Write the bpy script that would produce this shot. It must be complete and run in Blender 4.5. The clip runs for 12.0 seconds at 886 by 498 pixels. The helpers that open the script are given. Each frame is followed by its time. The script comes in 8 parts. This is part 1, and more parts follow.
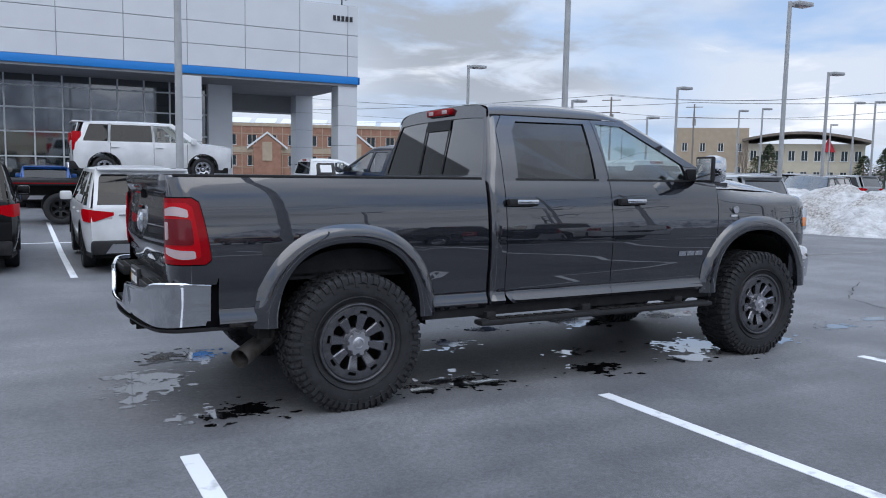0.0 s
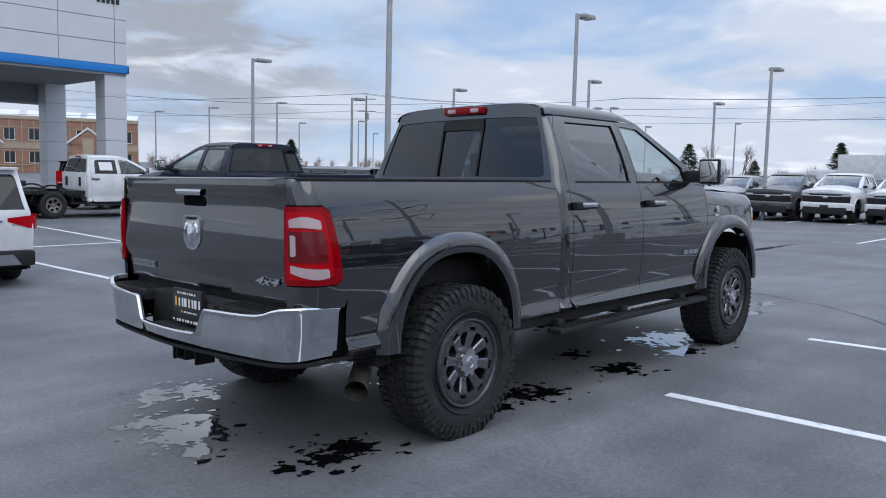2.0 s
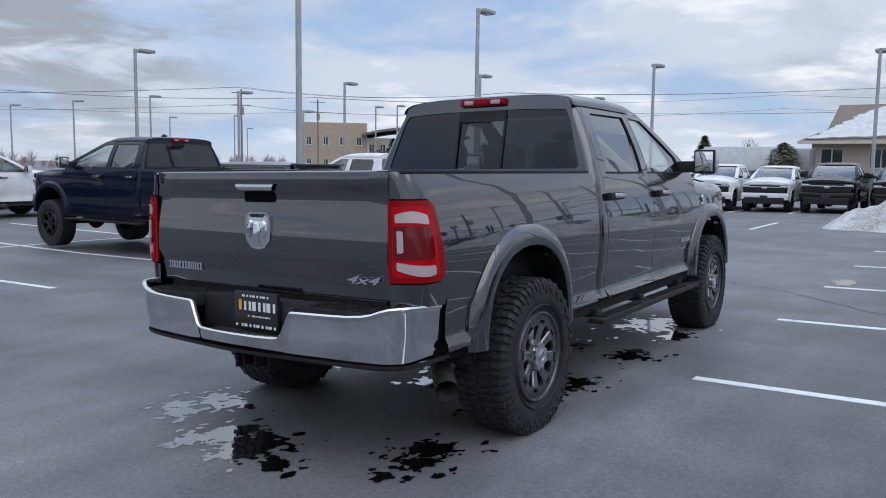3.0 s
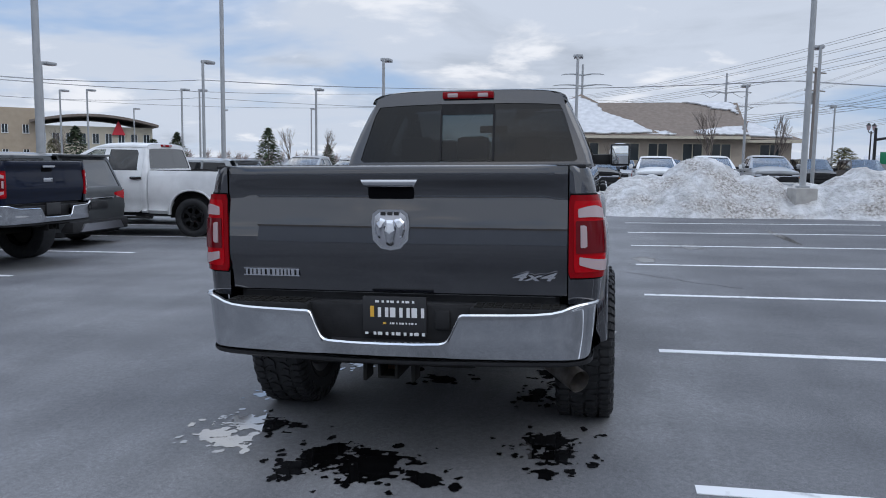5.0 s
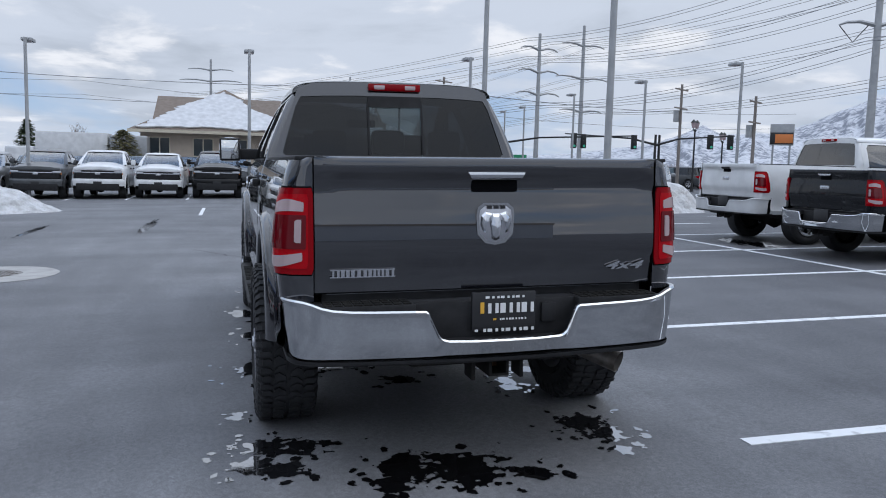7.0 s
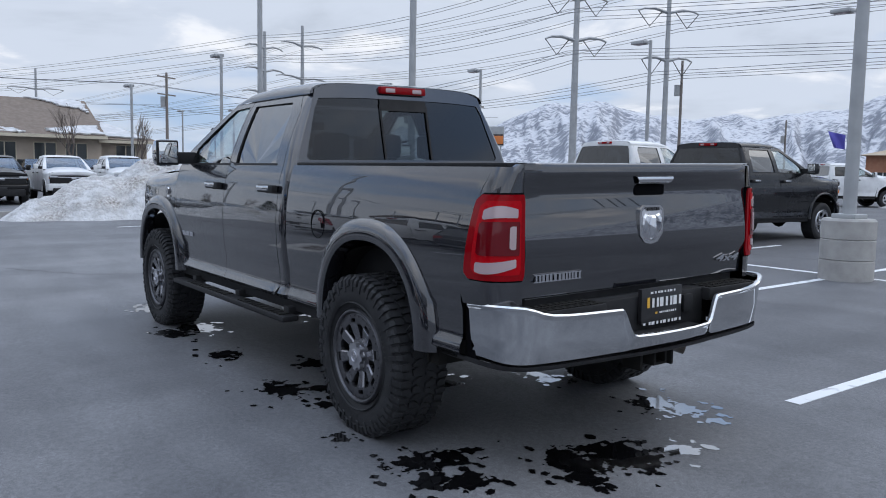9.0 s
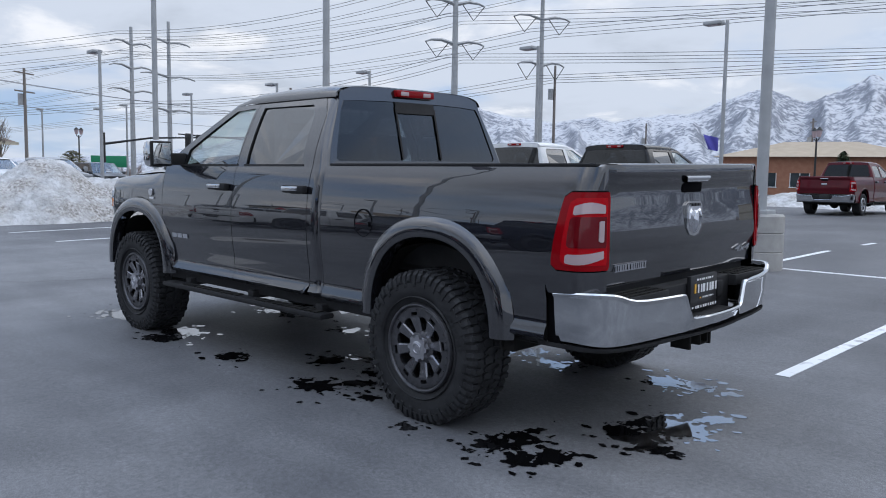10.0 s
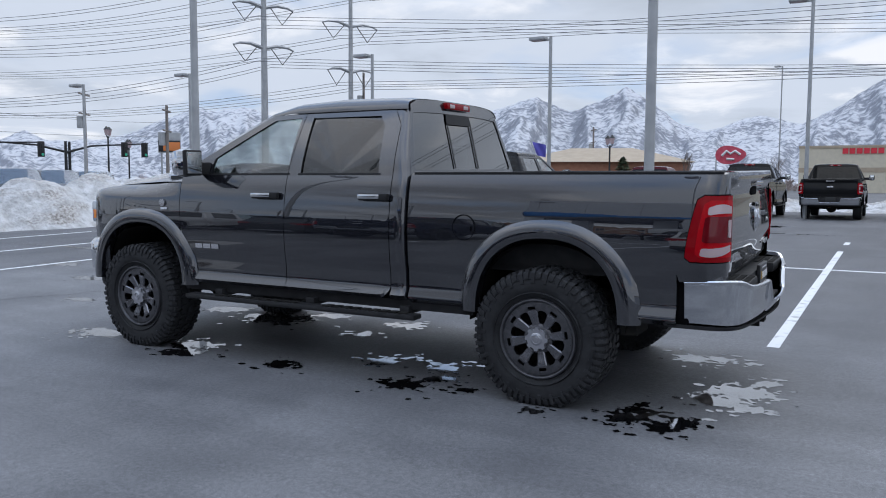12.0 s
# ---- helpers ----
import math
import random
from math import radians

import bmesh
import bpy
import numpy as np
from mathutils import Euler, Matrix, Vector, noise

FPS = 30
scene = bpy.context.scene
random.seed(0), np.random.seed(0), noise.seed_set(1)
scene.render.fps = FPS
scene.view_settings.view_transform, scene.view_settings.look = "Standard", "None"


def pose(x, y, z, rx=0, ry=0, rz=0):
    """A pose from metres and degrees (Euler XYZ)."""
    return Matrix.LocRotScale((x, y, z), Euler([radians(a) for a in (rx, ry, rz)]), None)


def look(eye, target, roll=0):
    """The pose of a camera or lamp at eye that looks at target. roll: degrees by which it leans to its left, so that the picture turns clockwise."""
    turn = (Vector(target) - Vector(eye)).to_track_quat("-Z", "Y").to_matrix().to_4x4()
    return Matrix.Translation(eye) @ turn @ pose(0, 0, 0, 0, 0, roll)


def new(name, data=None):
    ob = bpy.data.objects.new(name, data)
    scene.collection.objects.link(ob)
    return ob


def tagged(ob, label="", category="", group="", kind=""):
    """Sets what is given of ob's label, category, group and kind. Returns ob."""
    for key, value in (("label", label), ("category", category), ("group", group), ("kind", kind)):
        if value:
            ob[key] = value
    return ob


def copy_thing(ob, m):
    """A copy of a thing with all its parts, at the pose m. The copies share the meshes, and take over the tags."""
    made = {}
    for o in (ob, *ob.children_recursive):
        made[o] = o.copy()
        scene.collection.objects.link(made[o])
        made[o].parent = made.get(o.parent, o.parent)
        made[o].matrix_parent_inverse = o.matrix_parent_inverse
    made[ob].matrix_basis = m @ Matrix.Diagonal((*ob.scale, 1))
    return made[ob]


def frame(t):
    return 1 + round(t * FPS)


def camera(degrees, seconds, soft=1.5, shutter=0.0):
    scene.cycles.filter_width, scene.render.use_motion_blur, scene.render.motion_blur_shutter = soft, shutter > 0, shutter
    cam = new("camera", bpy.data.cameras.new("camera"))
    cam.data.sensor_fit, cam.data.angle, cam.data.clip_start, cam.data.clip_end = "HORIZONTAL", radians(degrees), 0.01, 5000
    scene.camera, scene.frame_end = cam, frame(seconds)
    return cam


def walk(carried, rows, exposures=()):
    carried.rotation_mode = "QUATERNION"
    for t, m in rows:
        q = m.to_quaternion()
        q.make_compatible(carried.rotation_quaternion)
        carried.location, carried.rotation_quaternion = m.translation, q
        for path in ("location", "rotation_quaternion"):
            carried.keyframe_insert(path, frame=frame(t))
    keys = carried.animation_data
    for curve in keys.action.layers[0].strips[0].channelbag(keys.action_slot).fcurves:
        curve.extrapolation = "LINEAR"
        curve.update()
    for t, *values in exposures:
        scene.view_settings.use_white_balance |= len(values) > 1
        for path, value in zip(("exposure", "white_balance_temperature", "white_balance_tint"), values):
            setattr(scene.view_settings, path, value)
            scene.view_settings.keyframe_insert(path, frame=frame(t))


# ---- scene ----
cam = camera(58.1, 12.0, 1.0)
METRES, EYE, TILT, LEAN, TURN = 13.37, 1.59, 0.0, 0.0, -27.93
ROWS = [
    (0.0, 0.0, 0.0, 0.0, 0.11, -5.99, -1.07),
    (0.5, -0.0426, 0.0092, -0.0011, -4.41, -5.88, -1.28),
    (1.0, -0.0832, 0.0225, -0.0008, -9.05, -5.81, -1.43),
    (1.5, -0.1239, 0.0354, -0.0003, -13.81, -5.79, -1.43),
    (2.0, -0.1616, 0.0558, -0.0013, -18.57, -5.78, -1.29),
    (2.5, -0.2014, 0.0736, -0.0025, -23.21, -5.89, -1.01),
    (3.0, -0.2364, 0.0968, -0.004, -27.84, -6.0, -0.73),
    (5.0, -0.3638, 0.2093, -0.0052, -50.36, -6.35, -0.82),
    (5.5, -0.3858, 0.2464, -0.0069, -57.47, -6.32, -1.24),
    (6.0, -0.4085, 0.2834, -0.0086, -64.61, -6.18, -1.55),
    (6.5, -0.4221, 0.3217, -0.0104, -71.15, -6.04, -1.58),
    (8.5, -0.4477, 0.4863, -0.0113, -92.52, -5.59, -1.16),
    (9.0, -0.4447, 0.527, -0.0123, -97.77, -5.47, -1.05),
    (9.5, -0.4478, 0.5692, -0.0137, -102.72, -5.36, -0.95),
    (10.0, -0.4468, 0.6095, -0.0141, -107.2, -5.23, -0.85),
    (10.5, -0.4421, 0.6494, -0.0143, -111.28, -5.06, -0.8),
    (11.0, -0.4366, 0.6887, -0.0132, -115.15, -4.92, -0.69),
    (11.5, -0.424, 0.7238, -0.0133, -118.87, -4.79, -0.5),
    (12.0, -0.4123, 0.7594, -0.0146, -122.41, -4.69, -0.31),
]
walk(cam, [(t, pose(-1.858, -5.76, EYE, TILT, LEAN, TURN) @ pose(METRES * x, METRES * y, METRES * z, 90 + pitch, roll, yaw)) for t, x, y, z, yaw, pitch, roll in ROWS],
     ((0.0, 0.20), (1.0, 0.14), (2.0, 0.08), (3.0, 0.02), (5.0, -0.05), (6.5, -0.05), (8.5, 0.06), (12.0, 0.06)))


# ---- light ----
def build_world():
    w = bpy.data.worlds.new("sky")
    w.use_nodes = True
    scene.world = w
    nt = w.node_tree
    nt.nodes.clear()
    n, ln = nt.nodes.new, nt.links.new
    out = n("ShaderNodeOutputWorld")
    bg = n("ShaderNodeBackground")
    sky = n("ShaderNodeTexSky")
    sky.sky_type, sky.sun_disc = "NISHITA", False
    sky.sun_elevation, sky.sun_rotation = radians(46), radians(200)
    sky.dust_density, sky.ozone_density, sky.air_density = 0.0, 2.5, 1.0
    dim = n("ShaderNodeVectorMath")
    dim.operation = "SCALE"
    dim.inputs["Scale"].default_value = 0.095
    ln(sky.outputs[0], dim.inputs[0])
    tc = n("ShaderNodeTexCoord")
    sep = n("ShaderNodeSeparateXYZ")
    ln(tc.outputs["Generated"], sep.inputs[0])
    up = n("ShaderNodeMath")
    up.operation = "ABSOLUTE"
    ln(sep.outputs[2], up.inputs[0])
    lift = n("ShaderNodeMath")
    lift.operation = "ADD"
    lift.inputs[1].default_value = 0.16
    ln(up.outputs[0], lift.inputs[0])
    div = n("ShaderNodeVectorMath")
    div.operation = "DIVIDE"
    ln(tc.outputs["Generated"], div.inputs[0])
    comb = n("ShaderNodeCombineXYZ")
    for i in range(3):
        ln(lift.outputs[0], comb.inputs[i])
    ln(comb.outputs[0], div.inputs[1])

    def cloud(scale, detail, lo, hi, seed):
        mp = n("ShaderNodeMapping")
        mp.inputs["Location"].default_value = (seed, seed * 0.7, 0)
        mp.inputs["Scale"].default_value = (1, 1, 0.2)
        ln(div.outputs[0], mp.inputs[0])
        no = n("ShaderNodeTexNoise")
        no.inputs["Scale"].default_value = scale
        no.inputs["Detail"].default_value = detail
        no.inputs["Roughness"].default_value = 0.55
        no.inputs["Distortion"].default_value = 0.3
        ln(mp.outputs[0], no.inputs["Vector"])
        r = n("ShaderNodeMapRange")
        r.interpolation_type = "SMOOTHSTEP"
        r.inputs["From Min"].default_value, r.inputs["From Max"].default_value = lo, hi
        ln(no.outputs[0], r.inputs["Value"])
        return r.outputs[0]

    shade = n("ShaderNodeMix")
    shade.data_type = "RGBA"
    shade.inputs["A"].default_value = (0.62, 0.69, 0.815, 1)
    shade.inputs["B"].default_value = (0.46, 0.52, 0.62, 1)
    ln(cloud(0.9, 6, 0.50, 0.72, 3.1), shade.inputs["Factor"])
    glow = n("ShaderNodeMix")
    glow.data_type = "RGBA"
    glow.inputs["B"].default_value = (0.88, 0.91, 0.98, 1)
    ln(cloud(1.7, 9, 0.52, 0.68, 8.4), glow.inputs["Factor"])
    ln(shade.outputs["Result"], glow.inputs["A"])
    mix = n("ShaderNodeMix")
    mix.data_type = "RGBA"
    ln(cloud(0.75, 5, 0.30, 0.50, 5.0), mix.inputs["Factor"])
    blue = n("ShaderNodeMix")
    blue.data_type = "RGBA"
    blue.inputs["Factor"].default_value = 0.75
    blue.inputs["B"].default_value = (0.38, 0.53, 0.82, 1)
    ln(dim.outputs[0], blue.inputs["A"])
    ln(blue.outputs["Result"], mix.inputs["A"])
    ln(glow.outputs["Result"], mix.inputs["B"])
    # the broad dark cloud over the showroom, torn at its lower edge, and the clear strip under it
    def towards(v, lo, hi):
        dt = n("ShaderNodeVectorMath")
        dt.operation = "DOT_PRODUCT"
        dt.inputs[1].default_value = v
        ln(tc.outputs["Generated"], dt.inputs[0])
        r = n("ShaderNodeMapRange")
        r.interpolation_type = "SMOOTHSTEP"
        r.inputs["From Min"].default_value, r.inputs["From Max"].default_value = lo, hi
        ln(dt.outputs["Value"], r.inputs["Value"])
        return r.outputs[0]

    def times(a, b):
        mu = n("ShaderNodeMath")
        mu.operation = "MULTIPLY"
        ln(a, mu.inputs[0])
        ln(b, mu.inputs[1])
        return mu.outputs[0]

    gap = n("ShaderNodeMix")
    gap.data_type = "RGBA"
    ln(mix.outputs["Result"], gap.inputs["A"])
    gap.inputs["B"].default_value = (0.40, 0.56, 0.82, 1)
    ln(times(towards((0.55, 0.83, 0.085), 0.965, 0.999), cloud(0.5, 4, 0.42, 0.62, 2.2)), gap.inputs["Factor"])
    murk = n("ShaderNodeMix")
    murk.data_type = "RGBA"
    ln(gap.outputs["Result"], murk.inputs["A"])
    murk.inputs["B"].default_value = (0.36, 0.40, 0.47, 1)
    ln(times(towards((0.50, 0.83, 0.235), 0.962, 0.992), cloud(2.2, 7, 0.36, 0.56, 6.3)), murk.inputs["Factor"])
    # an overcast sky grows brighter from the horizon to the zenith
    grow = n("ShaderNodeMapRange")
    grow.interpolation_type = "SMOOTHSTEP"
    grow.inputs["From Min"].default_value, grow.inputs["From Max"].default_value = 0.22, 0.95
    grow.inputs["To Min"].default_value, grow.inputs["To Max"].default_value = 1.0, 2.15
    ln(up.outputs[0], grow.inputs["Value"])
    vm = n("ShaderNodeVectorMath")
    vm.operation = "SCALE"
    ln(murk.outputs["Result"], vm.inputs[0])
    ln(grow.outputs[0], vm.inputs["Scale"])
    ln(vm.outputs[0], bg.inputs[0])
    bg.inputs[1].default_value = 1.0
    ln(bg.outputs[0], out.inputs[0])


build_world()
sun = new("sun", bpy.data.lights.new("sun", "SUN"))
sun.data.energy, sun.data.angle, sun.data.color = 0.65, radians(60), (1.0, 0.97, 0.93)
sun.matrix_world = look((-9, -28, 40), (0, 0, 0))
scene.view_settings.exposure = 0.0


# ---- materials ----
def principled(name, color, rough=0.5, metal=0.0, coat=0.0, spec=0.5):
    m = bpy.data.materials.new(name)
    m.use_nodes = True
    b = m.node_tree.nodes["Principled BSDF"]
    b.inputs["Base Color"].default_value = (*color, 1)
    b.inputs["Roughness"].default_value = rough
    b.inputs["Metallic"].default_value = metal
    b.inputs["Coat Weight"].default_value = coat
    b.inputs["Coat Roughness"].default_value = 0.03
    b.inputs["Specular IOR Level"].default_value = spec
    return m


def noise_node(m, scale, detail=4, vec="Object", stretch=None):
    nt = m.node_tree
    tc = nt.nodes.new("ShaderNodeTexCoord")
    no = nt.nodes.new("ShaderNodeTexNoise")
    no.inputs["Scale"].default_value = scale
    no.inputs["Detail"].default_value = detail
    if stretch:
        mp = nt.nodes.new("ShaderNodeMapping")
        mp.inputs["Scale"].default_value = stretch
        nt.links.new(tc.outputs[vec], mp.inputs[0])
        nt.links.new(mp.outputs[0], no.inputs["Vector"])
    else:
        nt.links.new(tc.outputs[vec], no.inputs["Vector"])
    return no.outputs[0]


def ramp(m, fac, stops):
    r = m.node_tree.nodes.new("ShaderNodeValToRGB")
    el = r.color_ramp.elements
    while len(el) < len(stops):
        el.new(0.5)
    for e, (p, c) in zip(el, stops):
        e.position = p
        e.color = (*c, 1) if len(c) == 3 else c
    m.node_tree.links.new(fac, r.inputs[0])
    return r.outputs[0]


def mixed(m, fac, a, b, mode="MIX"):
    x = m.node_tree.nodes.new("ShaderNodeMix")
    x.data_type, x.blend_type = "RGBA", mode
    for key, v in (("Factor", fac), ("A", a), ("B", b)):
        if isinstance(v, (int, float)):
            x.inputs[key].default_value = v
        elif isinstance(v, tuple):
            x.inputs[key].default_value = (*v, 1)
        else:
            m.node_tree.links.new(v, x.inputs[key])
    return x.outputs["Result"]


def plug(m, socket, key):
    m.node_tree.links.new(socket, m.node_tree.nodes["Principled BSDF"].inputs[key])


def relief(m, height, strength=0.3, distance=0.01):
    bp = m.node_tree.nodes.new("ShaderNodeBump")
    bp.inputs["Strength"].default_value = strength
    bp.inputs["Distance"].default_value = distance
    m.node_tree.links.new(height, bp.inputs["Height"])
    plug(m, bp.outputs[0], "Normal")


def rough_range(m, fac, lo, hi):
    r = m.node_tree.nodes.new("ShaderNodeMapRange")
    r.inputs["To Min"].default_value, r.inputs["To Max"].default_value = lo, hi
    m.node_tree.links.new(fac, r.inputs["Value"])
    plug(m, r.outputs[0], "Roughness")


def worn(name, a, b, scale, r0=0.4, r1=0.7, bump=0.0, metal=0.0, stretch=None, detail=6):
    m = principled(name, a, r0, metal)
    f = noise_node(m, scale, detail, stretch=stretch)
    plug(m, ramp(m, f, [(0.3, a), (0.7, b)]), "Base Color")
    rough_range(m, f, r0, r1)
    if bump:
        relief(m, noise_node(m, scale * 6, 4), bump, 0.01)
    return m


def car_paint(name, color, metal=0.0, rough=0.35):
    m = principled(name, color, rough, metal, 0.7)
    m.node_tree.nodes["Principled BSDF"].inputs["Coat IOR"].default_value = 1.42
    m.node_tree.nodes["Principled BSDF"].inputs["Specular IOR Level"].default_value = 0.3 if max(color) > 0.2 else 0.05
    f = noise_node(m, 2.5, 5)
    dark = tuple(c * 0.82 for c in color)
    plug(m, ramp(m, f, [(0.35, dark), (0.65, color)]), "Base Color")
    rough_range(m, noise_node(m, 5, 6), rough - 0.08, rough + 0.1)
    return m


def glass(name, color, alpha):
    """Tinted pane: mostly clear, with a mirror-like surface."""
    m = bpy.data.materials.new(name)
    m.use_nodes = True
    nt = m.node_tree
    nt.nodes.clear()
    out = nt.nodes.new("ShaderNodeOutputMaterial")
    tr = nt.nodes.new("ShaderNodeBsdfTransparent")
    tr.inputs[0].default_value = (*color, 1)
    gl = nt.nodes.new("ShaderNodeBsdfGlossy")
    gl.inputs["Roughness"].default_value = 0.02
    lw = nt.nodes.new("ShaderNodeLayerWeight")
    lw.inputs[0].default_value = 0.5
    pw = nt.nodes.new("ShaderNodeMath")
    pw.operation, pw.inputs[1].default_value = "POWER", 2.1
    nt.links.new(lw.outputs["Facing"], pw.inputs[0])
    fr = nt.nodes.new("ShaderNodeMapRange")
    fr.inputs["To Min"].default_value = alpha
    nt.links.new(pw.outputs[0], fr.inputs["Value"])
    mx = nt.nodes.new("ShaderNodeMixShader")
    nt.links.new(fr.outputs[0], mx.inputs[0])
    nt.links.new(tr.outputs[0], mx.inputs[1])
    nt.links.new(gl.outputs[0], mx.inputs[2])
    nt.links.new(mx.outputs[0], out.inputs[0])
    return m


M = {}
def granite():
    """Dark metallic flake under a clear coat."""
    m = principled("granite_paint", (0.03, 0.03, 0.034), 0.4, 0.6, 1.0, 0.1)
    flake = noise_node(m, 900, 2)
    plug(m, ramp(m, flake, [(0.35, (0.010, 0.0108, 0.0148)), (0.65, (0.023, 0.0244, 0.0325))]), "Base Color")
    rough_range(m, noise_node(m, 4, 6), 0.33, 0.40)
    b = m.node_tree.nodes["Principled BSDF"]
    b.inputs["Coat IOR"].default_value = 2.0
    b.inputs["Coat Roughness"].default_value = 0.01
    return m


M["paint"] = granite()
M["white"] = car_paint("white_paint", (0.72, 0.73, 0.74))
M["silver"] = car_paint("silver_paint", (0.36, 0.37, 0.38), 0.6)
M["navy"] = car_paint("navy_paint", (0.003, 0.007, 0.022), 0.1)
M["blackpaint"] = car_paint("black_paint", (0.006, 0.006, 0.007))
M["greypaint"] = car_paint("grey_paint", (0.016, 0.017, 0.020), 0.4, 0.25)
M["darkgrey"] = car_paint("dark_grey_paint", (0.10, 0.105, 0.11), 0.5)
M["maroon"] = car_paint("maroon_paint", (0.10, 0.008, 0.015), 0.2)
M["red"] = car_paint("red_paint", (0.28, 0.012, 0.02), 0.1)
M["blue"] = car_paint("blue_paint", (0.02, 0.10, 0.35), 0.2)
M["chrome"] = principled("chrome", (0.62, 0.63, 0.65), 0.05, 1.0)
rough_range(M["chrome"], noise_node(M["chrome"], 3, 4), 0.035, 0.07)
M["steel"] = worn("weathered_steel", (0.32, 0.31, 0.3), (0.16, 0.13, 0.11), 14, 0.3, 0.6, 0.2, 0.8)
M["rust"] = worn("rusty_steel", (0.10, 0.045, 0.022), (0.17, 0.09, 0.05), 30, 0.7, 0.9, 0.2)
M["black"] = worn("black_plastic", (0.016, 0.016, 0.017), (0.028, 0.028, 0.03), 12, 0.45, 0.7, 0.1)
M["matt"] = worn("underbody_black", (0.008, 0.008, 0.008), (0.02, 0.019, 0.017), 9, 0.7, 0.95, 0.2)
M["rubber"] = worn("tyre_rubber", (0.014, 0.0143, 0.016), (0.030, 0.0306, 0.033), 16, 0.5, 0.8, 0.15)
M["rubber"].node_tree.nodes["Principled BSDF"].inputs["Specular IOR Level"].default_value = 0.3
for _k in ("black", "matt"):
    M[_k].node_tree.nodes["Principled BSDF"].inputs["Specular IOR Level"].default_value = 0.2
M["rim"] = worn("rim_satin_black", (0.085, 0.085, 0.092), (0.13, 0.13, 0.14), 30, 0.32, 0.46, 0.05, 0.8)
M["spoke"] = principled("spoke_gloss_black", (0.20, 0.20, 0.215), 0.25, 0.9)
M["rimblack"] = principled("rim_gloss_black", (0.01, 0.01, 0.011), 0.2, 0.3)
M["alloy"] = principled("rim_alloy", (0.5, 0.51, 0.53), 0.25, 1.0)
M["hub"] = principled("hub_metal", (0.55, 0.55, 0.58), 0.3, 1.0)
M["redlens"] = principled("red_lens", (0.25, 0.0012, 0.005), 0.08, 0.0, 0.0, 0.2)
M["brightlens"] = principled("bright_red_lens", (0.42, 0.002, 0.007), 0.10, 0.0, 0.0, 0.2)
relief(M["brightlens"], noise_node(M["brightlens"], 120, 2), 0.25, 0.004)
M["darklens"] = principled("dark_red_lens", (0.13, 0.002, 0.006), 0.06, 0.0, 0.0, 0.5)
M["clearlens"] = principled("clear_lens", (0.48, 0.37, 0.38), 0.12, 0.1, 0.4)
M["headlens"] = principled("headlamp_lens", (0.5, 0.52, 0.55), 0.08, 0.5, 1.0)
M["amber"] = principled("amber_lens", (0.8, 0.22, 0.02), 0.15, 0.0, 1.0)
M["glass"] = glass("clear_glass", (0.78, 0.88, 0.87), 0.08)
M["tint"] = glass("tinted_glass", (0.022, 0.024, 0.027), 0.045)
M["slidertint"] = glass("half_tinted_glass", (0.16, 0.18, 0.185), 0.045)
M["mirror"] = principled("mirror", (0.85, 0.87, 0.87), 0.02, 1.0)
M["seat"] = worn("seat_leather", (0.014, 0.014, 0.015), (0.022, 0.022, 0.024), 20, 0.5, 0.7, 0.1)
M["badge"] = principled("badge_silver", (0.62, 0.63, 0.66), 0.18, 1.0)
M["dark"] = principled("dark_void", (0.004, 0.004, 0.005), 0.9, 0, 0, 0.05)
M["plate"] = principled("plate_black", (0.02, 0.02, 0.022), 0.35)
M["lettering"] = principled("lettering_white", (0.75, 0.75, 0.75), 0.5)
M["gold"] = principled("plate_gold", (0.75, 0.42, 0.05), 0.4)


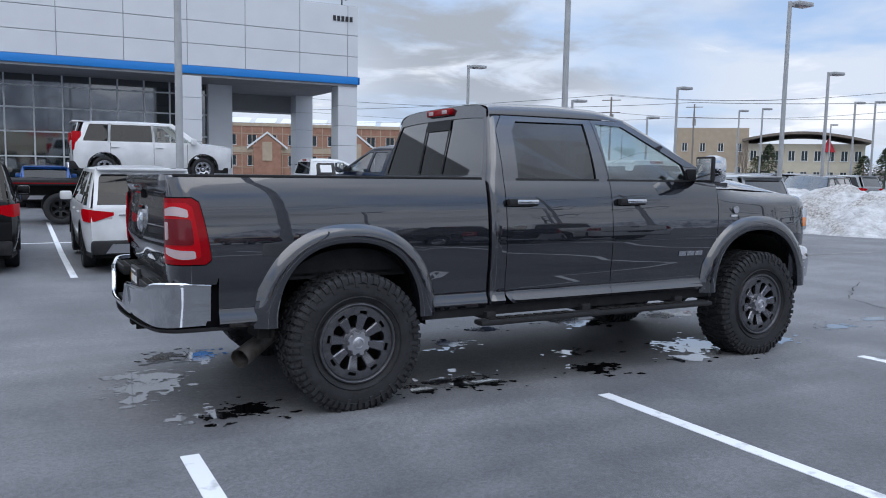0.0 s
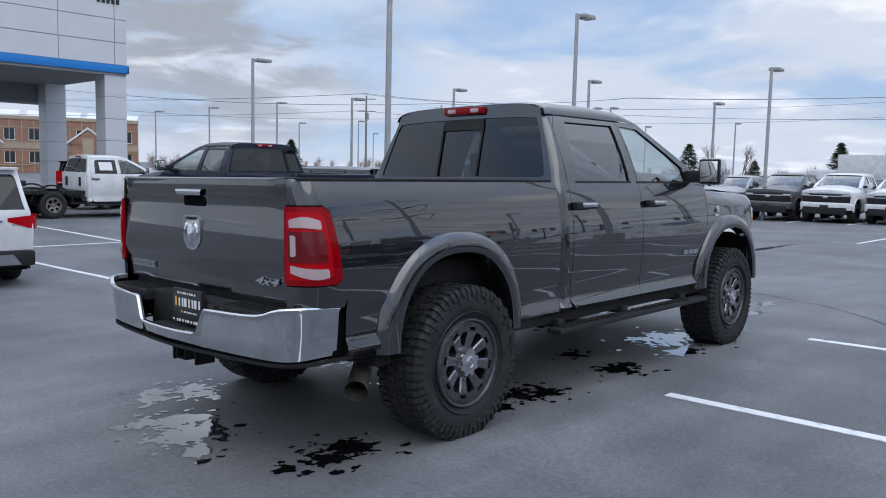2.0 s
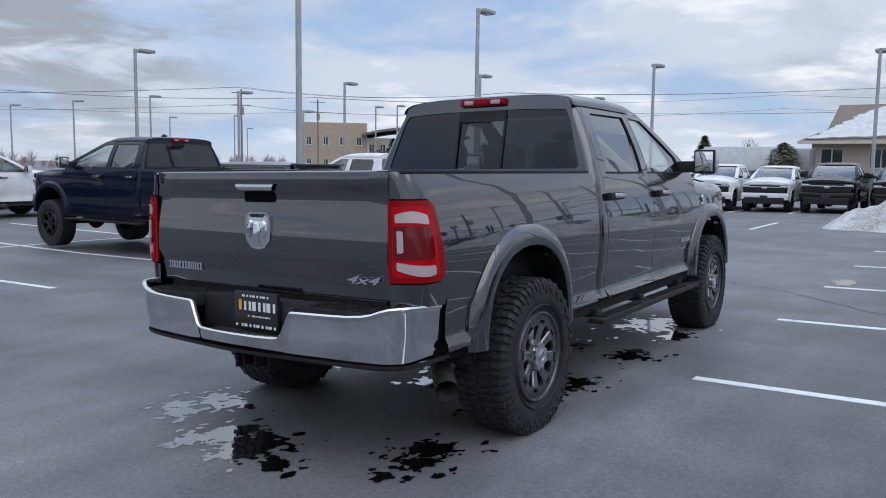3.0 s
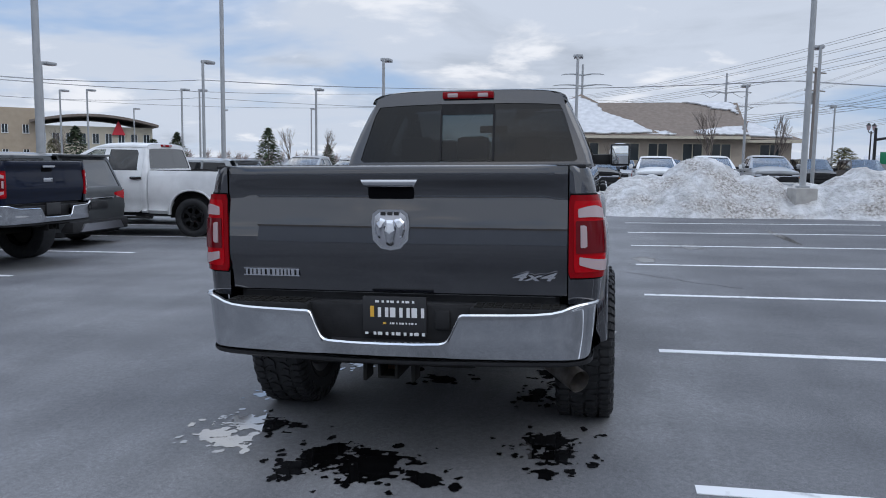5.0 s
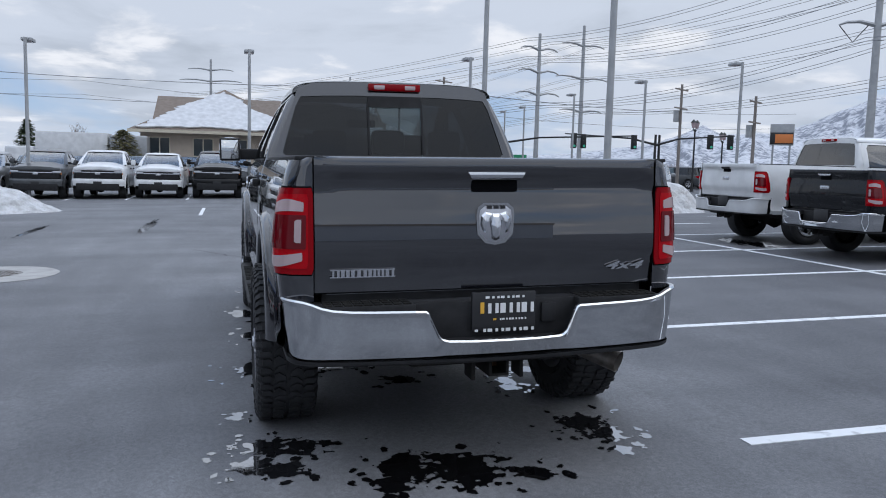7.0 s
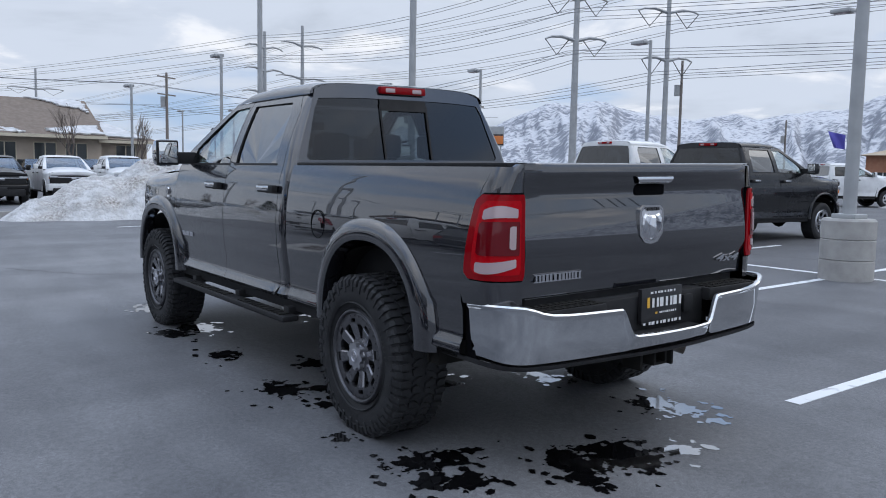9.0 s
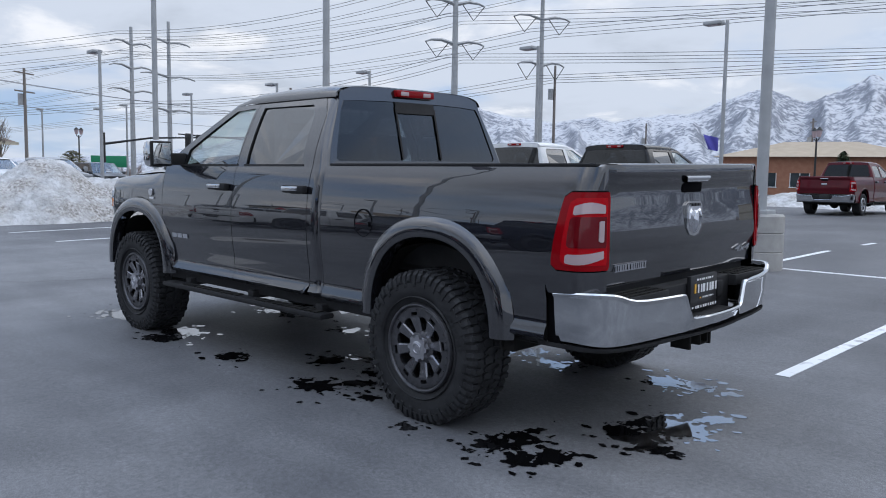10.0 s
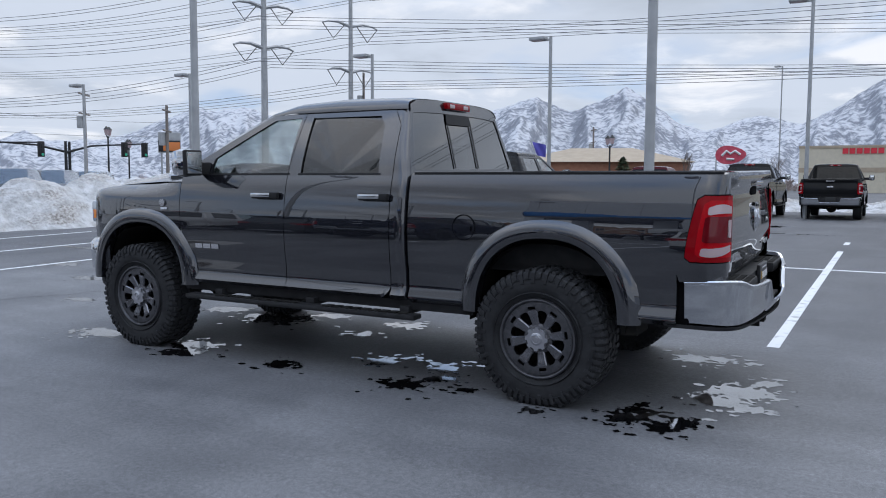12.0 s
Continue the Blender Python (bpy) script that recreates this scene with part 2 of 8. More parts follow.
def asphalt():
    m = principled("asphalt", (0.1, 0.1, 0.105), 0.6)
    big = noise_node(m, 0.16, 5, stretch=(1, 0.5, 1))
    mid = noise_node(m, 0.9, 9, stretch=(1, 0.45, 1))
    smear = noise_node(m, 2.6, 9, stretch=(0.25, 1, 1))
    fine = noise_node(m, 38, 4)
    grit = noise_node(m, 190, 2)
    base = ramp(m, mid, [(0.30, (0.108, 0.110, 0.116)), (0.50, (0.140, 0.142, 0.148)), (0.70, (0.172, 0.174, 0.180))])
    # broad worn areas, faint drag marks, then stones
    base = mixed(m, 1.0, base, ramp(m, big, [(0.36, (0.88, 0.88, 0.89)), (0.64, (1.08, 1.08, 1.08))]), "MULTIPLY")
    base = mixed(m, 1.0, base, ramp(m, smear, [(0.34, (0.84, 0.84, 0.85)), (0.50, (1.0, 1.0, 1.0)), (0.66, (1.15, 1.15, 1.15))]), "MULTIPLY")
    base = mixed(m, 1.0, base, ramp(m, fine, [(0.34, (0.86, 0.86, 0.86)), (0.66, (1.14, 1.14, 1.14))]), "MULTIPLY")
    base = mixed(m, 1.0, base, ramp(m, grit, [(0.34, (0.72, 0.72, 0.72)), (0.50, (1.0, 1.0, 1.0)), (0.68, (1.42, 1.42, 1.42))]), "MULTIPLY")
    # the asphalt is darker on the stall side (-y), with a wandering edge
    tc = m.node_tree.nodes.new("ShaderNodeTexCoord")
    sep = m.node_tree.nodes.new("ShaderNodeSeparateXYZ")
    m.node_tree.links.new(tc.outputs["Object"], sep.inputs[0])
    wander = m.node_tree.nodes.new("ShaderNodeMath")
    wander.operation, wander.inputs[1].default_value = "MULTIPLY_ADD", 2.4
    m.node_tree.links.new(noise_node(m, 0.5, 7), wander.inputs[0])
    m.node_tree.links.new(sep.outputs[1], wander.inputs[2])
    stall_tone = m.node_tree.nodes.new("ShaderNodeMapRange")
    stall_tone.interpolation_type = "SMOOTHSTEP"
    stall_tone.inputs["From Min"].default_value, stall_tone.inputs["From Max"].default_value = -1.6, -0.1
    m.node_tree.links.new(wander.outputs[0], stall_tone.inputs["Value"])
    base = mixed(m, 1.0, base, ramp(m, stall_tone.outputs[0], [(0.0, (0.74, 0.74, 0.75)), (1.0, (1.06, 1.06, 1.06))]), "MULTIPLY")
    plug(m, base, "Base Color")
    rough_range(m, smear, 0.48, 0.75)
    m.node_tree.nodes["Principled BSDF"].inputs["Specular IOR Level"].default_value = 0.25
    relief(m, grit, 0.2, 0.003)
    return m


M["asphalt"] = asphalt()
M["land"] = worn("far_land", (0.16, 0.15, 0.13), (0.3, 0.3, 0.29), 0.05, 0.8, 0.95)
M["linepaint"] = principled("line_paint", (0.7, 0.71, 0.72), 0.6)
_f = noise_node(M["linepaint"], 9, 8)
plug(M["linepaint"], ramp(M["linepaint"], _f, [(0.28, (0.35, 0.35, 0.36)), (0.45, (0.72, 0.73, 0.74))]), "Base Color")
M["wet"] = principled("water_film", (0.006, 0.006, 0.007), 0.04)
M["wet"].node_tree.nodes["Principled BSDF"].inputs["IOR"].default_value = 6.0
M["concrete"] = worn("concrete", (0.42, 0.41, 0.39), (0.3, 0.29, 0.28), 4, 0.7, 0.9, 0.3)
M["galv"] = worn("lamp_post_grey", (0.42, 0.43, 0.44), (0.33, 0.34, 0.35), 3, 0.4, 0.6, metal=0.3)
M["panel"] = worn("facade_panel", (0.66, 0.68, 0.71), (0.61, 0.63, 0.66), 0.8, 0.35, 0.5, metal=0.2)
M["panelgap"] = principled("panel_joint", (0.34, 0.35, 0.37), 0.7)
M["band"] = worn("blue_band", (0.01, 0.21, 0.62), (0.01, 0.19, 0.55), 0.7, 0.35, 0.5)
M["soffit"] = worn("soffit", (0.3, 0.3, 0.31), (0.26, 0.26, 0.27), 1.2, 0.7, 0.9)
M["mullion"] = principled("mullion", (0.72, 0.74, 0.75), 0.4, 0.1)
M["shopglass"] = principled("shop_glass", (0.02, 0.03, 0.032), 0.04, 0.0, 0, 0.5)
M["shopglass"].node_tree.nodes["Principled BSDF"].inputs["IOR"].default_value = 2.7
M["brick"] = worn("brick_wall", (0.30, 0.13, 0.08), (0.38, 0.19, 0.12), 2.5, 0.8, 0.95, 0.2)
M["brickpanel"] = worn("tan_brick_panel", (0.27, 0.14, 0.095), (0.36, 0.20, 0.14), 1.2, 0.8, 0.95, 0.2)
M["stucco"] = worn("stucco_tan", (0.44, 0.36, 0.27), (0.38, 0.31, 0.23), 1.5, 0.8, 0.95)
M["paleclad"] = worn("pale_cladding", (0.62, 0.56, 0.44), (0.55, 0.5, 0.4), 1.5, 0.8, 0.95)
M["shingle"] = worn("roof_shingle", (0.16, 0.13, 0.11), (0.22, 0.185, 0.16), 3, 0.8, 0.95, 0.3)
M["roofing"] = worn("tan_roof_shingle", (0.15, 0.118, 0.095), (0.21, 0.17, 0.14), 3, 0.8, 0.95, 0.3)
M["hallwall"] = worn("tan_brick_wall", (0.52, 0.44, 0.36), (0.44, 0.37, 0.30), 1.5, 0.8, 0.95)
M["darkpane"] = principled("dark_pane", (0.03, 0.04, 0.045), 0.06)
M["wood"] = worn("pole_wood", (0.19, 0.165, 0.15), (0.26, 0.235, 0.215), 3, 0.8, 0.95, 0.2, stretch=(1, 1, 0.1))
M["wire"] = principled("cable", (0.16, 0.17, 0.19), 0.5)
M["twig"] = worn("far_twigs", (0.30, 0.25, 0.235), (0.40, 0.34, 0.32), 0.2, 0.9, 0.95)
M["bark"] = worn("bark", (0.13, 0.105, 0.09), (0.22, 0.185, 0.165), 6, 0.85, 0.95, 0.3)
M["needle"] = worn("conifer_needles", (0.035, 0.06, 0.03), (0.085, 0.11, 0.055), 3, 0.7, 0.9)
M["shrub"] = worn("dry_shrub", (0.09, 0.09, 0.035), (0.15, 0.13, 0.06), 3, 0.8, 0.95)
M["signal"] = principled("signal_black", (0.012, 0.012, 0.013), 0.5)
M["greenlamp"] = principled("signal_green", (0.05, 0.5, 0.3), 0.3)
M["signgreen"] = principled("sign_green", (0.01, 0.22, 0.1), 0.5)
M["signred"] = principled("sign_red", (0.65, 0.03, 0.05), 0.5)
M["clothred"] = worn("faded_red_cloth", (0.52, 0.05, 0.09), (0.62, 0.12, 0.16), 6, 0.8, 0.9)
M["signorange"] = principled("sign_orange", (0.7, 0.22, 0.06), 0.5)
M["signyellow"] = principled("sign_yellow", (0.8, 0.55, 0.03), 0.5)
M["flagblue"] = principled("flag_purple_blue", (0.10, 0.09, 0.42), 0.7)


def snow_material():
    m = principled("dirty_snow", (0.8, 0.81, 0.84), 0.75)
    big = noise_node(m, 0.8, 10, stretch=(1, 1, 2.2))
    fine = noise_node(m, 14, 9)
    mid = noise_node(m, 3.2, 10)
    clean = ramp(m, mid, [(0.34, (0.38, 0.378, 0.375)), (0.50, (0.52, 0.52, 0.522)), (0.64, (0.62, 0.622, 0.63))])
    dirt = ramp(m, fine, [(0.34, (0.16, 0.14, 0.12)), (0.5, (0.38, 0.355, 0.33)), (0.66, (0.58, 0.565, 0.55))])
    f = ramp(m, big, [(0.475, (0, 0, 0)), (0.61, (0.85, 0.85, 0.85))])
    plug(m, mixed(m, f, clean, dirt), "Base Color")
    relief(m, noise_node(m, 9, 10), 1.0, 0.09)
    return m


M["snow"] = snow_material()
M["slush"] = worn("melting_snow", (0.46, 0.465, 0.475), (0.62, 0.625, 0.635), 2.2, 0.6, 0.8, 0.4)


# ---- mesh helpers ----
def part(name, bm, material, parent=None, label="", smooth=True, sharp=38):
    me = bpy.data.meshes.new(name)
    bmesh.ops.recalc_face_normals(bm, faces=bm.faces)
    bm.to_mesh(me)
    bm.free()
    for p in me.polygons:
        p.use_smooth = smooth
    if smooth:
        me.set_sharp_from_angle(angle=radians(sharp))
    if material is not None:
        for mm in material if isinstance(material, (list, tuple)) else [material]:
            me.materials.append(mm)
    ob = new(name, me)
    if parent is not None:
        ob.parent = parent
    if label:
        ob["label"] = label
    return ob


def B():
    return bmesh.new()


def grid(bm, rows, closed=False, mat=0):
    vs = [[bm.verts.new(p) for p in r] for r in rows]
    for a, b in zip(vs, vs[1:]):
        k = len(a)
        for i in range(k if closed else k - 1):
            j = (i + 1) % k
            try:
                f = bm.faces.new((a[i], a[j], b[j], b[i]))
                f.material_index = mat
            except ValueError:
                pass
    return vs


def box(bm, x0, x1, y0, y1, z0, z1, bevel=0.0, m=None, mat=0):
    r = bmesh.ops.create_cube(bm, size=1)
    vs = r["verts"]
    for v in vs:
        v.co = Vector((x0 if v.co.x < 0 else x1, y0 if v.co.y < 0 else y1, z0 if v.co.z < 0 else z1))
    if mat:
        for f in {f for v in vs for f in v.link_faces}:
            f.material_index = mat
    if bevel:
        es = list({e for v in vs for e in v.link_edges})
        rb = bmesh.ops.bevel(bm, geom=es, offset=bevel, segments=2, affect="EDGES", profile=0.6)
        vs = list({v for f in rb["faces"] for v in f.verts} | {v for v in vs if v.is_valid})
    if m is not None:
        bmesh.ops.transform(bm, matrix=m, verts=[v for v in vs if v.is_valid])
    return vs


def tube(bm, path, r, n=8, cap=True, mat=0):
    """A round bar along the points of path; r is a number or one per point."""
    path = [Vector(p) for p in path]
    rs = r if isinstance(r, (list, tuple)) else [r] * len(path)
    rings = []
    for i, p in enumerate(path):
        d = path[min(i + 1, len(path) - 1)] - path[max(i - 1, 0)]
        d.normalize()
        u = d.orthogonal().normalized() if abs(d.z) > 0.99 else d.cross(Vector((0, 0, 1))).normalized()
        w = d.cross(u)
        rings.append([p + (u * math.cos(a) + w * math.sin(a)) * rs[i] for a in [2 * math.pi * k / n for k in range(n)]])
    vs = grid(bm, rings, True, mat)
    if cap:
        for e in (vs[0], vs[-1]):
            try:
                bm.faces.new(e).material_index = mat
            except ValueError:
                pass
    return vs


def prism(bm, pts, vec, mat=0):
    """Closed solid from a flat outline pushed along vec."""
    vec = Vector(vec)
    a = [bm.verts.new(p) for p in pts]
    b = [bm.verts.new(Vector(p) + vec) for p in pts]
    k = len(a)
    fs = [bm.faces.new(a), bm.faces.new(b[::-1])]
    for i in range(k):
        j = (i + 1) % k
        fs.append(bm.faces.new((a[i], b[i], b[j], a[j])))
    for f in fs:
        f.material_index = mat
    return a + b


def revolve(bm, prof, n=48, mat=0, centre=(0, 0, 0)):
    """Spin (radius, y) pairs round the y axis."""
    c = Vector(centre)
    rows = []
    for k in range(n):
        a = 2 * math.pi * k / n
        rows.append([c + Vector((r * math.cos(a), y, r * math.sin(a))) for r, y in prof])
    rows.append(rows[0])
    grid(bm, rows, mat=mat)
    bmesh.ops.remove_doubles(bm, verts=bm.verts, dist=1e-5)


def lerp(x, table):
    return float(np.interp(x, [t[0] for t in table], [t[1] for t in table]))


def thing(name, m=None):
    ob = new(name)
    ob.empty_display_size = 0.3
    if m is not None:
        ob.matrix_basis = m
    return ob


def G(y):
    """Height of the lot, which falls gently towards +y."""
    return -0.02 - 0.02 * max(-11.0, min(11.0, y))


# ---- vehicles ----
SIDE = [(0.575, 0.94), (0.59, 0.972), (0.61, 1.0), (0.63, 1.009), (0.65, 1.004), (0.668, 0.988), (0.69, 0.981), (0.83, 0.985),
        (0.842, 0.992), (0.95, 1.002), (1.05, 1.006), (1.13, 1.005), (1.20, 1.000), (1.27, 0.992), (1.33, 0.983), (1.39, 0.972), (1.44, 0.960), (1.47, 0.950), (1.49, 0.942),
        (1.60, 0.912), (1.75, 0.852), (1.90, 0.782), (1.97, 0.742), (2.0, 0.715)]


def side_y(z):
    return lerp(z, SIDE)


def arch(x, cx, a, b, z0, p=2.3):
    u = abs(x - cx) / a
    return z0 if u >= 1 else z0 + b * (1 - u ** p) ** (1 / p)


def arch_curve(cx, a, b, z0, n=40, p=2.3):
    pts = []
    for i in range(n + 1):
        th = math.pi * i / n
        c, s = math.cos(th), math.sin(th)
        pts.append((cx + a * math.copysign(abs(c) ** (2 / p), c), z0 + b * abs(s) ** (2 / p)))
    return pts


def loops(corners, n):
    out = []
    for i, c in enumerate(corners):
        d = corners[(i + 1) % len(corners)]
        for k in range(n):
            t = k / n
            out.append(tuple(c[j] + (d[j] - c[j]) * t for j in range(len(c))))
    return out


def frame_panel(bm, outer, inner, n, f, depth, mat_in=1):
    """Panel between two outlines in (x, z), laid on the surface f(x, z), with a reveal of that depth."""
    o, i = loops(outer, n), loops(inner, n)
    mid = [((a[0] + b[0]) / 2, (a[1] + b[1]) / 2) for a, b in zip(o, i)]
    rows = [[f(x, z, 0) for x, z in o], [f(x, z, 0) for x, z in mid], [f(x, z, 0) for x, z in i]]
    grid(bm, rows, True)
    grid(bm, [[f(x, z, 0) for x, z in i], [f(x, z, depth) for x, z in i]], True, mat_in)
    grid(bm, [[f(x, z, 0) for x, z in o], [f(x, z, depth) for x, z in o]], True)


def pane(bm, inner, n, f, depth):
    o = loops(inner, n)
    bm.faces.new([bm.verts.new(f(x, z, depth)) for x, z in o])


def side_panel(bm, xs, bottom, top, yf, s, nz=22, edge=0.03, mat=0):
    """Body side between two heights, one column per station in xs, with its edges folded inwards."""
    rows = []
    for x in xs:
        b, t = bottom(x), top(x)
        col = [(x, yf(x, b) - edge, b)]
        zs = sorted({round(b + (t - b) * k / nz, 5) for k in range(nz + 1)})
        col += [(x, yf(x, z), z) for z in zs]
        col += [(x, yf(x, t) - edge, t - 0.002)]
        rows.append([Vector((p[0], s * p[1], p[2])) for p in col])
    first = [Vector((v.x, v.y - s * edge, v.z)) for v in rows[0]]
    last = [Vector((v.x, v.y - s * edge, v.z)) for v in rows[-1]]
    grid(bm, [first] + rows + [last], mat=mat)


def tyre_mesh(r, w, rim_r, hero):
    bm = B()
    h = w / 2
    prof = [(rim_r - 0.012, -h * 0.72), (rim_r + 0.012, -h * 0.86), (rim_r + (r - rim_r) * 0.35, -h), (rim_r + (r - rim_r) * 0.62, -h * 0.99),
            (r - 0.035, -h * 0.93), (r - 0.012, -h * 0.84), (r - 0.008, -h * 0.4), (r - 0.008, 0)]
    prof = prof + [(a, -b) for a, b in prof[-2::-1]]
    revolve(bm, prof, 56 if hero else 28)
    if hero:
        n = 60
        st = 2 * math.pi / n

        def lug(outline, r0, r1):
            """Tread block with a chamfered top; outline in (angle, y)."""
            ca = sum(a for a, _ in outline) / len(outline)
            cy = sum(y for _, y in outline) / len(outline)
            base = [bm.verts.new((r0 * math.cos(a), y, r0 * math.sin(a))) for a, y in outline]
            cap = []
            for a, y in outline:
                a2, y2 = ca + (a - ca) * 0.90, cy + (y - cy) * 0.93
                cap.append(bm.verts.new((r1 * math.cos(a2), y2, r1 * math.sin(a2))))
            bm.faces.new(cap)
            for q in range(len(outline)):
                w2 = (q + 1) % len(outline)
                bm.faces.new((base[q], base[w2], cap[w2], cap[q]))

        for k in range(n):
            a = k * st
            j = (k % 2) * 0.012
            for s in (-1, 1):
                o = a + (0 if s < 0 else st / 2)
                # shoulder lugs with a stepped inner end
                w = 0.80 if k % 2 else 0.72
                lug([(o + st * 0.08, s * (h * 0.92 - j)), (o + st * w, s * (h * 0.92 - j)), (o + st * (w + 0.06), s * h * 0.62), (o + st * (w - 0.24), s * h * 0.50), (o + st * 0.02, s * h * 0.54)], r - 0.018, r + 0.004)
                # side biters: zigzag ridges that run down the sidewall
                y0 = s * h * 0.88
                dip = 0.030 * (k % 2)
                q = [(r - 0.002, y0 - s * 0.008), (r - 0.022, s * h * 0.985), (r - 0.044 - dip, s * h * 1.03), (r - 0.056 - dip, s * h * 1.025), (r - 0.062 - dip, s * h * 0.965)]
                rows = [[Vector((rr * math.cos(aa), yy, rr * math.sin(aa))) for rr, yy in q] for aa in (o + st * 0.08, o + st * 0.15, o + st * 0.72, o + st * 0.79)]
                for e in (0, 3):
                    rows[e] = [v - Vector((0, s * 0.020, 0)) for v in rows[e]]
                grid(bm, rows)
                # interlocking centre blocks
                f = 0.30 if k % 2 else -0.20
                lug([(o + st * 0.20, s * h * 0.44), (o + st * (0.62 + f), s * h * 0.47), (o + st * (1.04 + f * 0.5), s * h * 0.30), (o + st * (0.92 - f), s * h * 0.06), (o + st * (0.34 - f), s * h * 0.04)], r - 0.018, r + 0.004)
        # raised rings and lettering bars on the sidewall
        for s in (-1, 1):
            for rr in (rim_r + 0.035, rim_r + (r - rim_r) * 0.66):
                revolve(bm, [(rr, s * h * 0.96), (rr + 0.004, s * h * 1.015), (rr + 0.01, s * h * 0.96)], 56)
            for g0 in (0.3, 2.4, 4.3):
                for q in range(9):
                    a0 = g0 + q * 0.085
                    rows = [[Vector((rr * math.cos(aa), s * (h * 1.012), rr * math.sin(aa))) for rr in (rim_r + 0.06, rim_r + 0.085)] for aa in (a0, a0 + 0.055)]
                    grid(bm, rows)
    return bm


def rim_mesh(r, w, hero, spokes=8):
    """Wheel disc facing -y: an outer ring, windows between the spokes, the barrel behind."""
    bm = B()
    h = w / 2
    face = -h * 0.90
    n = 64 if hero else 28
    revolve(bm, [(r + 0.006, -h * 0.86), (r - 0.002, -h * 0.955), (r - 0.009, -h * 0.965), (r - 0.014, -h * 0.95), (r - 0.020, face + 0.004), (r - 0.026, face)], n)
    revolve(bm, [(r - 0.022, face + 0.02), (r - 0.040, -h * 0.2), (r - 0.045, h * 0.7), (r, h * 0.86)], 40 if hero else 20)
    st = 2 * math.pi / spokes
    P = lambda rr, aa, y: Vector((rr * math.cos(aa), y, rr * math.sin(aa)))
    if not hero:
        r0, r1 = 0.07, r - 0.024
        for k in range(spokes):
            a = k * st
            m = 6
            outer = [(r1, a - st / 2 + st * i / m) for i in range(m)] + [(r1 + (r0 - r1) * i / m, a + st / 2) for i in range(m)]
            outer += [(r0, a + st / 2 - st * i / m) for i in range(m)] + [(r0 + (r1 - r0) * i / m, a - st / 2) for i in range(m)]
            wo, wi = r1 - 0.030, r0 + 0.030
            cor = [(wo, -0.24 * st), (wo, 0.24 * st), (wo - 0.04, 0.33 * st), (wi, 0.15 * st), (wi, -0.15 * st), (wo - 0.04, -0.33 * st)]
            loop = []
            for i in range(6):
                c, d = cor[i], cor[(i + 1) % 6]
                loop += [(c[0] + (d[0] - c[0]) * j / 4, a + c[1] + (d[1] - c[1]) * j / 4) for j in range(4)]
            dish = lambda rr: face + 0.045 * max(0.0, 1 - rr / r1) - 0.002
            grid(bm, [[P(*p, dish(p[0])) for p in outer], [P(*p, dish(p[0]) - 0.004) for p in loop], [P(*p, dish(p[0]) + 0.045) for p in loop]], True)
        return bm
    # ring with a slot at the end of each spoke and an inner edge that steps round the windows
    ro = r - 0.024
    for k in range(spokes):
        a = (k + 0.5) * st
        m = 8
        inner_r = lambda u: 0.168 if abs(u) < 0.20 else (0.168 + (abs(u) - 0.20) / 0.14 * 0.020 if abs(u) < 0.34 else 0.188)
        out_l = [(ro, a + st * (-0.5 + i / m)) for i in range(m + 1)]
        in_l = [(inner_r(-0.5 + i / m), a + st * (-0.5 + i / m)) for i in range(m + 1)]
        outline = out_l + in_l[::-1]
        slot = []
        cr, hl, hw = 0.2015, 0.026, 0.0105
        for i in range(len(outline)):
            ang = math.pi - math.pi * i / m if i <= m else -math.pi * (i - m - 1) / m
            u = math.copysign(min(1, abs(math.cos(ang)) * 1.25), math.cos(ang)) * hl
            v = math.copysign(min(1, abs(math.sin(ang)) * 1.5), math.sin(ang) if i <= m else -1) * hw if abs(math.sin(ang)) > 1e-6 else 0.0
            slot.append((cr + v, a + u / cr))
        grid(bm, [[P(*p, face + 0.02) for p in outline], [P(*p, face + 0.001) for p in outline], [P(*p, face - 0.001) for p in slot], [P(*p, face + 0.014) for p in slot]], True)
    for k in range(spokes * 4):
        a = (k + 0.5) * st / 4
        c = P(ro - 0.011, a, face)
        tube(bm, [c, c - Vector((0, 0.005, 0))], 0.0045, 6)
    # recessed disc behind the cap
    revolve(bm, [(0.03, face + 0.010), (0.085, face + 0.012), (0.098, face + 0.020), (0.100, face + 0.055)], 32)
    return bm


def spoke_mesh(r, w, spokes=8):
    """Flat-faced tapered spokes with chamfered sides, from the hub to the outer ring."""
    bm = B()
    face = -w / 2 * 0.90
    st = 2 * math.pi / spokes
    for k in range(spokes):
        a = (k + 0.5) * st
        d, e = Vector((math.cos(a), 0, math.sin(a))), Vector((-math.sin(a), 0, math.cos(a)))
        rows = []
        for rr, hw, y in ((0.076, 0.020, 0.014), (0.105, 0.023, 0.012), (0.145, 0.027, 0.003), (0.168, 0.031, -0.003), (0.180, 0.033, -0.003), (0.185, 0.032, 0.004)):
            c = d * rr + Vector((0, face + y, 0))
            rows.append([c - e * (hw + 0.004) + Vector((0, 0.045, 0)), c - e * (hw + 0.004) + Vector((0, 0.008, 0)), c - e * (hw - 0.003), c + e * (hw - 0.003), c + e * (hw + 0.004) + Vector((0, 0.008, 0)), c + e * (hw + 0.004) + Vector((0, 0.045, 0))])
        grid(bm, rows)
    return bm


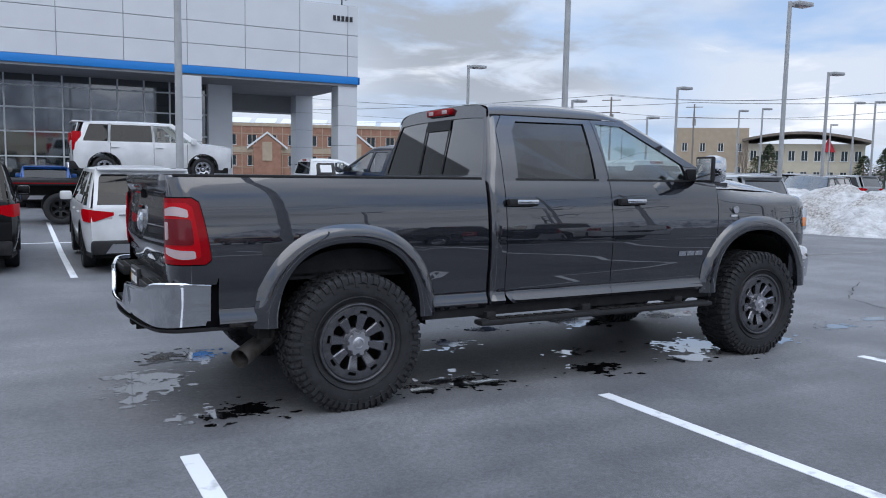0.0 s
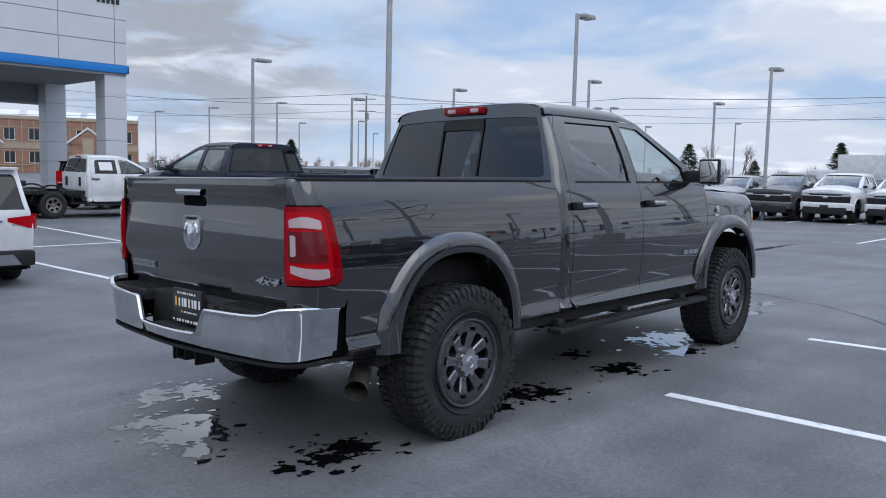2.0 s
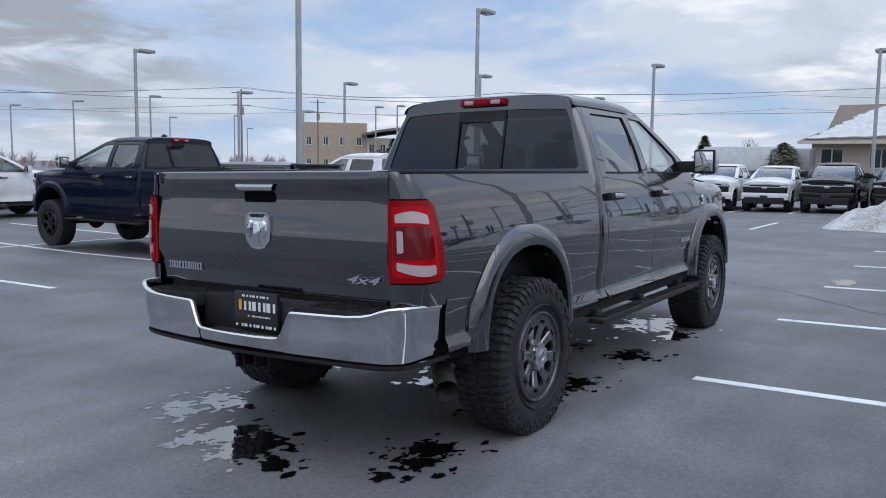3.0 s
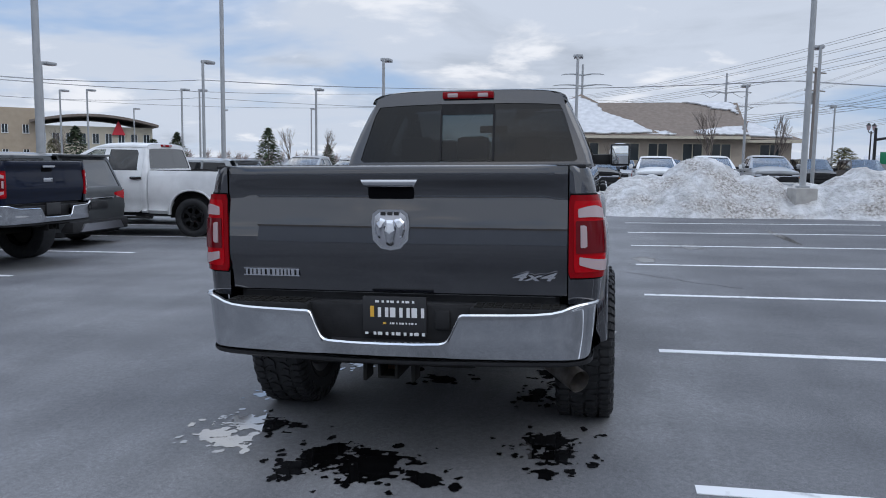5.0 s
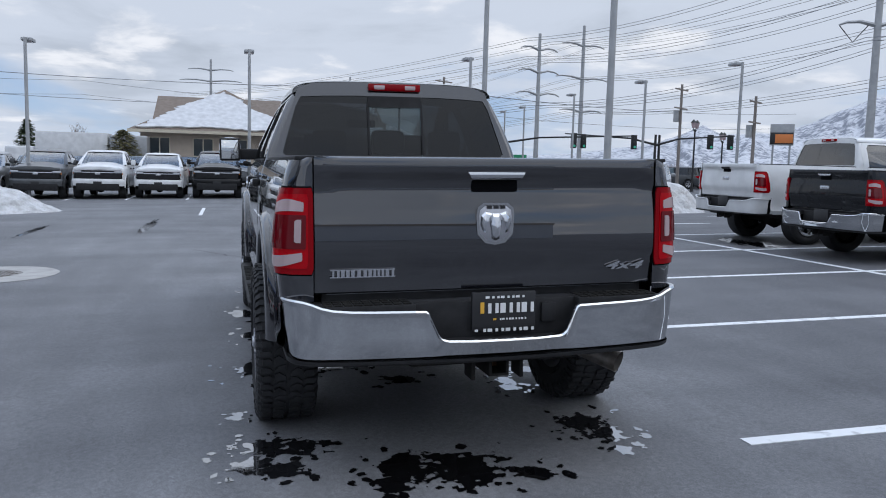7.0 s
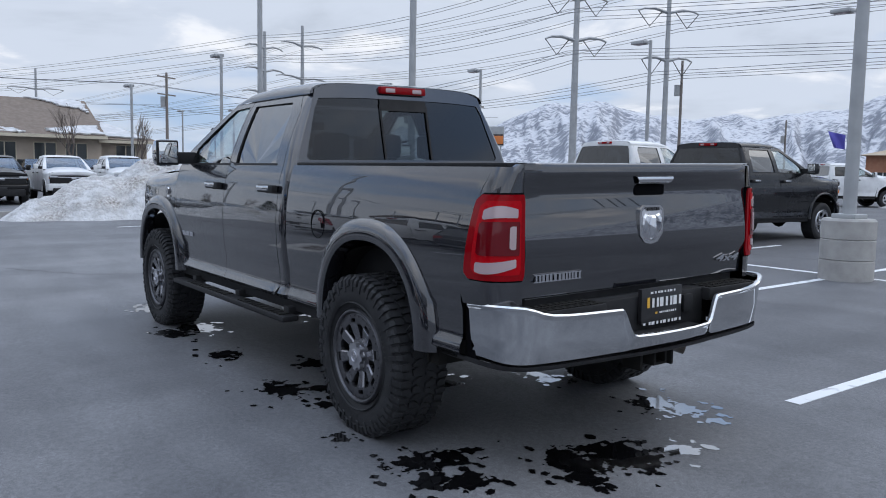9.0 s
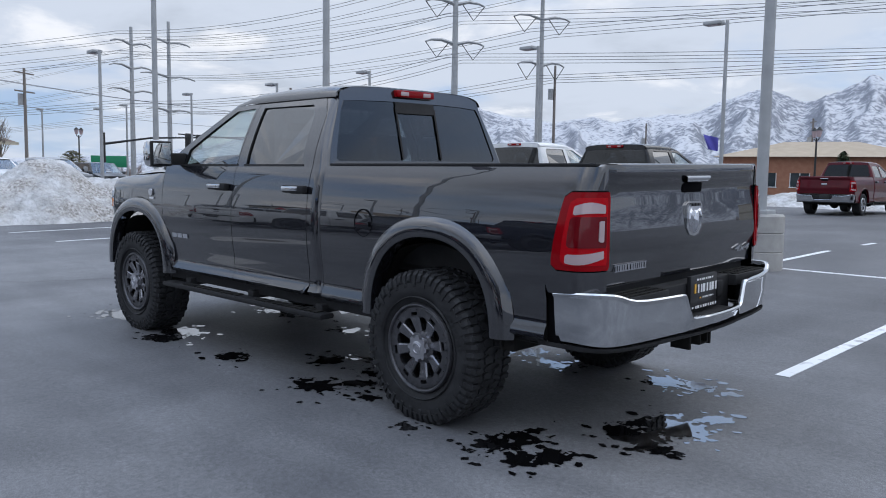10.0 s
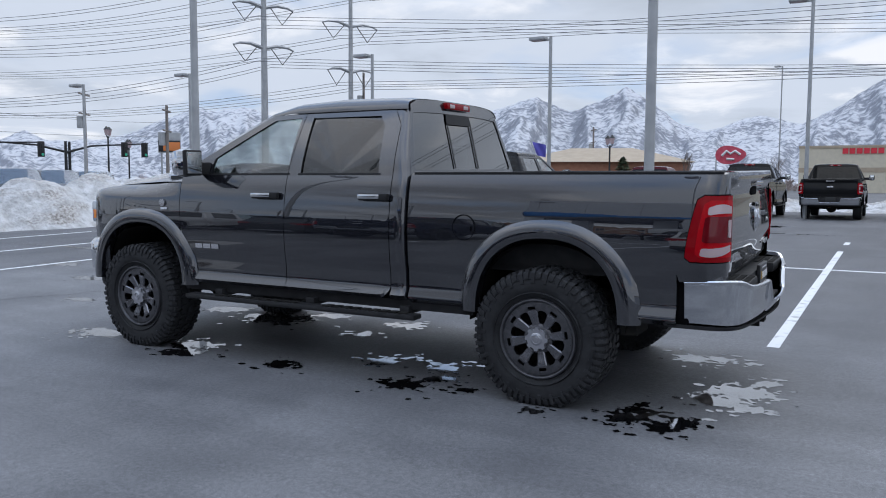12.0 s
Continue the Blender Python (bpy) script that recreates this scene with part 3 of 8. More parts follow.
def hub_mesh(w, hero):
    bm = B()
    y = -w / 2 * 0.9 - 0.006 if hero else -w / 2 * 0.9 + 0.02
    revolve(bm, [(0.001, y - 0.014), (0.036, y - 0.013), (0.042, y - 0.010), (0.046, y + 0.01), (0.066, y + 0.012), (0.075, y + 0.04)], 24)
    if hero:
        # toothed cap with a raised ring round a plain mark
        ring = []
        for k in range(64):
            a = 2 * math.pi * k / 64
            rr = 0.078 if k % 8 < 4 else 0.064
            ring.append((rr * math.cos(a), rr * math.sin(a)))
        prism(bm, [Vector((u, y - 0.010, v)) for u, v in ring], (0, 0.045, 0))
        revolve(bm, [(0.026, y - 0.013), (0.027, y - 0.018), (0.030, y - 0.018), (0.031, y - 0.013)], 24)
        box(bm, -0.008, 0.008, y - 0.018, y - 0.012, -0.014, 0.014, 0.003)
    return bm


WHEELS = {}


def wheel(parent, x, y, z, r, w, rim_r, rim_mat, hub_mat, hero=False, spin=0.0):
    """Wheel at its hub; its face looks outwards (sign of y)."""
    key = (r, w, rim_r, hero, rim_mat.name)
    if key not in WHEELS:
        WHEELS[key] = None
        t = part("tyre", tyre_mesh(r, w, rim_r, hero), M["rubber"], None, "", True, 30)
        rm = part("rim", rim_mesh(rim_r, w, hero, 8 if hero else 6), rim_mat, None, "", True, 30)
        hb = part("hub_cap", hub_mesh(w, hero), hub_mat, None)
        dk = B()
        revolve(dk, [(0.001, 0.0), (rim_r - 0.04, 0.0), (rim_r - 0.04, 0.03), (0.001, 0.03)], 20)
        br = part("brake_disc", dk, M["matt"], None)
        made = [t, rm, hb, br]
        if hero:
            made.append(part("spokes", spoke_mesh(rim_r, w), M["spoke"], None, "", True, 25))
        WHEELS[key] = [o.data for o in made]
        for o in made:
            bpy.data.objects.remove(o)
    hold = thing("wheel")
    hold.parent = parent
    hold.matrix_basis = pose(x, y, z, 0, 0, 180 if y > 0 else 0) @ pose(0, 0, 0, 0, spin, 0)
    for nm, me in zip(("tyre", "rim", "hub_cap", "brake_disc", "spokes"), WHEELS[key]):
        o = new(nm, me)
        o.parent = hold
    return hold


def text_mesh(txt, size, depth, m, name, material, parent, shear=0.0):
    cu = bpy.data.curves.new(name, "FONT")
    cu.body, cu.size, cu.extrude, cu.align_x, cu.shear = txt, size, depth, "CENTER", shear
    cu.offset = size * 0.02
    tmp = new(name, cu)
    me = bpy.data.meshes.new_from_object(tmp.evaluated_get(bpy.context.evaluated_depsgraph_get()))
    bpy.data.objects.remove(tmp)
    me.materials.append(material)
    ob = new(name, me)
    ob.parent = parent
    ob.matrix_basis = m
    return ob


def domed(bm, pts, rise):
    """A raised facet: the outline drawn up to a blunt ridge along its middle."""
    c = sum(pts, Vector()) / len(pts)
    up = Vector((-1, 0, 0))
    rows = [[p - up * 0.004 for p in pts], pts, [p.lerp(c, 0.25) + up * rise * 0.55 for p in pts], [p.lerp(c, 0.65) + up * rise * 0.9 for p in pts], [p.lerp(c, 0.97) + up * rise for p in pts]]
    grid(bm, rows, True)


def bars(bm, x0, x1, z0, z1, n, fn, gap=0.25):
    """A row of n upright bars that stands for lettering; fn maps (u, v) to a place and gives its outward push."""
    st = (x1 - x0) / n
    for k in range(n):
        a, b = x0 + k * st, x0 + (k + 1 - gap) * st
        q = [fn(a, z0), fn(b, z0), fn(b, z1), fn(a, z1)]
        d = fn(a, z0, 0.006) - fn(a, z0)
        prism(bm, q, d)


def pickup(paint, m, label, hero=False, group="", lift=-0.13, tyre=(0.405, 0.29, 0.25), rim=None, bumper=None, flare=False,
           wheelbase=3.77, steps=True, lights="red", cap="chrome", bed=0.0, bare_bed=False):
    """Crew-cab pickup: x ahead, rear axle at x = 0, left is +y. lift moves the body; bed lengthens the box."""
    rim = rim or M["alloy"]
    bumper = bumper or M["chrome"]
    P = M[paint] if isinstance(paint, str) else paint
    car = thing("pickup_truck", m)
    tagged(car, label, "pickup truck", group)
    W = wheelbase
    n1 = 1 if hero else 0
    body = thing("body")
    body.parent = car
    body.location.z = lift
    R = []

    def add(name, bm, mat, label2="", sharp=38):
        return part(name, bm, mat, body, label2, True, sharp)

    def stations(a, b, k, extra=()):
        return sorted(set([a + (b - a) * i / k for i in range(k + 1)] + list(extra)))

    ra, rb = (0.53, 0.53) if flare else (0.50, 0.50)
    xb0, xb1 = -1.01, 1.012
    for s in (1, -1):
        # bed side with the corner that turns to the tailgate
        bm = B()
        cols = []
        for x in stations(xb1, -0.86, 60 if hero else 30, (-0.862,)):
            cols.append((x, 0.0))
        for x in (-0.875, -0.93, xb0):
            cols.append((x, 0.0))
        for k in range(1, 9):
            a = k * math.pi / 16
            cols.append((xb0 - 0.12 * math.sin(a), 1 - math.cos(a)))
        cols.sort(key=lambda c: (-c[0], c[1]))

        def bot(x):
            if x < -0.861:
                return 0.86
            return max(0.585, arch(x, 0.0, ra + 0.03, rb + 0.03, 0.57))

        # lower rows reach down behind the wheel; the upper rows run on round the corner
        nz, nl = (22, 8) if hero else (10, 4)
        top = 1.495

        def upright(x, dy, zs):
            turn = lambda z: side_y(z) - dy * (side_y(z) - 0.852)
            r = [(x, turn(zs[0]) - 0.04 * (1 - dy), zs[0])] + [(x, turn(z), z) for z in zs]
            r += [(x, turn(top) - 0.05 * (1 - dy), top + 0.012), (x, turn(top) - 0.09 * (1 - dy), top + 0.004), (x + 0.04 * dy, turn(top) - 0.09 * (1 - dy), 1.30)]
            return [Vector((p[0], s * p[1], p[2])) for p in r]

        rows, rear = [], []
        for x, dy in cols:
            b = bot(x)
            mid = max(0.86, b + 0.04)
            upper = [mid + (top - mid) * k / nz for k in range(nz + 1)]
            if x < -0.8615:
                if not rear:
                    rear.append(upright(rows[-1][0].x, 0.0, upper))
                rear.append(upright(x, dy, upper if x > -0.8625 else [0.86 + (top - 0.86) * k / nz for k in range(nz + 1)]))
            else:
                rows.append(upright(x, dy, [b + (mid - b) * k / nl for k in range(nl)] + upper))
        first = [Vector((v.x, v.y - s * 0.05, v.z)) for v in rows[0]]
        grid(bm, [first] + rows)
        grid(bm, rear)
        bmesh.ops.remove_doubles(bm, verts=bm.verts, dist=0.0004)
        side = add("bed_side", bm, P)
        # rail cap
        bm = B()
        box(bm, -1.10, 1.0, s * 0.80 if s > 0 else s * 0.925, s * 0.925 if s > 0 else s * 0.80, 1.497, 1.514, 0.006)
        add("rail_cap", bm, M["black"])
        # tail lamp wraps the corner
        def corner(u, z, off):
            """u: 0 on the rear face to 1 on the side."""
            L1 = 0.085
            tot = 0.19 + 0.105
            d = u * tot
            if d < 0.19:
                a = (1 - d / 0.19) * math.pi / 2
                x = xb0 - (0.12 + off) * math.sin(a)
                y = 0.852 + (side_y(z) - 0.852 + off) * math.cos(a)
            else:
                x = xb0 + (d - 0.19)
                y = side_y(z) + off
            return Vector((x, s * y, z))

        def lamp(name, u0, u1, z0, z1, off, mat, nu=14, slant=0.0, rnd=0.02, lab="", lean=0.0):
            """Lens on the corner: its front edge leans back towards the top and its corners are round."""
            bm = B()
            rows = []
            nv = 16
            for k in range(nv + 1):
                v = k / nv
                z = z0 + (z1 - z0) * v
                d = min(z - z0, z1 - z)
                inset = (rnd - math.sqrt(max(0.0, rnd * rnd - (rnd - d) ** 2))) if d < rnd else 0.0
                a, b = u0 + inset * 0.6, u1 - slant * v ** 1.4 - inset * 3.2
                zz = lambda i: z + lean * math.sin(math.pi * i / nu * 0.8) * (1 if (lean > 0) == (v > 0.5) else 0.35) - (0.012 * i / nu if lean else 0)
                rows.append([corner(a, z, -0.012)] + [corner(a + (b - a) * i / nu, zz(i), off) for i in range(nu + 1)] + [corner(b, zz(nu), -0.012)])
            grid(bm, rows)
            for r in (rows[0], rows[-1]):
                grid(bm, [r, [p - (p - Vector((xb0 + 0.1, s * 0.80, p.z))).normalized() * 0.03 for p in r]])
            return add(name, bm, mat, lab)

        dark = 0.975 if hero else 0.98
        lens = lamp("tail_lamp", 0.0, 1.0, 0.985, 1.372, 0.014, M["redlens"], slant=0.24, rnd=0.035, lab="red tail lamp with clear bands")
        # bright inner lens, two curved clear bands, a maroon middle and the small reversing lamp
        if hero:
            seam = lamp("lamp_seam", -0.006, 1.02, 0.977, 1.379, 0.004, M["dark"], slant=0.24, rnd=0.04)
            seam.parent = lens
        for nm, a, sl, rd, lean in (("inner_lens", (0.06, 0.80, 1.012, 1.345, 0.017, M["brightlens"]), 0.17, 0.030, 0.0),
                                    ("clear_band", (0.11, 0.58, 1.268, 1.308, 0.021, M["clearlens"]), 0.02, 0.012, 0.022),
                                    ("clear_band", (0.12, 0.70, 1.046, 1.084, 0.021, M["clearlens"]), 0.03, 0.012, -0.022),
                                    ("dark_lens", (0.08, 0.66, 1.100, 1.252, 0.021, M["darklens"]), 0.05, 0.014, 0.0),
                                    ("reverse_lamp", (0.13, 0.205, 1.128, 1.232, 0.026, M["clearlens"]), 0.0, 0.008, 0.0)):
            o = lamp(nm, *a, nu=8, slant=sl, rnd=rd, lean=lean)
            o.parent = lens
        # bed inner wall
        bm = B()
        box(bm, -1.08, 0.98, s * 0.80 - 0.01, s * 0.80 + 0.01, 0.86, 1.497)
        add("bed_liner", bm, M["black"])
        # wheel housings
        for cx in (0.0, W):
            bm = B()
            cur = arch_curve(cx, ra + 0.015, rb + 0.015, 0.50, 22)
            grid(bm, [[Vector((x, s * y, z)) for x, z in cur] for y in (0.955, 0.80, 0.42)])
            f = [bm.verts.new((x, s * 0.42, z)) for x, z in cur]
            bm.faces.new(f)
            add("wheel_housing", bm, M["matt"])
        # flares
        if flare:
            for cx, g in ((-0.025, 0.0), (W - 0.035, 0.02)):
                bm = B()
                rows = []
                for a, b, y in ((0.485, 0.508, 0.94), (0.485, 0.508, 1.020), (0.490, 0.514, 1.036), (0.512, 0.540, 1.043), (0.556, 0.585, 1.038), (0.595, 0.618, 1.022), (0.626, 0.640, 0.985)):
                    rows.append([Vector((x, s * y, z)) for x, z in arch_curve(cx, a + g, b, 0.575, 48)])
                grid(bm, rows)
                for e in (0, -1):
                    bm.faces.new([bm.verts.new(r[e]) for r in rows])
                add("fender_flare", bm, P)
        else:
            for cx in (0.0, W):
                bm = B()
                rows = []
                for (a, b, y) in [(0.505, 0.505, 0.95), (0.505, 0.505, 1.012), (0.53, 0.53, 1.018), (0.56, 0.56, 0.985)]:
                    rows.append([Vector((x, s * y, z)) for x, z in arch_curve(cx, a, b, 0.575, 24)])
                grid(bm, rows)
                add("wheel_lip", bm, P if lights != "tow" else M["black"])
        # rear door, front door
        d0, d1, d2 = 1.172, 2.140, W - 0.50

        def dbot(x, lo=1.172, hi=None):
            r = 0.10
            z = 0.605
            if x < lo + r:
                z = 0.605 + r - math.sqrt(max(0, r * r - (lo + r - x) ** 2))
            return z

        fx = lambda x, z, d: Vector((x, s * (side_y(z) - d), z))
        for nm, xa, xz, top_o, top_i in (
                ("rear_door", d0, d1 - 0.006, [(d0, 1.488), (d0 + 0.012, 1.86), (d0 + 0.09, 1.972), (d1 - 0.006 - 0.05, 1.978), (d1 - 0.006, 1.488)],
                 [(d0 + 0.125, 1.506), (d0 + 0.15, 1.86), (d0 + 0.205, 1.93), (d1 - 0.13, 1.935), (d1 - 0.125, 1.506)]),
                ("front_door", d1, d2, [(d1, 1.488), (d1 - 0.05, 1.978), (d1 + 0.28, 1.965), (d2 - 0.20, 1.625), (d2 - 0.012, 1.488)],
                 [(d1 + 0.0, 1.506), (d1 - 0.012, 1.938), (d1 + 0.25, 1.925), (d2 - 0.34, 1.63), (d2 - 0.30, 1.506)])):
            bm = B()
            ex = [xa + 0.1 * (1 - math.cos(k * math.pi / 16)) for k in range(9)] if nm == "rear_door" else []
            xs = stations(xa, xz, 14 if hero else 8, ex)
            nz = 34 if hero else 16
            rows = []
            for x in xs:
                b = dbot(x) if nm == "rear_door" else 0.605
                slope = 0.0
                col = []
                for k in range(nz + 1):
                    z = b + (1.488 - b) * k / nz
                    xx = x
                    if nm == "front_door":
                        q = (x - xa) / (xz - xa)
                        xx = x - q * 0.10 * max(0, (1.25 - z) / 0.65) ** 1.3
                    col.append(fx(xx, z, 0.0))
                col = [col[0] - Vector((0, s * 0.03, 0))] + col
                rows.append(col)
            rows = [[v - Vector((0, s * 0.03, 0)) for v in rows[0]]] + rows + [[v - Vector((0, s * 0.03, 0)) for v in rows[-1]]]
            grid(bm, rows)
            door = add(nm, bm, P)
            bm = B()
            frame_panel(bm, top_o, top_i, 6, fx, 0.03)
            fr = part("window_frame", bm, [P, M["black"]], door, "", True, 38)
            bm = B()
            pane(bm, top_i, 6, fx, 0.014)
            part("window_pane", bm, M["tint"] if nm == "rear_door" else M["glass"], door, "", False)
            # sill strip under the glass
            bm = B()
            prism(bm, [fx(top_i[0][0] - 0.02, 1.494, -0.003), fx(top_i[-1][0] + 0.02, 1.494, -0.003), fx(top_i[-1][0] + 0.02, 1.508, -0.003), fx(top_i[0][0] - 0.02, 1.508, -0.003)], (0, -s * 0.02, 0))
            part("window_seal", bm, M["black"], door)
            # handle
            hx = (xa - 0.002, xa + 0.250) if nm == "rear_door" else (xa + 0.045, xa + 0.305)
            bm = B()
            box(bm, hx[0], hx[1], 0.985 * s if s > 0 else 1.030 * s, 1.030 * s if s > 0 else 0.985 * s, 1.310, 1.362, 0.014)
            hd = part("door_handle", bm, M["black"], door)
            bm = B()
            box(bm, hx[0] + 0.060, hx[1] - 0.004, 1.012 * s if s > 0 else 1.040 * s, 1.040 * s if s > 0 else 1.012 * s, 1.322, 1.358, 0.012)
            part("handle_trim", bm, M["chrome"], hd)
        # dark gaps round the doors and cab pillar behind them
        bm = B()
        side_panel(bm, stations(1.15, W - 0.52, 6), lambda x: 0.60, lambda x: 1.49, lambda x, z: side_y(z) - 0.022, s, 14)
        add("door_seal", bm, M["dark"])
        bm = B()
        cols = []
        zs = [0.60 + (1.985 - 0.60) * k / 40 for k in range(41)]
        lean = lambda z: 1.037 + max(0, z - 1.45) * 0.22
        edge_x = lambda z: lerp(z, [(1.49, 1.166), (1.86, 1.179), (1.93, 1.225), (1.972, 1.258), (1.985, 1.27)])
        cols.append([Vector((edge_x(z), s * (side_y(z) - 0.02), z)) for z in zs])
        cols.append([Vector((edge_x(z), s * side_y(z), z)) for z in zs])
        cols.append([Vector(((edge_x(z) + lean(z) + 0.055) / 2, s * side_y(z), z)) for z in zs])
        for x, dy in ((0.055, 0.0), (0.040, -0.004), (0.024, -0.013), (0.011, -0.028), (0.003, -0.045), (0.0, -0.068)):
            cols.append([Vector((lean(z) + x, s * (side_y(z) + dy), z)) for z in zs])
        grid(bm, cols)
        add("cab_pillar", bm, P)
        # rocker
        bm = B()
        side_panel(bm, stations(0.52, W - 0.5, 8), lambda x: 0.53, lambda x: 0.60, lambda x, z: 0.955 - 0.1 * max(0, 0.6 - z), s, 4)
        add("rocker_panel", bm, M["black"])
        # front fender
        bm = B()
        fb = lambda x: max(0.60 if x < W else 0.86, arch(x, W, ra + 0.03, rb + 0.03, 0.57)) if x < W + 0.5 else 0.93
        ft = lambda x: lerp(x, [(W - 0.52, 1.43), (W - 0.2, 1.425), (W + 0.3, 1.40), (W + 0.70, 1.36)])
        fy = lambda x, z: side_y(min(1.46, z)) - 0.055 * max(0, (x - W) / 0.7) ** 2 - 0.11 * max(0, (z - 1.30) / 0.12) ** 2 * max(0, min(1, (x - W + 0.5) / 0.6)) - 0.05 * max(0, (x - W - 0.5) / 0.2) ** 2
        xs = stations(W - 0.494, W + 0.70, 50 if hero else 24)
        rows = []
        for x in xs:
            b, t = fb(x), ft(x)
            col = []
            for k in range(19):
                z = b + (t - b) * k / 18
                q = max(0, 1 - (x - (W - 0.494)) / 0.3)
                col.append(Vector((x - q * 0.10 * max(0, (1.25 - z) / 0.65) ** 1.3, s * fy(x, z), z)))
            col.append(Vector((x, s * (fy(x, t) - 0.06), t + 0.012)))
            rows.append(col)
        grid(bm, rows)
        add("front_fender", bm, P)
        # head lamp
        bm = B()
        hz = (1.06, 1.26) if hero else (1.15, 1.245)
        box(bm, W + 0.56, W + (0.735 if hero else 0.775), s * 0.60 if s > 0 else s * 0.915, s * 0.915 if s > 0 else s * 0.60, hz[0], hz[1], 0.03)
        hl = add("head_lamp", bm, M["headlens"])
        bm = B()
        box(bm, W + 0.64, W + 0.70, s * 0.90 if s > 0 else s * 0.922, s * 0.922 if s > 0 else s * 0.90, 1.10, 1.18, 0.005)
        part("side_marker", bm, M["amber"], hl)
        # door mirror
        mir = B()
        y0, y1 = s * 1.07, s * 1.26
        box(mir, d2 - 0.35, d2 - 0.19, min(y0, y1), max(y0, y1), 1.48, 1.705, 0.065)
        mi = add("door_mirror", mir, [M["chrome"] if cap == "chrome" else P])
        bm = B()
        box(bm, d2 - 0.365, d2 - 0.33, min(y0, y1) + 0.004, max(y0, y1) - 0.004, 1.49, 1.695, 0.016)
        part("mirror_bezel", bm, M["black"], mi)
        bm = B()
        box(bm, d2 - 0.372, d2 - 0.363, min(y0, y1) + 0.02, max(y0, y1) - 0.02, 1.507, 1.678, 0.003)
        part("mirror_glass", bm, M["mirror"], mi)
        bm = B()
        box(bm, d2 - 0.30, d2 - 0.20, min(s * 0.90, s * 1.09), max(s * 0.90, s * 1.09), 1.50, 1.60, 0.02)
        part("mirror_arm", bm, M["black"], mi)
        # side step
        if steps:
            bm = B()
            yy = sorted((s * 0.965, s * 1.085))
            box(bm, 0.92, W - 0.62, yy[0], yy[1], 0.475, 0.515, 0.018)
            for bx in (1.05, 1.9, 2.85):
                box(bm, bx - 0.04, bx + 0.04, min(s * 0.8, s * 1.0), max(s * 0.8, s * 1.0), 0.50, 0.56, 0.01)
            st = add("side_step", bm, M["black"])
            for px0, px1 in ((1.0, 1.75), (2.0, 2.85)):
                bm = B()
                for q in range(9):
                    u = px0 + (px1 - px0) * q / 9
                    box(bm, u, u + (px1 - px0) / 9 - 0.02, yy[0] + 0.025, yy[1] - 0.02, 0.512, 0.522)
                part("tread_pad", bm, M["matt"], st)
    # front fender liner between the lamps: grille, bumper
    bm = B()
    box(bm, W + 0.66, W + 0.76, -0.60 if hero else -0.86, 0.60 if hero else 0.86, 0.93, 1.33, 0.03)
    gr = add("grille", bm, M["black"], "black grille with bright bars")
    bm = B()
    for z in (1.28, 1.12, 0.97) if hero else (1.17,):
        box(bm, W + 0.745, W + 0.785, -0.60, 0.60, z - 0.02, z + 0.02, 0.01)
    box(bm, W + 0.75, W + 0.79, -0.10, 0.10, 1.08, 1.18, 0.02)
    part("grille_bar", bm, bumper if hero or bumper is M["chrome"] else M["chrome"], gr)
    if not hero:
        # body-coloured brow over the grille, dark number plate holder
        bm = B()
        box(bm, W + 0.60, W + 0.77, -0.90, 0.90, 1.25, 1.36, 0.04)
        part("grille_brow", bm, P, gr)
        bm = B()
        box(bm, W + 0.86, W + 0.885, -0.16, 0.16, 0.70, 0.82, 0.01)
        add("front_plate", bm, M["plate"])
    bm = B()
    rows = []
    plan = [(W + 0.40, 0.99), (W + 0.62, 0.985), (W + 0.74, 0.93), (W + 0.82, 0.75), (W + 0.86, 0.4), (W + 0.87, 0.0)]
    plan = plan + [(x, -y) for x, y in plan[-2::-1]]
    for z, o in ((0.66, -0.05), (0.64, -0.005), (0.68, 0.0), (0.80, 0.005), (0.88, 0.0), (0.915, -0.03), (0.92, -0.08)):
        rows.append([Vector((x + o, y * (1 + o * 0.6), z)) for x, y in plan])
    grid(bm, rows)
    add("front_bumper", bm, bumper if hero else P)
    bm = B()
    box(bm, W + 0.45, W + (0.80 if hero else 0.88), -0.80, 0.80, 0.46, 0.66 if hero else 0.74, 0.04)
    add("front_valance", bm, M["black"])
    # hood
    bm = B()
    rows = []
    for i in range(15):
        x = W - 0.50 + 1.22 * i / 14
        t = i / 14
        e = lerp(x, [(W - 0.52, 1.44), (W - 0.2, 1.437), (W + 0.3, 1.41), (W + 0.70, 1.365)])
        wy = side_y(1.40) - 0.055 * max(0, (x - W) / 0.7) ** 2 - 0.11 * min(1, max(0, (x - W + 0.5) / 0.6)) * 0.7 - 0.05 * max(0, (x - W - 0.5) / 0.2) ** 2 - 0.03
        c = 0.14 * (1 - t ** 2.2 * 0.7)
        row = []
        for j in range(25):
            v = -1 + 2 * j / 24
            bulge = c * (1 - abs(v) ** 2.6) + (0.018 if abs(v) < 0.62 else 0) * (1 - t)
            row.append(Vector((x + 0.06 * (1 - v * v) * (1 if i == 14 else 0), v * wy, e + bulge)))
        rows.append(row)
    rows.append([Vector((v.x + 0.015, v.y, v.z - 0.1)) for v in rows[-1]])
    grid(bm, rows)
    hood = add("hood", bm, P)
    if hero:
        for s in (1, -1):
            bm = B()
            box(bm, W - 0.42, W - 0.20, min(s * 0.80, s * 0.83), max(s * 0.80, s * 0.83), 1.445, 1.50, 0.01)
            hb = part("hood_badge", bm, M["badge"], hood, "silver badge plate with dark figures")
            bm = B()
            box(bm, W - 0.39, W - 0.23, min(s * 0.828, s * 0.833), max(s * 0.828, s * 0.833), 1.458, 1.488)
            part("badge_figures", bm, M["plate"], hb)
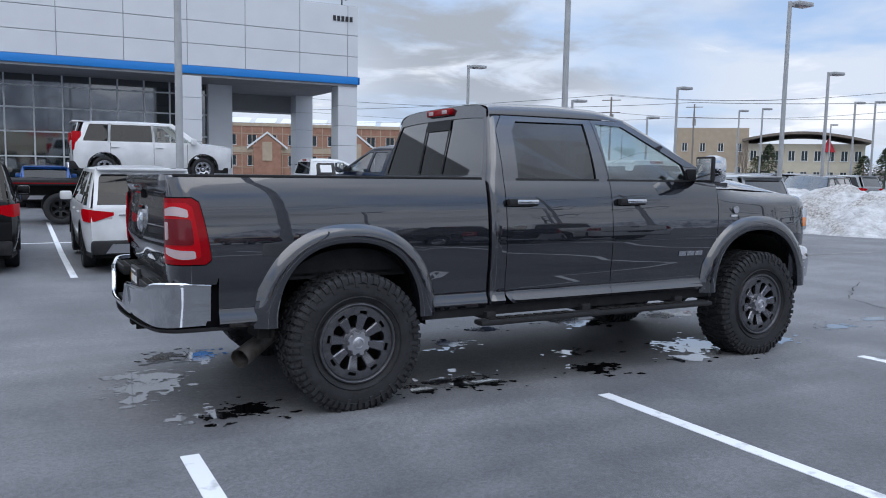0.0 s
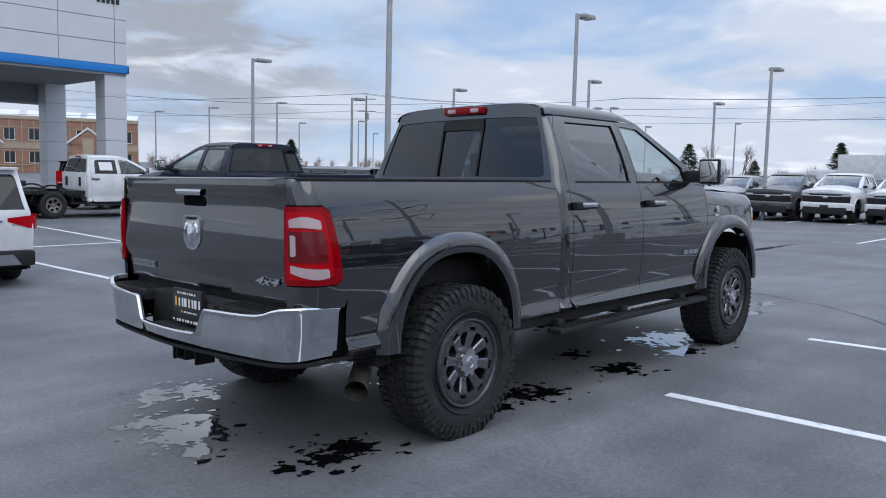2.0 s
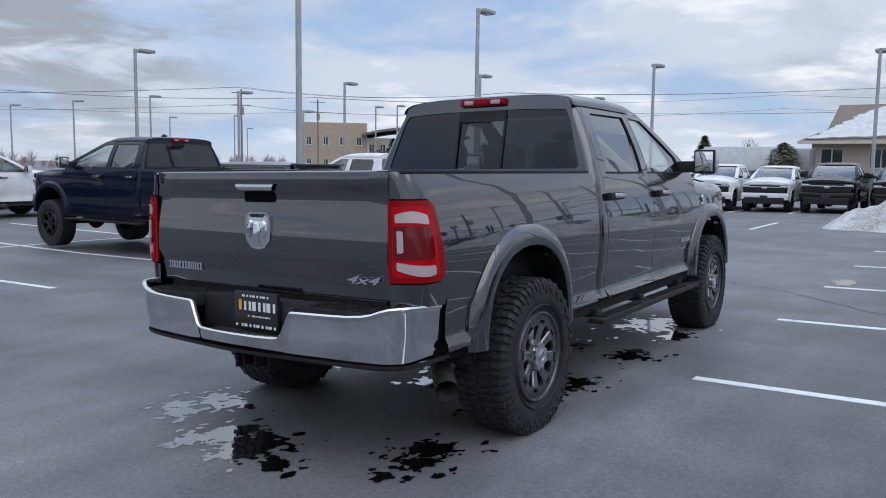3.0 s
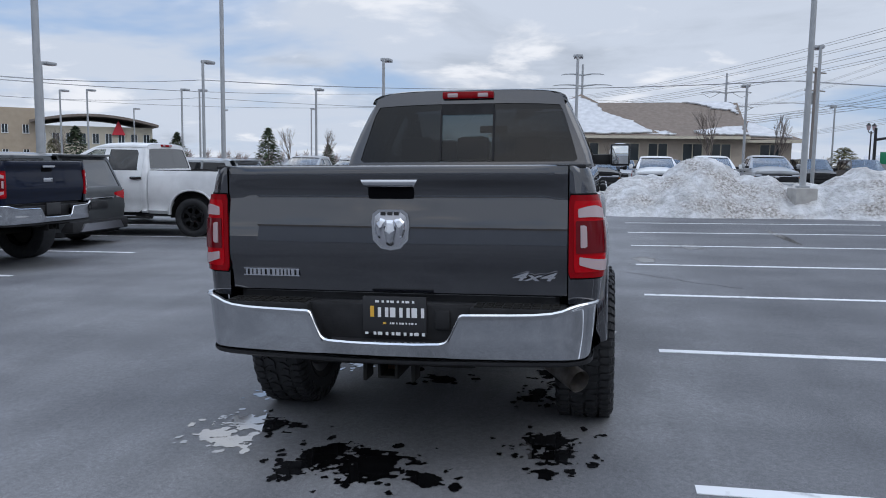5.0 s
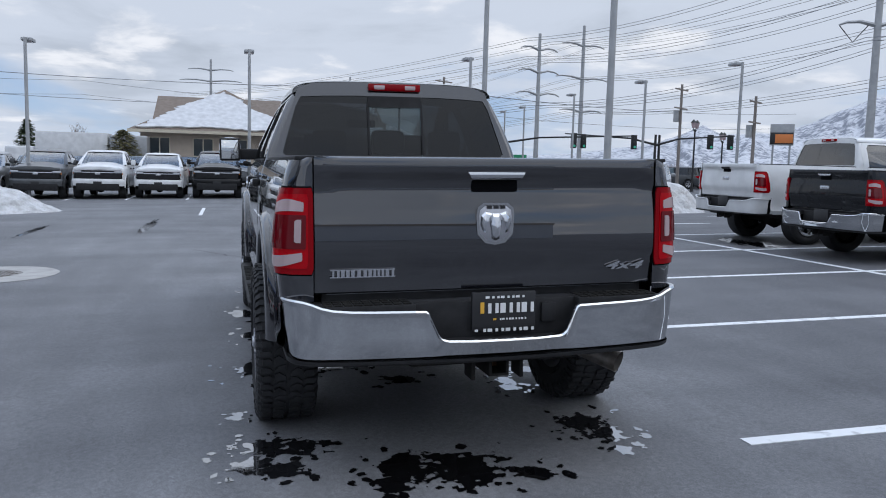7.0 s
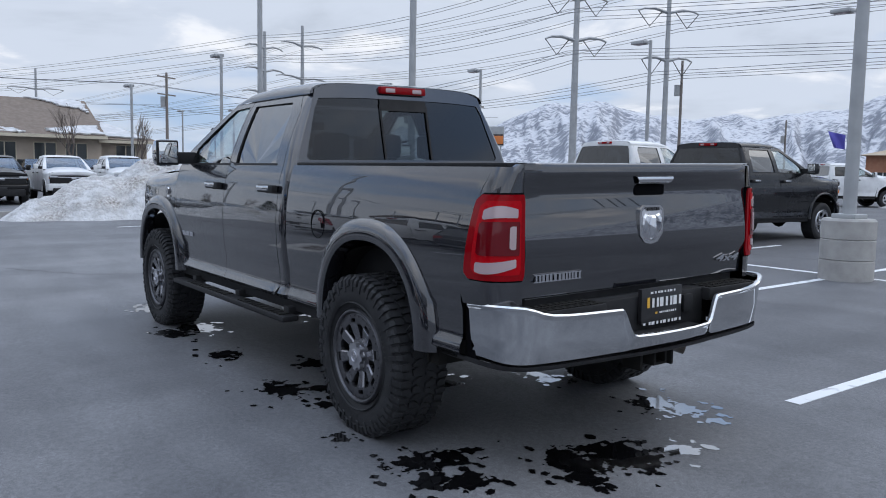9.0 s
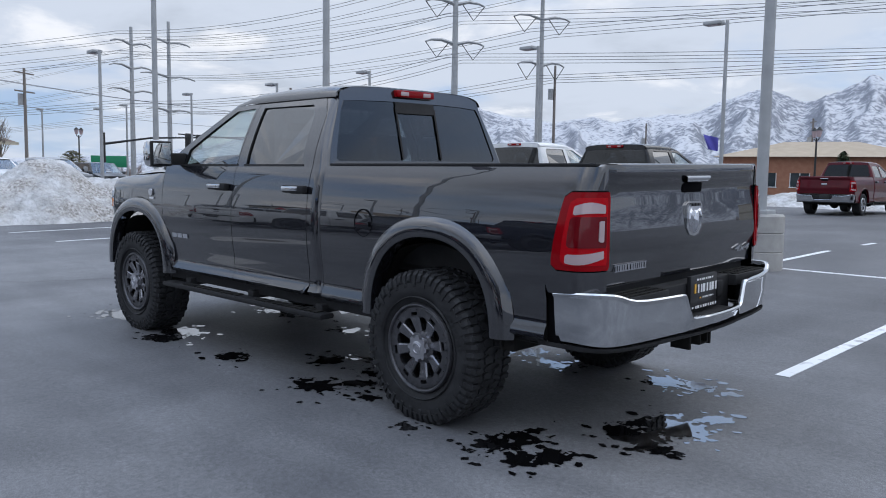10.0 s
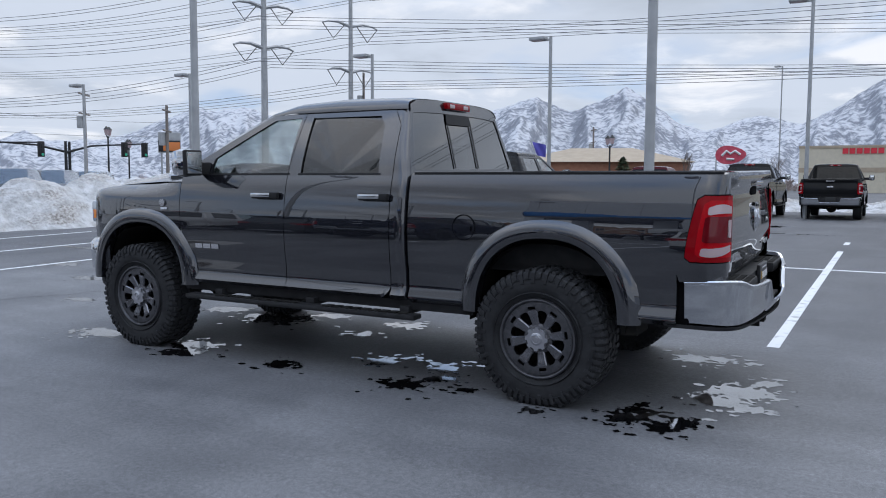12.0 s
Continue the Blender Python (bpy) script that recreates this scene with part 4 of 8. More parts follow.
    # roof
    bm = B()
    rows = []
    x0, x1 = 1.16, 2.43
    for i in range(21):
        x = x0 + (x1 - x0) * i / 20
        zc = lerp(x, [(x0, 2.07), (1.25, 2.088), (1.8, 2.100), (2.2, 2.078), (2.43, 2.008)])
        ze = lerp(x, [(x0, 1.975), (1.3, 1.978), (2.2, 1.978), (2.43, 1.962)])
        row = []
        for j in range(25):
            v = math.sin(math.pi / 2 * (-1 + 2 * j / 24))
            y = v * 0.745
            z = ze + (zc - ze) * (0.62 * max(0.0, 1 - abs(v) ** 22) ** 0.5 + 0.38 * (1 - v ** 4))
            row.append(Vector((x + 0.07 * (1 - v * v) * (i / 20) ** 3 + (1.037 + (z - 1.45) * 0.22 - x0) * (1 - i / 20) ** 2, y, z)))
        rows.append(row)
    grid(bm, rows)
    add("roof", bm, P)
    # windscreen and its pillars
    bm = B()
    rows = []
    for i in range(9):
        t = i / 8
        row = []
        for j in range(17):
            v = -1 + 2 * j / 16
            lo = Vector((W - 0.50 + 0.17 * (1 - v * v), v * 0.80, 1.475))
            hi_ = Vector((2.43 + 0.07 * (1 - v * v), v * 0.685, 1.98))
            row.append(lo.lerp(hi_, t) + Vector((0.05 * math.sin(math.pi * t), 0, 0.02 * math.sin(math.pi * t))))
        rows.append(row)
    grid(bm, rows)
    add("windscreen", bm, M["glass"])
    for s in (1, -1):
        bm = B()
        a, b, c = [], [], []
        for i in range(9):
            t = i / 8
            lo = Vector((W - 0.50, s * 0.80, 1.475))
            hi_ = Vector((2.43, s * 0.685, 1.98))
            p = lo.lerp(hi_, t) + Vector((0.05 * math.sin(math.pi * t), 0, 0.02 * math.sin(math.pi * t)))
            z = 1.488 + (1.965 - 1.488) * t
            xd = lerp(z, [(1.488, W - 0.512), (1.625, W - 0.70), (1.965, 2.42)])
            q = Vector((xd, s * (side_y(z) - 0.002), z))
            a.append(p)
            b.append((p + q) / 2 + Vector((0.012, s * 0.008, 0.012)))
            c.append(q)
        grid(bm, [a, b, c])
        add("windscreen_pillar", bm, P)
    bm = B()
    box(bm, W - 0.56, W - 0.34, -0.80, 0.80, 1.42, 1.482, 0.01)
    add("cowl", bm, M["black"])
    # cab rear wall and window
    bx = lambda z: 1.037 + max(0, z - 1.45) * 0.22
    f = lambda y, z, d: Vector((bx(z) + d, y, z))
    half_win = [(0.80, 1.530), (0.822, 1.55), (0.797, 1.64), (0.757, 1.77), (0.717, 1.90), (0.690, 1.950), (0.52, 1.961), (0.3, 1.967), (0.12, 1.968)]
    half_out = [(0.92, 1.40), (0.892, 1.49), (0.862, 1.60), (0.806, 1.75), (0.742, 1.90), (0.706, 2.014), (0.60, 2.052), (0.3, 2.0675), (0.12, 2.07)]
    mirrored = lambda h: h + [(-y, z) for y, z in h[::-1]]
    win = mirrored(half_win)
    bm = B()
    frame_panel(bm, mirrored(half_out), win, 3, f, 0.02)
    part("rear_window_surround", bm, [P, M["black"]], body)
    bm = B()
    box(bm, 1.037, 1.06, -0.9, 0.9, 0.62, 1.41)
    add("cab_rear_wall", bm, P)
    bm = B()
    sidewin = half_win[:-1] + [(0.2, 1.9675), (0.2, 1.530)]
    pane(bm, sidewin, 3, f, 0.008)
    bmesh.ops.triangulate(bm, faces=bm.faces)
    rw = add("rear_window", bm, M["tint"], "dark tinted rear window with sliding pane")
    bm = B()
    pane(bm, [(-y, z) for y, z in sidewin], 3, f, 0.008)
    bmesh.ops.triangulate(bm, faces=bm.faces)
    part("fixed_pane", bm, M["tint"], rw)
    bm = B()
    pane(bm, [(0.2, 1.530), (0.2, 1.9675), (-0.2, 1.9675), (-0.2, 1.530)], 2, f, 0.010)
    part("sliding_pane", bm, M["slidertint"] if hero else M["tint"], rw)
    if hero:
        bm = B()
        for y in (0.2, -0.2):
            prism(bm, [f(y - 0.008, 1.54, 0.001), f(y + 0.008, 1.54, 0.001), f(y + 0.008, 1.93, 0.001), f(y - 0.008, 1.93, 0.001)], (-0.004, 0, 0))
        prism(bm, [f(-0.2, 1.885, 0.001), f(0.2, 1.885, 0.001), f(0.2, 1.967, 0.001), f(-0.2, 1.967, 0.001)], (-0.004, 0, 0))
        part("slider_frame", bm, M["black"], rw)
    bm = B()
    z0, z1 = 2.004, 2.058
    box(bm, bx(2.01) - 0.03, bx(2.01) + 0.05, -0.195, 0.195, z0, z1, 0.012)
    ch = add("high_brake_lamp", bm, M["redlens"], "red brake lamp at the roof edge")
    for s in (1, -1):
        bm = B()
        box(bm, bx(2.01) - 0.034, bx(2.01), s * 0.115 - 0.04, s * 0.115 + 0.04, z0 + 0.01, z1 - 0.012, 0.006)
        part("cargo_lamp", bm, M["clearlens"], ch)
    # bed floor, front wall
    bm = B()
    box(bm, -1.08, 1.0, -0.81, 0.81, 0.84, 0.88)
    box(bm, 0.96, 1.0, -0.81, 0.81, 0.88, 1.49)
    add("bed_floor", bm, M["black"])
    # tailgate
    bm = B()
    rows = []
    tz = [(0.885, -1.085), (0.895, -1.108), (0.93, -1.1105), (0.96, -1.1125), (0.985, -1.1165), (1.005, -1.1215), (1.025, -1.1275), (1.045, -1.1335), (1.065, -1.1385), (1.085, -1.1415), (1.13, -1.1405), (1.18, -1.138), (1.24, -1.1335), (1.30, -1.1275), (1.34, -1.1225), (1.365, -1.1205), (1.38, -1.1205),
          (1.398, -1.1235), (1.413, -1.130), (1.428, -1.140), (1.440, -1.149), (1.450, -1.153), (1.475, -1.1525), (1.497, -1.151), (1.507, -1.147), (1.511, -1.139), (1.5125, -1.12), (1.512, -1.04), (1.40, -1.03)]
    for z, x in tz:
        row = []
        for j in range(33):
            v = -1 + 2 * j / 32
            # sculpted centre that fades to the sides
            rim_e = 1 - max(0, (abs(v) - 0.88) / 0.12) ** 2
            xx = -1.126 + (x + 1.126) * (rim_e if 1.38 <= z < 1.508 else 1)
            row.append(Vector((xx - 0.012 * (1 - v * v), v * 0.845, z)))
        rows.append(row)
    rows = [[Vector((v.x, v.y, v.z)) for v in r] for r in rows]
    grid(bm, rows)
    for s in (0, -1):
        bm.faces.new([bm.verts.new(r[s]) for r in rows])
    tg = add("tailgate", bm, P, sharp=30)
    bm = B()
    box(bm, -1.141, -1.10, -0.118, 0.118, 1.348, 1.44, 0.018)
    part("handle_recess", bm, M["dark"], tg)
    bm = B()
    grid(bm, [[Vector((x, y * k, z)) for y in (-0.128, -0.122, 0.0, 0.122, 0.128)] for x, z, k in ((-1.13, 1.450, 1.10), (-1.162, 1.450, 1.10), (-1.176, 1.444, 1.09), (-1.180, 1.434, 1.05), (-1.177, 1.422, 1.0), (-1.166, 1.410, 0.92), (-1.145, 1.405, 0.88))])
    part("tailgate_handle", bm, M["chrome"] if bumper is M["chrome"] else M["black"], tg, "chrome tailgate handle")
    tface = lambda u, v, o=0.0: Vector((-1.142 - o - 0.012 * (1 - (u / 0.845) ** 2) + 0.0, u, v))
    if hero:
        # emblem: shield with a raised plain crest
        bm = B()
        up = 0.018
        sh = [(-0.06, 1.283), (0.06, 1.283), (0.088, 1.262), (0.094, 1.225), (0.088, 1.135), (0.05, 1.095), (0.0, 1.085), (-0.05, 1.095), (-0.088, 1.135), (-0.094, 1.225), (-0.088, 1.262)]
        prism(bm, [tface(u, v + up, -0.012) for u, v in sh], (-0.016, 0, 0))
        em = part("emblem", bm, M["chrome"], tg, "chrome shield emblem")
        bm = B()
        for s in (1, -1):
            curl = [(0.018, 1.236), (0.05, 1.244), (0.072, 1.224), (0.076, 1.185), (0.062, 1.148), (0.048, 1.142), (0.052, 1.166), (0.050, 1.19), (0.034, 1.206), (0.020, 1.206)]
            domed(bm, [tface(s * u, v + up, 0.008) for u, v in curl], 0.016)
        domed(bm, [tface(u, v + up, 0.008) for u, v in ((-0.018, 1.236), (0.018, 1.236), (0.034, 1.19), (0.026, 1.15), (0.020, 1.115), (0.0, 1.105), (-0.020, 1.115), (-0.026, 1.15), (-0.034, 1.19))], 0.022)
        part("emblem_crest", bm, M["badge"], em, "", True, 12)
        bm = B()
        domed(bm, [tface(u * 0.86, 1.184 + up + (v - 1.184) * 0.86, 0.004) for u, v in sh], 0.008)
        part("emblem_field", bm, M["hub"], em)
        bm = B()
        bars(bm, -0.045, 0.055, 1.274, 1.290, 3, lambda u, v, o=0.0: tface(u, v, 0.009 + o), 0.3)
        part("emblem_bars", bm, M["plate"], em)
        # trim-level badge: plain bars in a chrome outline
        bm = B()
        for z0, z1 in ((0.963, 0.968), (0.996, 1.001)):
            prism(bm, [tface(u, v, -0.020) for u, v in ((0.478, z0), (0.778, z0), (0.778, z1), (0.478, z1))], (-0.005, 0, 0))
        rng = random.Random(8)
        u = 0.482
        while u < 0.765:
            w = rng.choice((0.012, 0.016, 0.009))
            prism(bm, [tface(q, v, -0.020) for q, v in ((u, 0.968), (u + w, 0.968), (u + w, 0.996), (u, 0.996))], (-0.004, 0, 0))
            u += w + rng.choice((0.007, 0.012))
        part("trim_badge", bm, M["badge"], tg, "chrome trim badge")
        text_mesh("4x4", 0.088, 0.004, Matrix.Translation((-1.132, -0.68, 0.968)) @ Matrix.Rotation(radians(-90), 4, "Z") @ Matrix.Rotation(radians(90), 4, "X") @ Matrix.Diagonal((1.5, 0.62, 1, 1)), "drive_badge", M["badge"], tg, 0.35)
        for s in (1, -1):
            bm = B()
            bars(bm, 2.83, 3.10, 0.893, 0.930, 3, lambda u, v, o=0.0: Vector((u, s * (side_y(v) + 0.002 + o), v)), 0.12)
            add("door_badge", bm, M["badge"])
            bm = B()
            q = lambda u, v, o=0.0: Vector((u, s * (side_y(v) + 0.004 + o), v))
            bars(bm, W - 0.36, W - 0.26, 1.205, 1.222, 1, q)
            tube(bm, [q(W - 0.30, 1.262), q(W - 0.30, 1.262, 0.012)], 0.032, 14)
            add("fender_badge", bm, M["badge"])
        # fuel flap
        bm = B()
        c = Vector((0.566, side_y(1.14), 1.14))
        ring = [c + Vector((0.085 * math.cos(a), 0.0, 0.085 * math.sin(a))) for a in [2 * math.pi * k / 32 for k in range(32)]]
        tube(bm, ring + ring[:1], 0.0035, 5, False)
        box(bm, 0.50, 0.512, 1.0, 1.012, 1.12, 1.15, 0.003)
        add("fuel_flap", bm, M["dark"])
        # roof fin aerial
        bm = B()
        box(bm, 2.18, 2.32, -0.03, 0.03, 2.05, 2.11, 0.02)
        add("roof_aerial", bm, P)
    else:
        bm = B()
        box(bm, -1.16, -1.14, -0.10, 0.10, 1.20, 1.26, 0.008)
        part("emblem", bm, M["badge"], tg)
    # rear bumper
    plan = [(-0.905, 0.985), (-1.00, 0.985), (-1.07, 0.983), (-1.12, 0.974), (-1.16, 0.957), (-1.19, 0.934), (-1.215, 0.904), (-1.233, 0.868), (-1.246, 0.83), (-1.257, 0.78), (-1.271, 0.70), (-1.284, 0.60), (-1.294, 0.50),
            (-1.301, 0.42), (-1.304, 0.375), (-1.3055, 0.36), (-1.307, 0.347), (-1.309, 0.333), (-1.311, 0.318), (-1.313, 0.306), (-1.314, 0.292), (-1.317, 0.27), (-1.325, 0.15), (-1.33, 0.0)]
    top = [0.866, 0.874, 0.878, 0.881, 0.882, 0.881, 0.878, 0.868, 0.853, 0.842, 0.836, 0.834, 0.833, 0.832, 0.831, 0.824, 0.800, 0.768, 0.736, 0.712, 0.700, 0.694, 0.690, 0.690]
    full = [(x, y, t) for (x, y), t in zip(plan, top)]
    full = full + [(x, -y, t) for x, y, t in full[-2::-1]]
    bm = B()
    zb = 0.592
    # a rolled bright edge over a face that leans in towards the bottom
    prof = ((0.07, 0.014, 0), (0.045, 0.0, 0), (0.034, 0.004, 0), (0.026, 0.02, 0), (0.012, 0.5, 1), (0.003, -0.034, 2), (0.000, -0.026, 2), (-0.008, -0.018, 2), (-0.010, -0.010, 2), (-0.004, -0.002, 2), (0.006, 0.0, 2), (0.016, -0.004, 2), (0.024, -0.03, 2))
    rows = []
    for o, dz, kind in prof:
        row = []
        for k, (x, y, t) in enumerate(full):
            a, b = full[max(0, k - 1)], full[min(len(full) - 1, k + 1)]
            d = Vector((b[0] - a[0], b[1] - a[1], 0)).normalized()
            z = zb + dz if kind == 0 else (zb + (t - zb) * dz if kind == 1 else t + dz)
            row.append(Vector((x - o * d.y, y + o * d.x, z)))
        rows.append(row)
    grid(bm, rows)
    rb_ = add("rear_bumper", bm, bumper, "polished chrome rear bumper" if bumper is M["chrome"] else "")
    bm = B()
    for s in (1, -1):
        y0, y1 = sorted((s * 0.40, s * 0.85))
        bm = B()
        box(bm, -1.235, -1.06, y0, y1, 0.78, 0.848, 0.012)
        part("step_pad", bm, M["black"], rb_)
    y0 = 0.41
    bm = B()
    box(bm, -1.185, -1.06, -y0, y0, 0.62, 0.846, 0.012)
    box(bm, -1.285, -1.15, -0.30, 0.30, 0.63, 0.672, 0.012)
    part("plate_recess", bm, M["black"], rb_)
    if hero:
        bm = B()
        for s in (1, -1):
            bm = B()
            for i in range(9):
                for j in range(3):
                    y = s * (0.42 + i * 0.045)
                    box(bm, -1.225 + j * 0.048, -1.225 + j * 0.048 + 0.034, min(y, y + s * 0.036), max(y, y + s * 0.036), 0.846, 0.853)
            part("step_tread", bm, M["matt"], rb_)
    bm = B()
    low = [(x + 0.012, y * 0.985) for x, y in [(-0.82, 0.985)] + plan]
    low = low + [(x, -y) for x, y in low[-2::-1]]
    grid(bm, [[Vector((x + o, y, z)) for x, y in low] for z, o in ((0.60, 0.004), (0.586, 0.006), (0.576, 0.02), (0.58, 0.2))])
    part("bumper_valance", bm, M["black"], rb_)
    for s in (1, -1) if hero else ():
        # dark gap between the bed and the bumper's end
        bm = B()
        box(bm, -0.935, -0.85, min(s * 0.86, s * 0.962), max(s * 0.86, s * 0.962), 0.585, 0.87, 0.01)
        part("bumper_gap", bm, M["dark"], rb_)
    # number plate: dealer insert as plain bars
    bm = B()
    box(bm, -1.215, -1.19, -0.158, 0.158, 0.705, 0.885, 0.004, Matrix.Translation((0, -0.03, 0)))
    pl = part("number_plate", bm, M["plate"], rb_, "black dealer plate in a frame")
    if hero:
        pf = lambda u, v, o=0.0: Vector((-1.217 - o * 0.3, u - 0.03, v))
        for u0, u1, v0, v1, k, mt in ((-0.10, 0.10, 0.842, 0.856, 8, "lettering"), (-0.15, 0.12, 0.684, 0.702, 9, "lettering"), (-0.148, 0.10, 0.772, 0.822, 7, "lettering"),
                                      (-0.11, 0.03, 0.738, 0.75, 9, "lettering"), (0.10, 0.142, 0.772, 0.828, 1, "gold"), (0.04, 0.075, 0.738, 0.75, 1, "gold"), (0.13, 0.165, 0.686, 0.700, 1, "lettering")):
            w = (u1 - u0) / k
            for q in range(k):
                bm = B()
                bars(bm, u0 + q * w, u0 + (q + 0.45 + 0.3 * (q % 3 == 1)) * w, v0 + 0.015, v1 + 0.012, 1, pf, 0.0)
                part("plate_bar", bm, M[mt], pl)
        bm = B()
        box(bm, -1.205, -1.18, -0.30, -0.225, 0.73, 0.825, 0.01)
        part("socket_cover", bm, M["black"], rb_)
    # chassis
    bm = B()
    for s in (1, -1):
        box(bm, -1.15, W + 0.5, s * 0.45 - 0.05, s * 0.45 + 0.05, 0.56, 0.70, 0.01)
    for x in (-0.9, 1.3, 2.6):
        box(bm, x, x + 0.1, -0.45, 0.45, 0.58, 0.66)
    add("chassis", bm, M["matt"])
    # tow hitch: square receiver tube, cross bar and two chain brackets
    bm = B()
    rim_out = [(0.05, 0.49), (0.05, 0.575), (-0.05, 0.575), (-0.05, 0.49)]
    rim_in = [(0.036, 0.502), (0.036, 0.563), (-0.036, 0.563), (-0.036, 0.502)]
    loop = lambda x, q: [Vector((x, y, z)) for y, z in q + q[:1]]
    grid(bm, [loop(-1.0, rim_out), loop(-1.236, rim_out), loop(-1.24, [(y * 0.96, 0.5325 + (z - 0.5325) * 0.96) for y, z in rim_out]), loop(-1.24, rim_in), loop(-1.09, rim_in)])
    hi = add("tow_hitch", bm, M["matt"])
    bm = B()
    box(bm, -1.19, -1.10, -0.42, 0.42, 0.54, 0.60, 0.02)
    part("cross_bar", bm, M["matt"], hi)
    for y in (-0.12, 0.12):
        bm = B()
        box(bm, -1.22, -1.10, y - 0.01, y + 0.01, 0.47, 0.56, 0.006)
        part("chain_bracket", bm, M["matt"], hi)
    bm = B()
    box(bm, -1.10, -1.08, -0.036, 0.036, 0.502, 0.563)
    part("receiver_inside", bm, M["rust"], hi)
    # seats, dash, steering wheel
    bm = B()
    box(bm, 1.12, W - 0.45, -0.86, 0.86, 0.70, 0.80)
    box(bm, W - 0.75, W - 0.40, -0.80, 0.80, 1.10, 1.47, 0.06)
    add("dashboard", bm, M["black"])
    for x, yy in ((1.35, (-0.45, 0.0, 0.45)), (2.30, (-0.42, 0.42))):
        for y in yy:
            bm = B()
            box(bm, x - 0.02, x + 0.14, y - 0.24, y + 0.24, 0.95, 1.50, 0.06, Matrix.Translation((0, 0, 0)))
            box(bm, x, x + 0.5, y - 0.24, y + 0.24, 0.92, 1.08, 0.05)
            box(bm, x - 0.01, x + 0.11, y - 0.13, y + 0.13, 1.54, 1.73, 0.05)
            tube(bm, [(x + 0.05, y - 0.05, 1.48), (x + 0.05, y - 0.05, 1.57)], 0.012, 6)
            tube(bm, [(x + 0.05, y + 0.05, 1.48), (x + 0.05, y + 0.05, 1.57)], 0.012, 6)
            add("seat", bm, M["seat"])
    bm = B()
    c = Vector((W - 0.83, 0.42, 1.36))
    ring = [c + Vector((0.07 * math.sin(a), 0.19 * math.cos(a), 0.18 * math.sin(a))) for a in [2 * math.pi * k / 20 for k in range(20)]]
    tube(bm, ring + ring[:1], 0.016, 6, False)
    tube(bm, [c - Vector((0, 0.18, 0)), c + Vector((0, 0.18, 0))], 0.02, 6)
    add("steering_wheel", bm, M["black"])
    bm = B()
    box(bm, 2.60, 2.63, -0.13, 0.13, 1.80, 1.87, 0.015)
    add("rear_view_mirror", bm, M["black"])
    # axles and wheels stay on the ground
    r, w, rr = tyre
    for cx in (0.0, W):
        bm = B()
        tube(bm, [(cx, -0.85, r), (cx, -0.2, r), (cx, 0.2, r), (cx, 0.85, r)], [0.05, 0.06, 0.06, 0.05], 10)
        tube(bm, [(cx - 0.18, 0.0, r), (cx, 0.0, r), (cx + 0.18, 0.0, r)], [0.1, 0.18, 0.1], 12)
        if hero:
            for s in (1, -1):
                tube(bm, [(cx - 0.12, s * 0.55, r - 0.05), (cx - 0.2, s * 0.5, 0.85)], [0.035, 0.03], 8)
                tube(bm, [(cx + 0.02, s * 0.55, r + 0.05), (cx + 0.02, s * 0.55, 0.8)], 0.07, 10)
        part("axle", bm, M["matt"], car)
    hy = (1.08 if hero else 1.045 if flare else 0.99) - w / 2
    for cx in (0.0, W):
        for s in (1, -1):
            wheel(car, cx, s * (hy - (0.03 if hero and cx else 0.0)), r - 0.012, r, w, rr, rim, M["hub"] if hero else rim, hero, 11 * s + cx * 7)
    if hero:
        bm = B()
        tube(bm, [(0.6, -0.5, 0.50), (-0.2, -0.55, 0.50), (-0.45, -0.66, 0.47), (-0.72, -0.90, 0.375)], [0.045, 0.045, 0.055, 0.062], 20, False)
        tube(bm, [(-0.71, -0.892, 0.379), (-0.45, -0.66, 0.47)], [0.054, 0.05], 20, False)
        ex = part("exhaust_pipe", bm, M["steel"], car, "heat-stained steel exhaust tip")
        # inner fender struts
        for s in (1, -1):
            bm = B()
            prism(bm, [(-0.60, s * 0.93, 0.60), (-0.50, s * 0.93, 0.60), (-0.52, s * 0.95, 0.50), (-0.62, s * 0.95, 0.50)], (0, -s * 0.25, 0))
            part("mud_guard", bm, M["matt"], car)
    return car


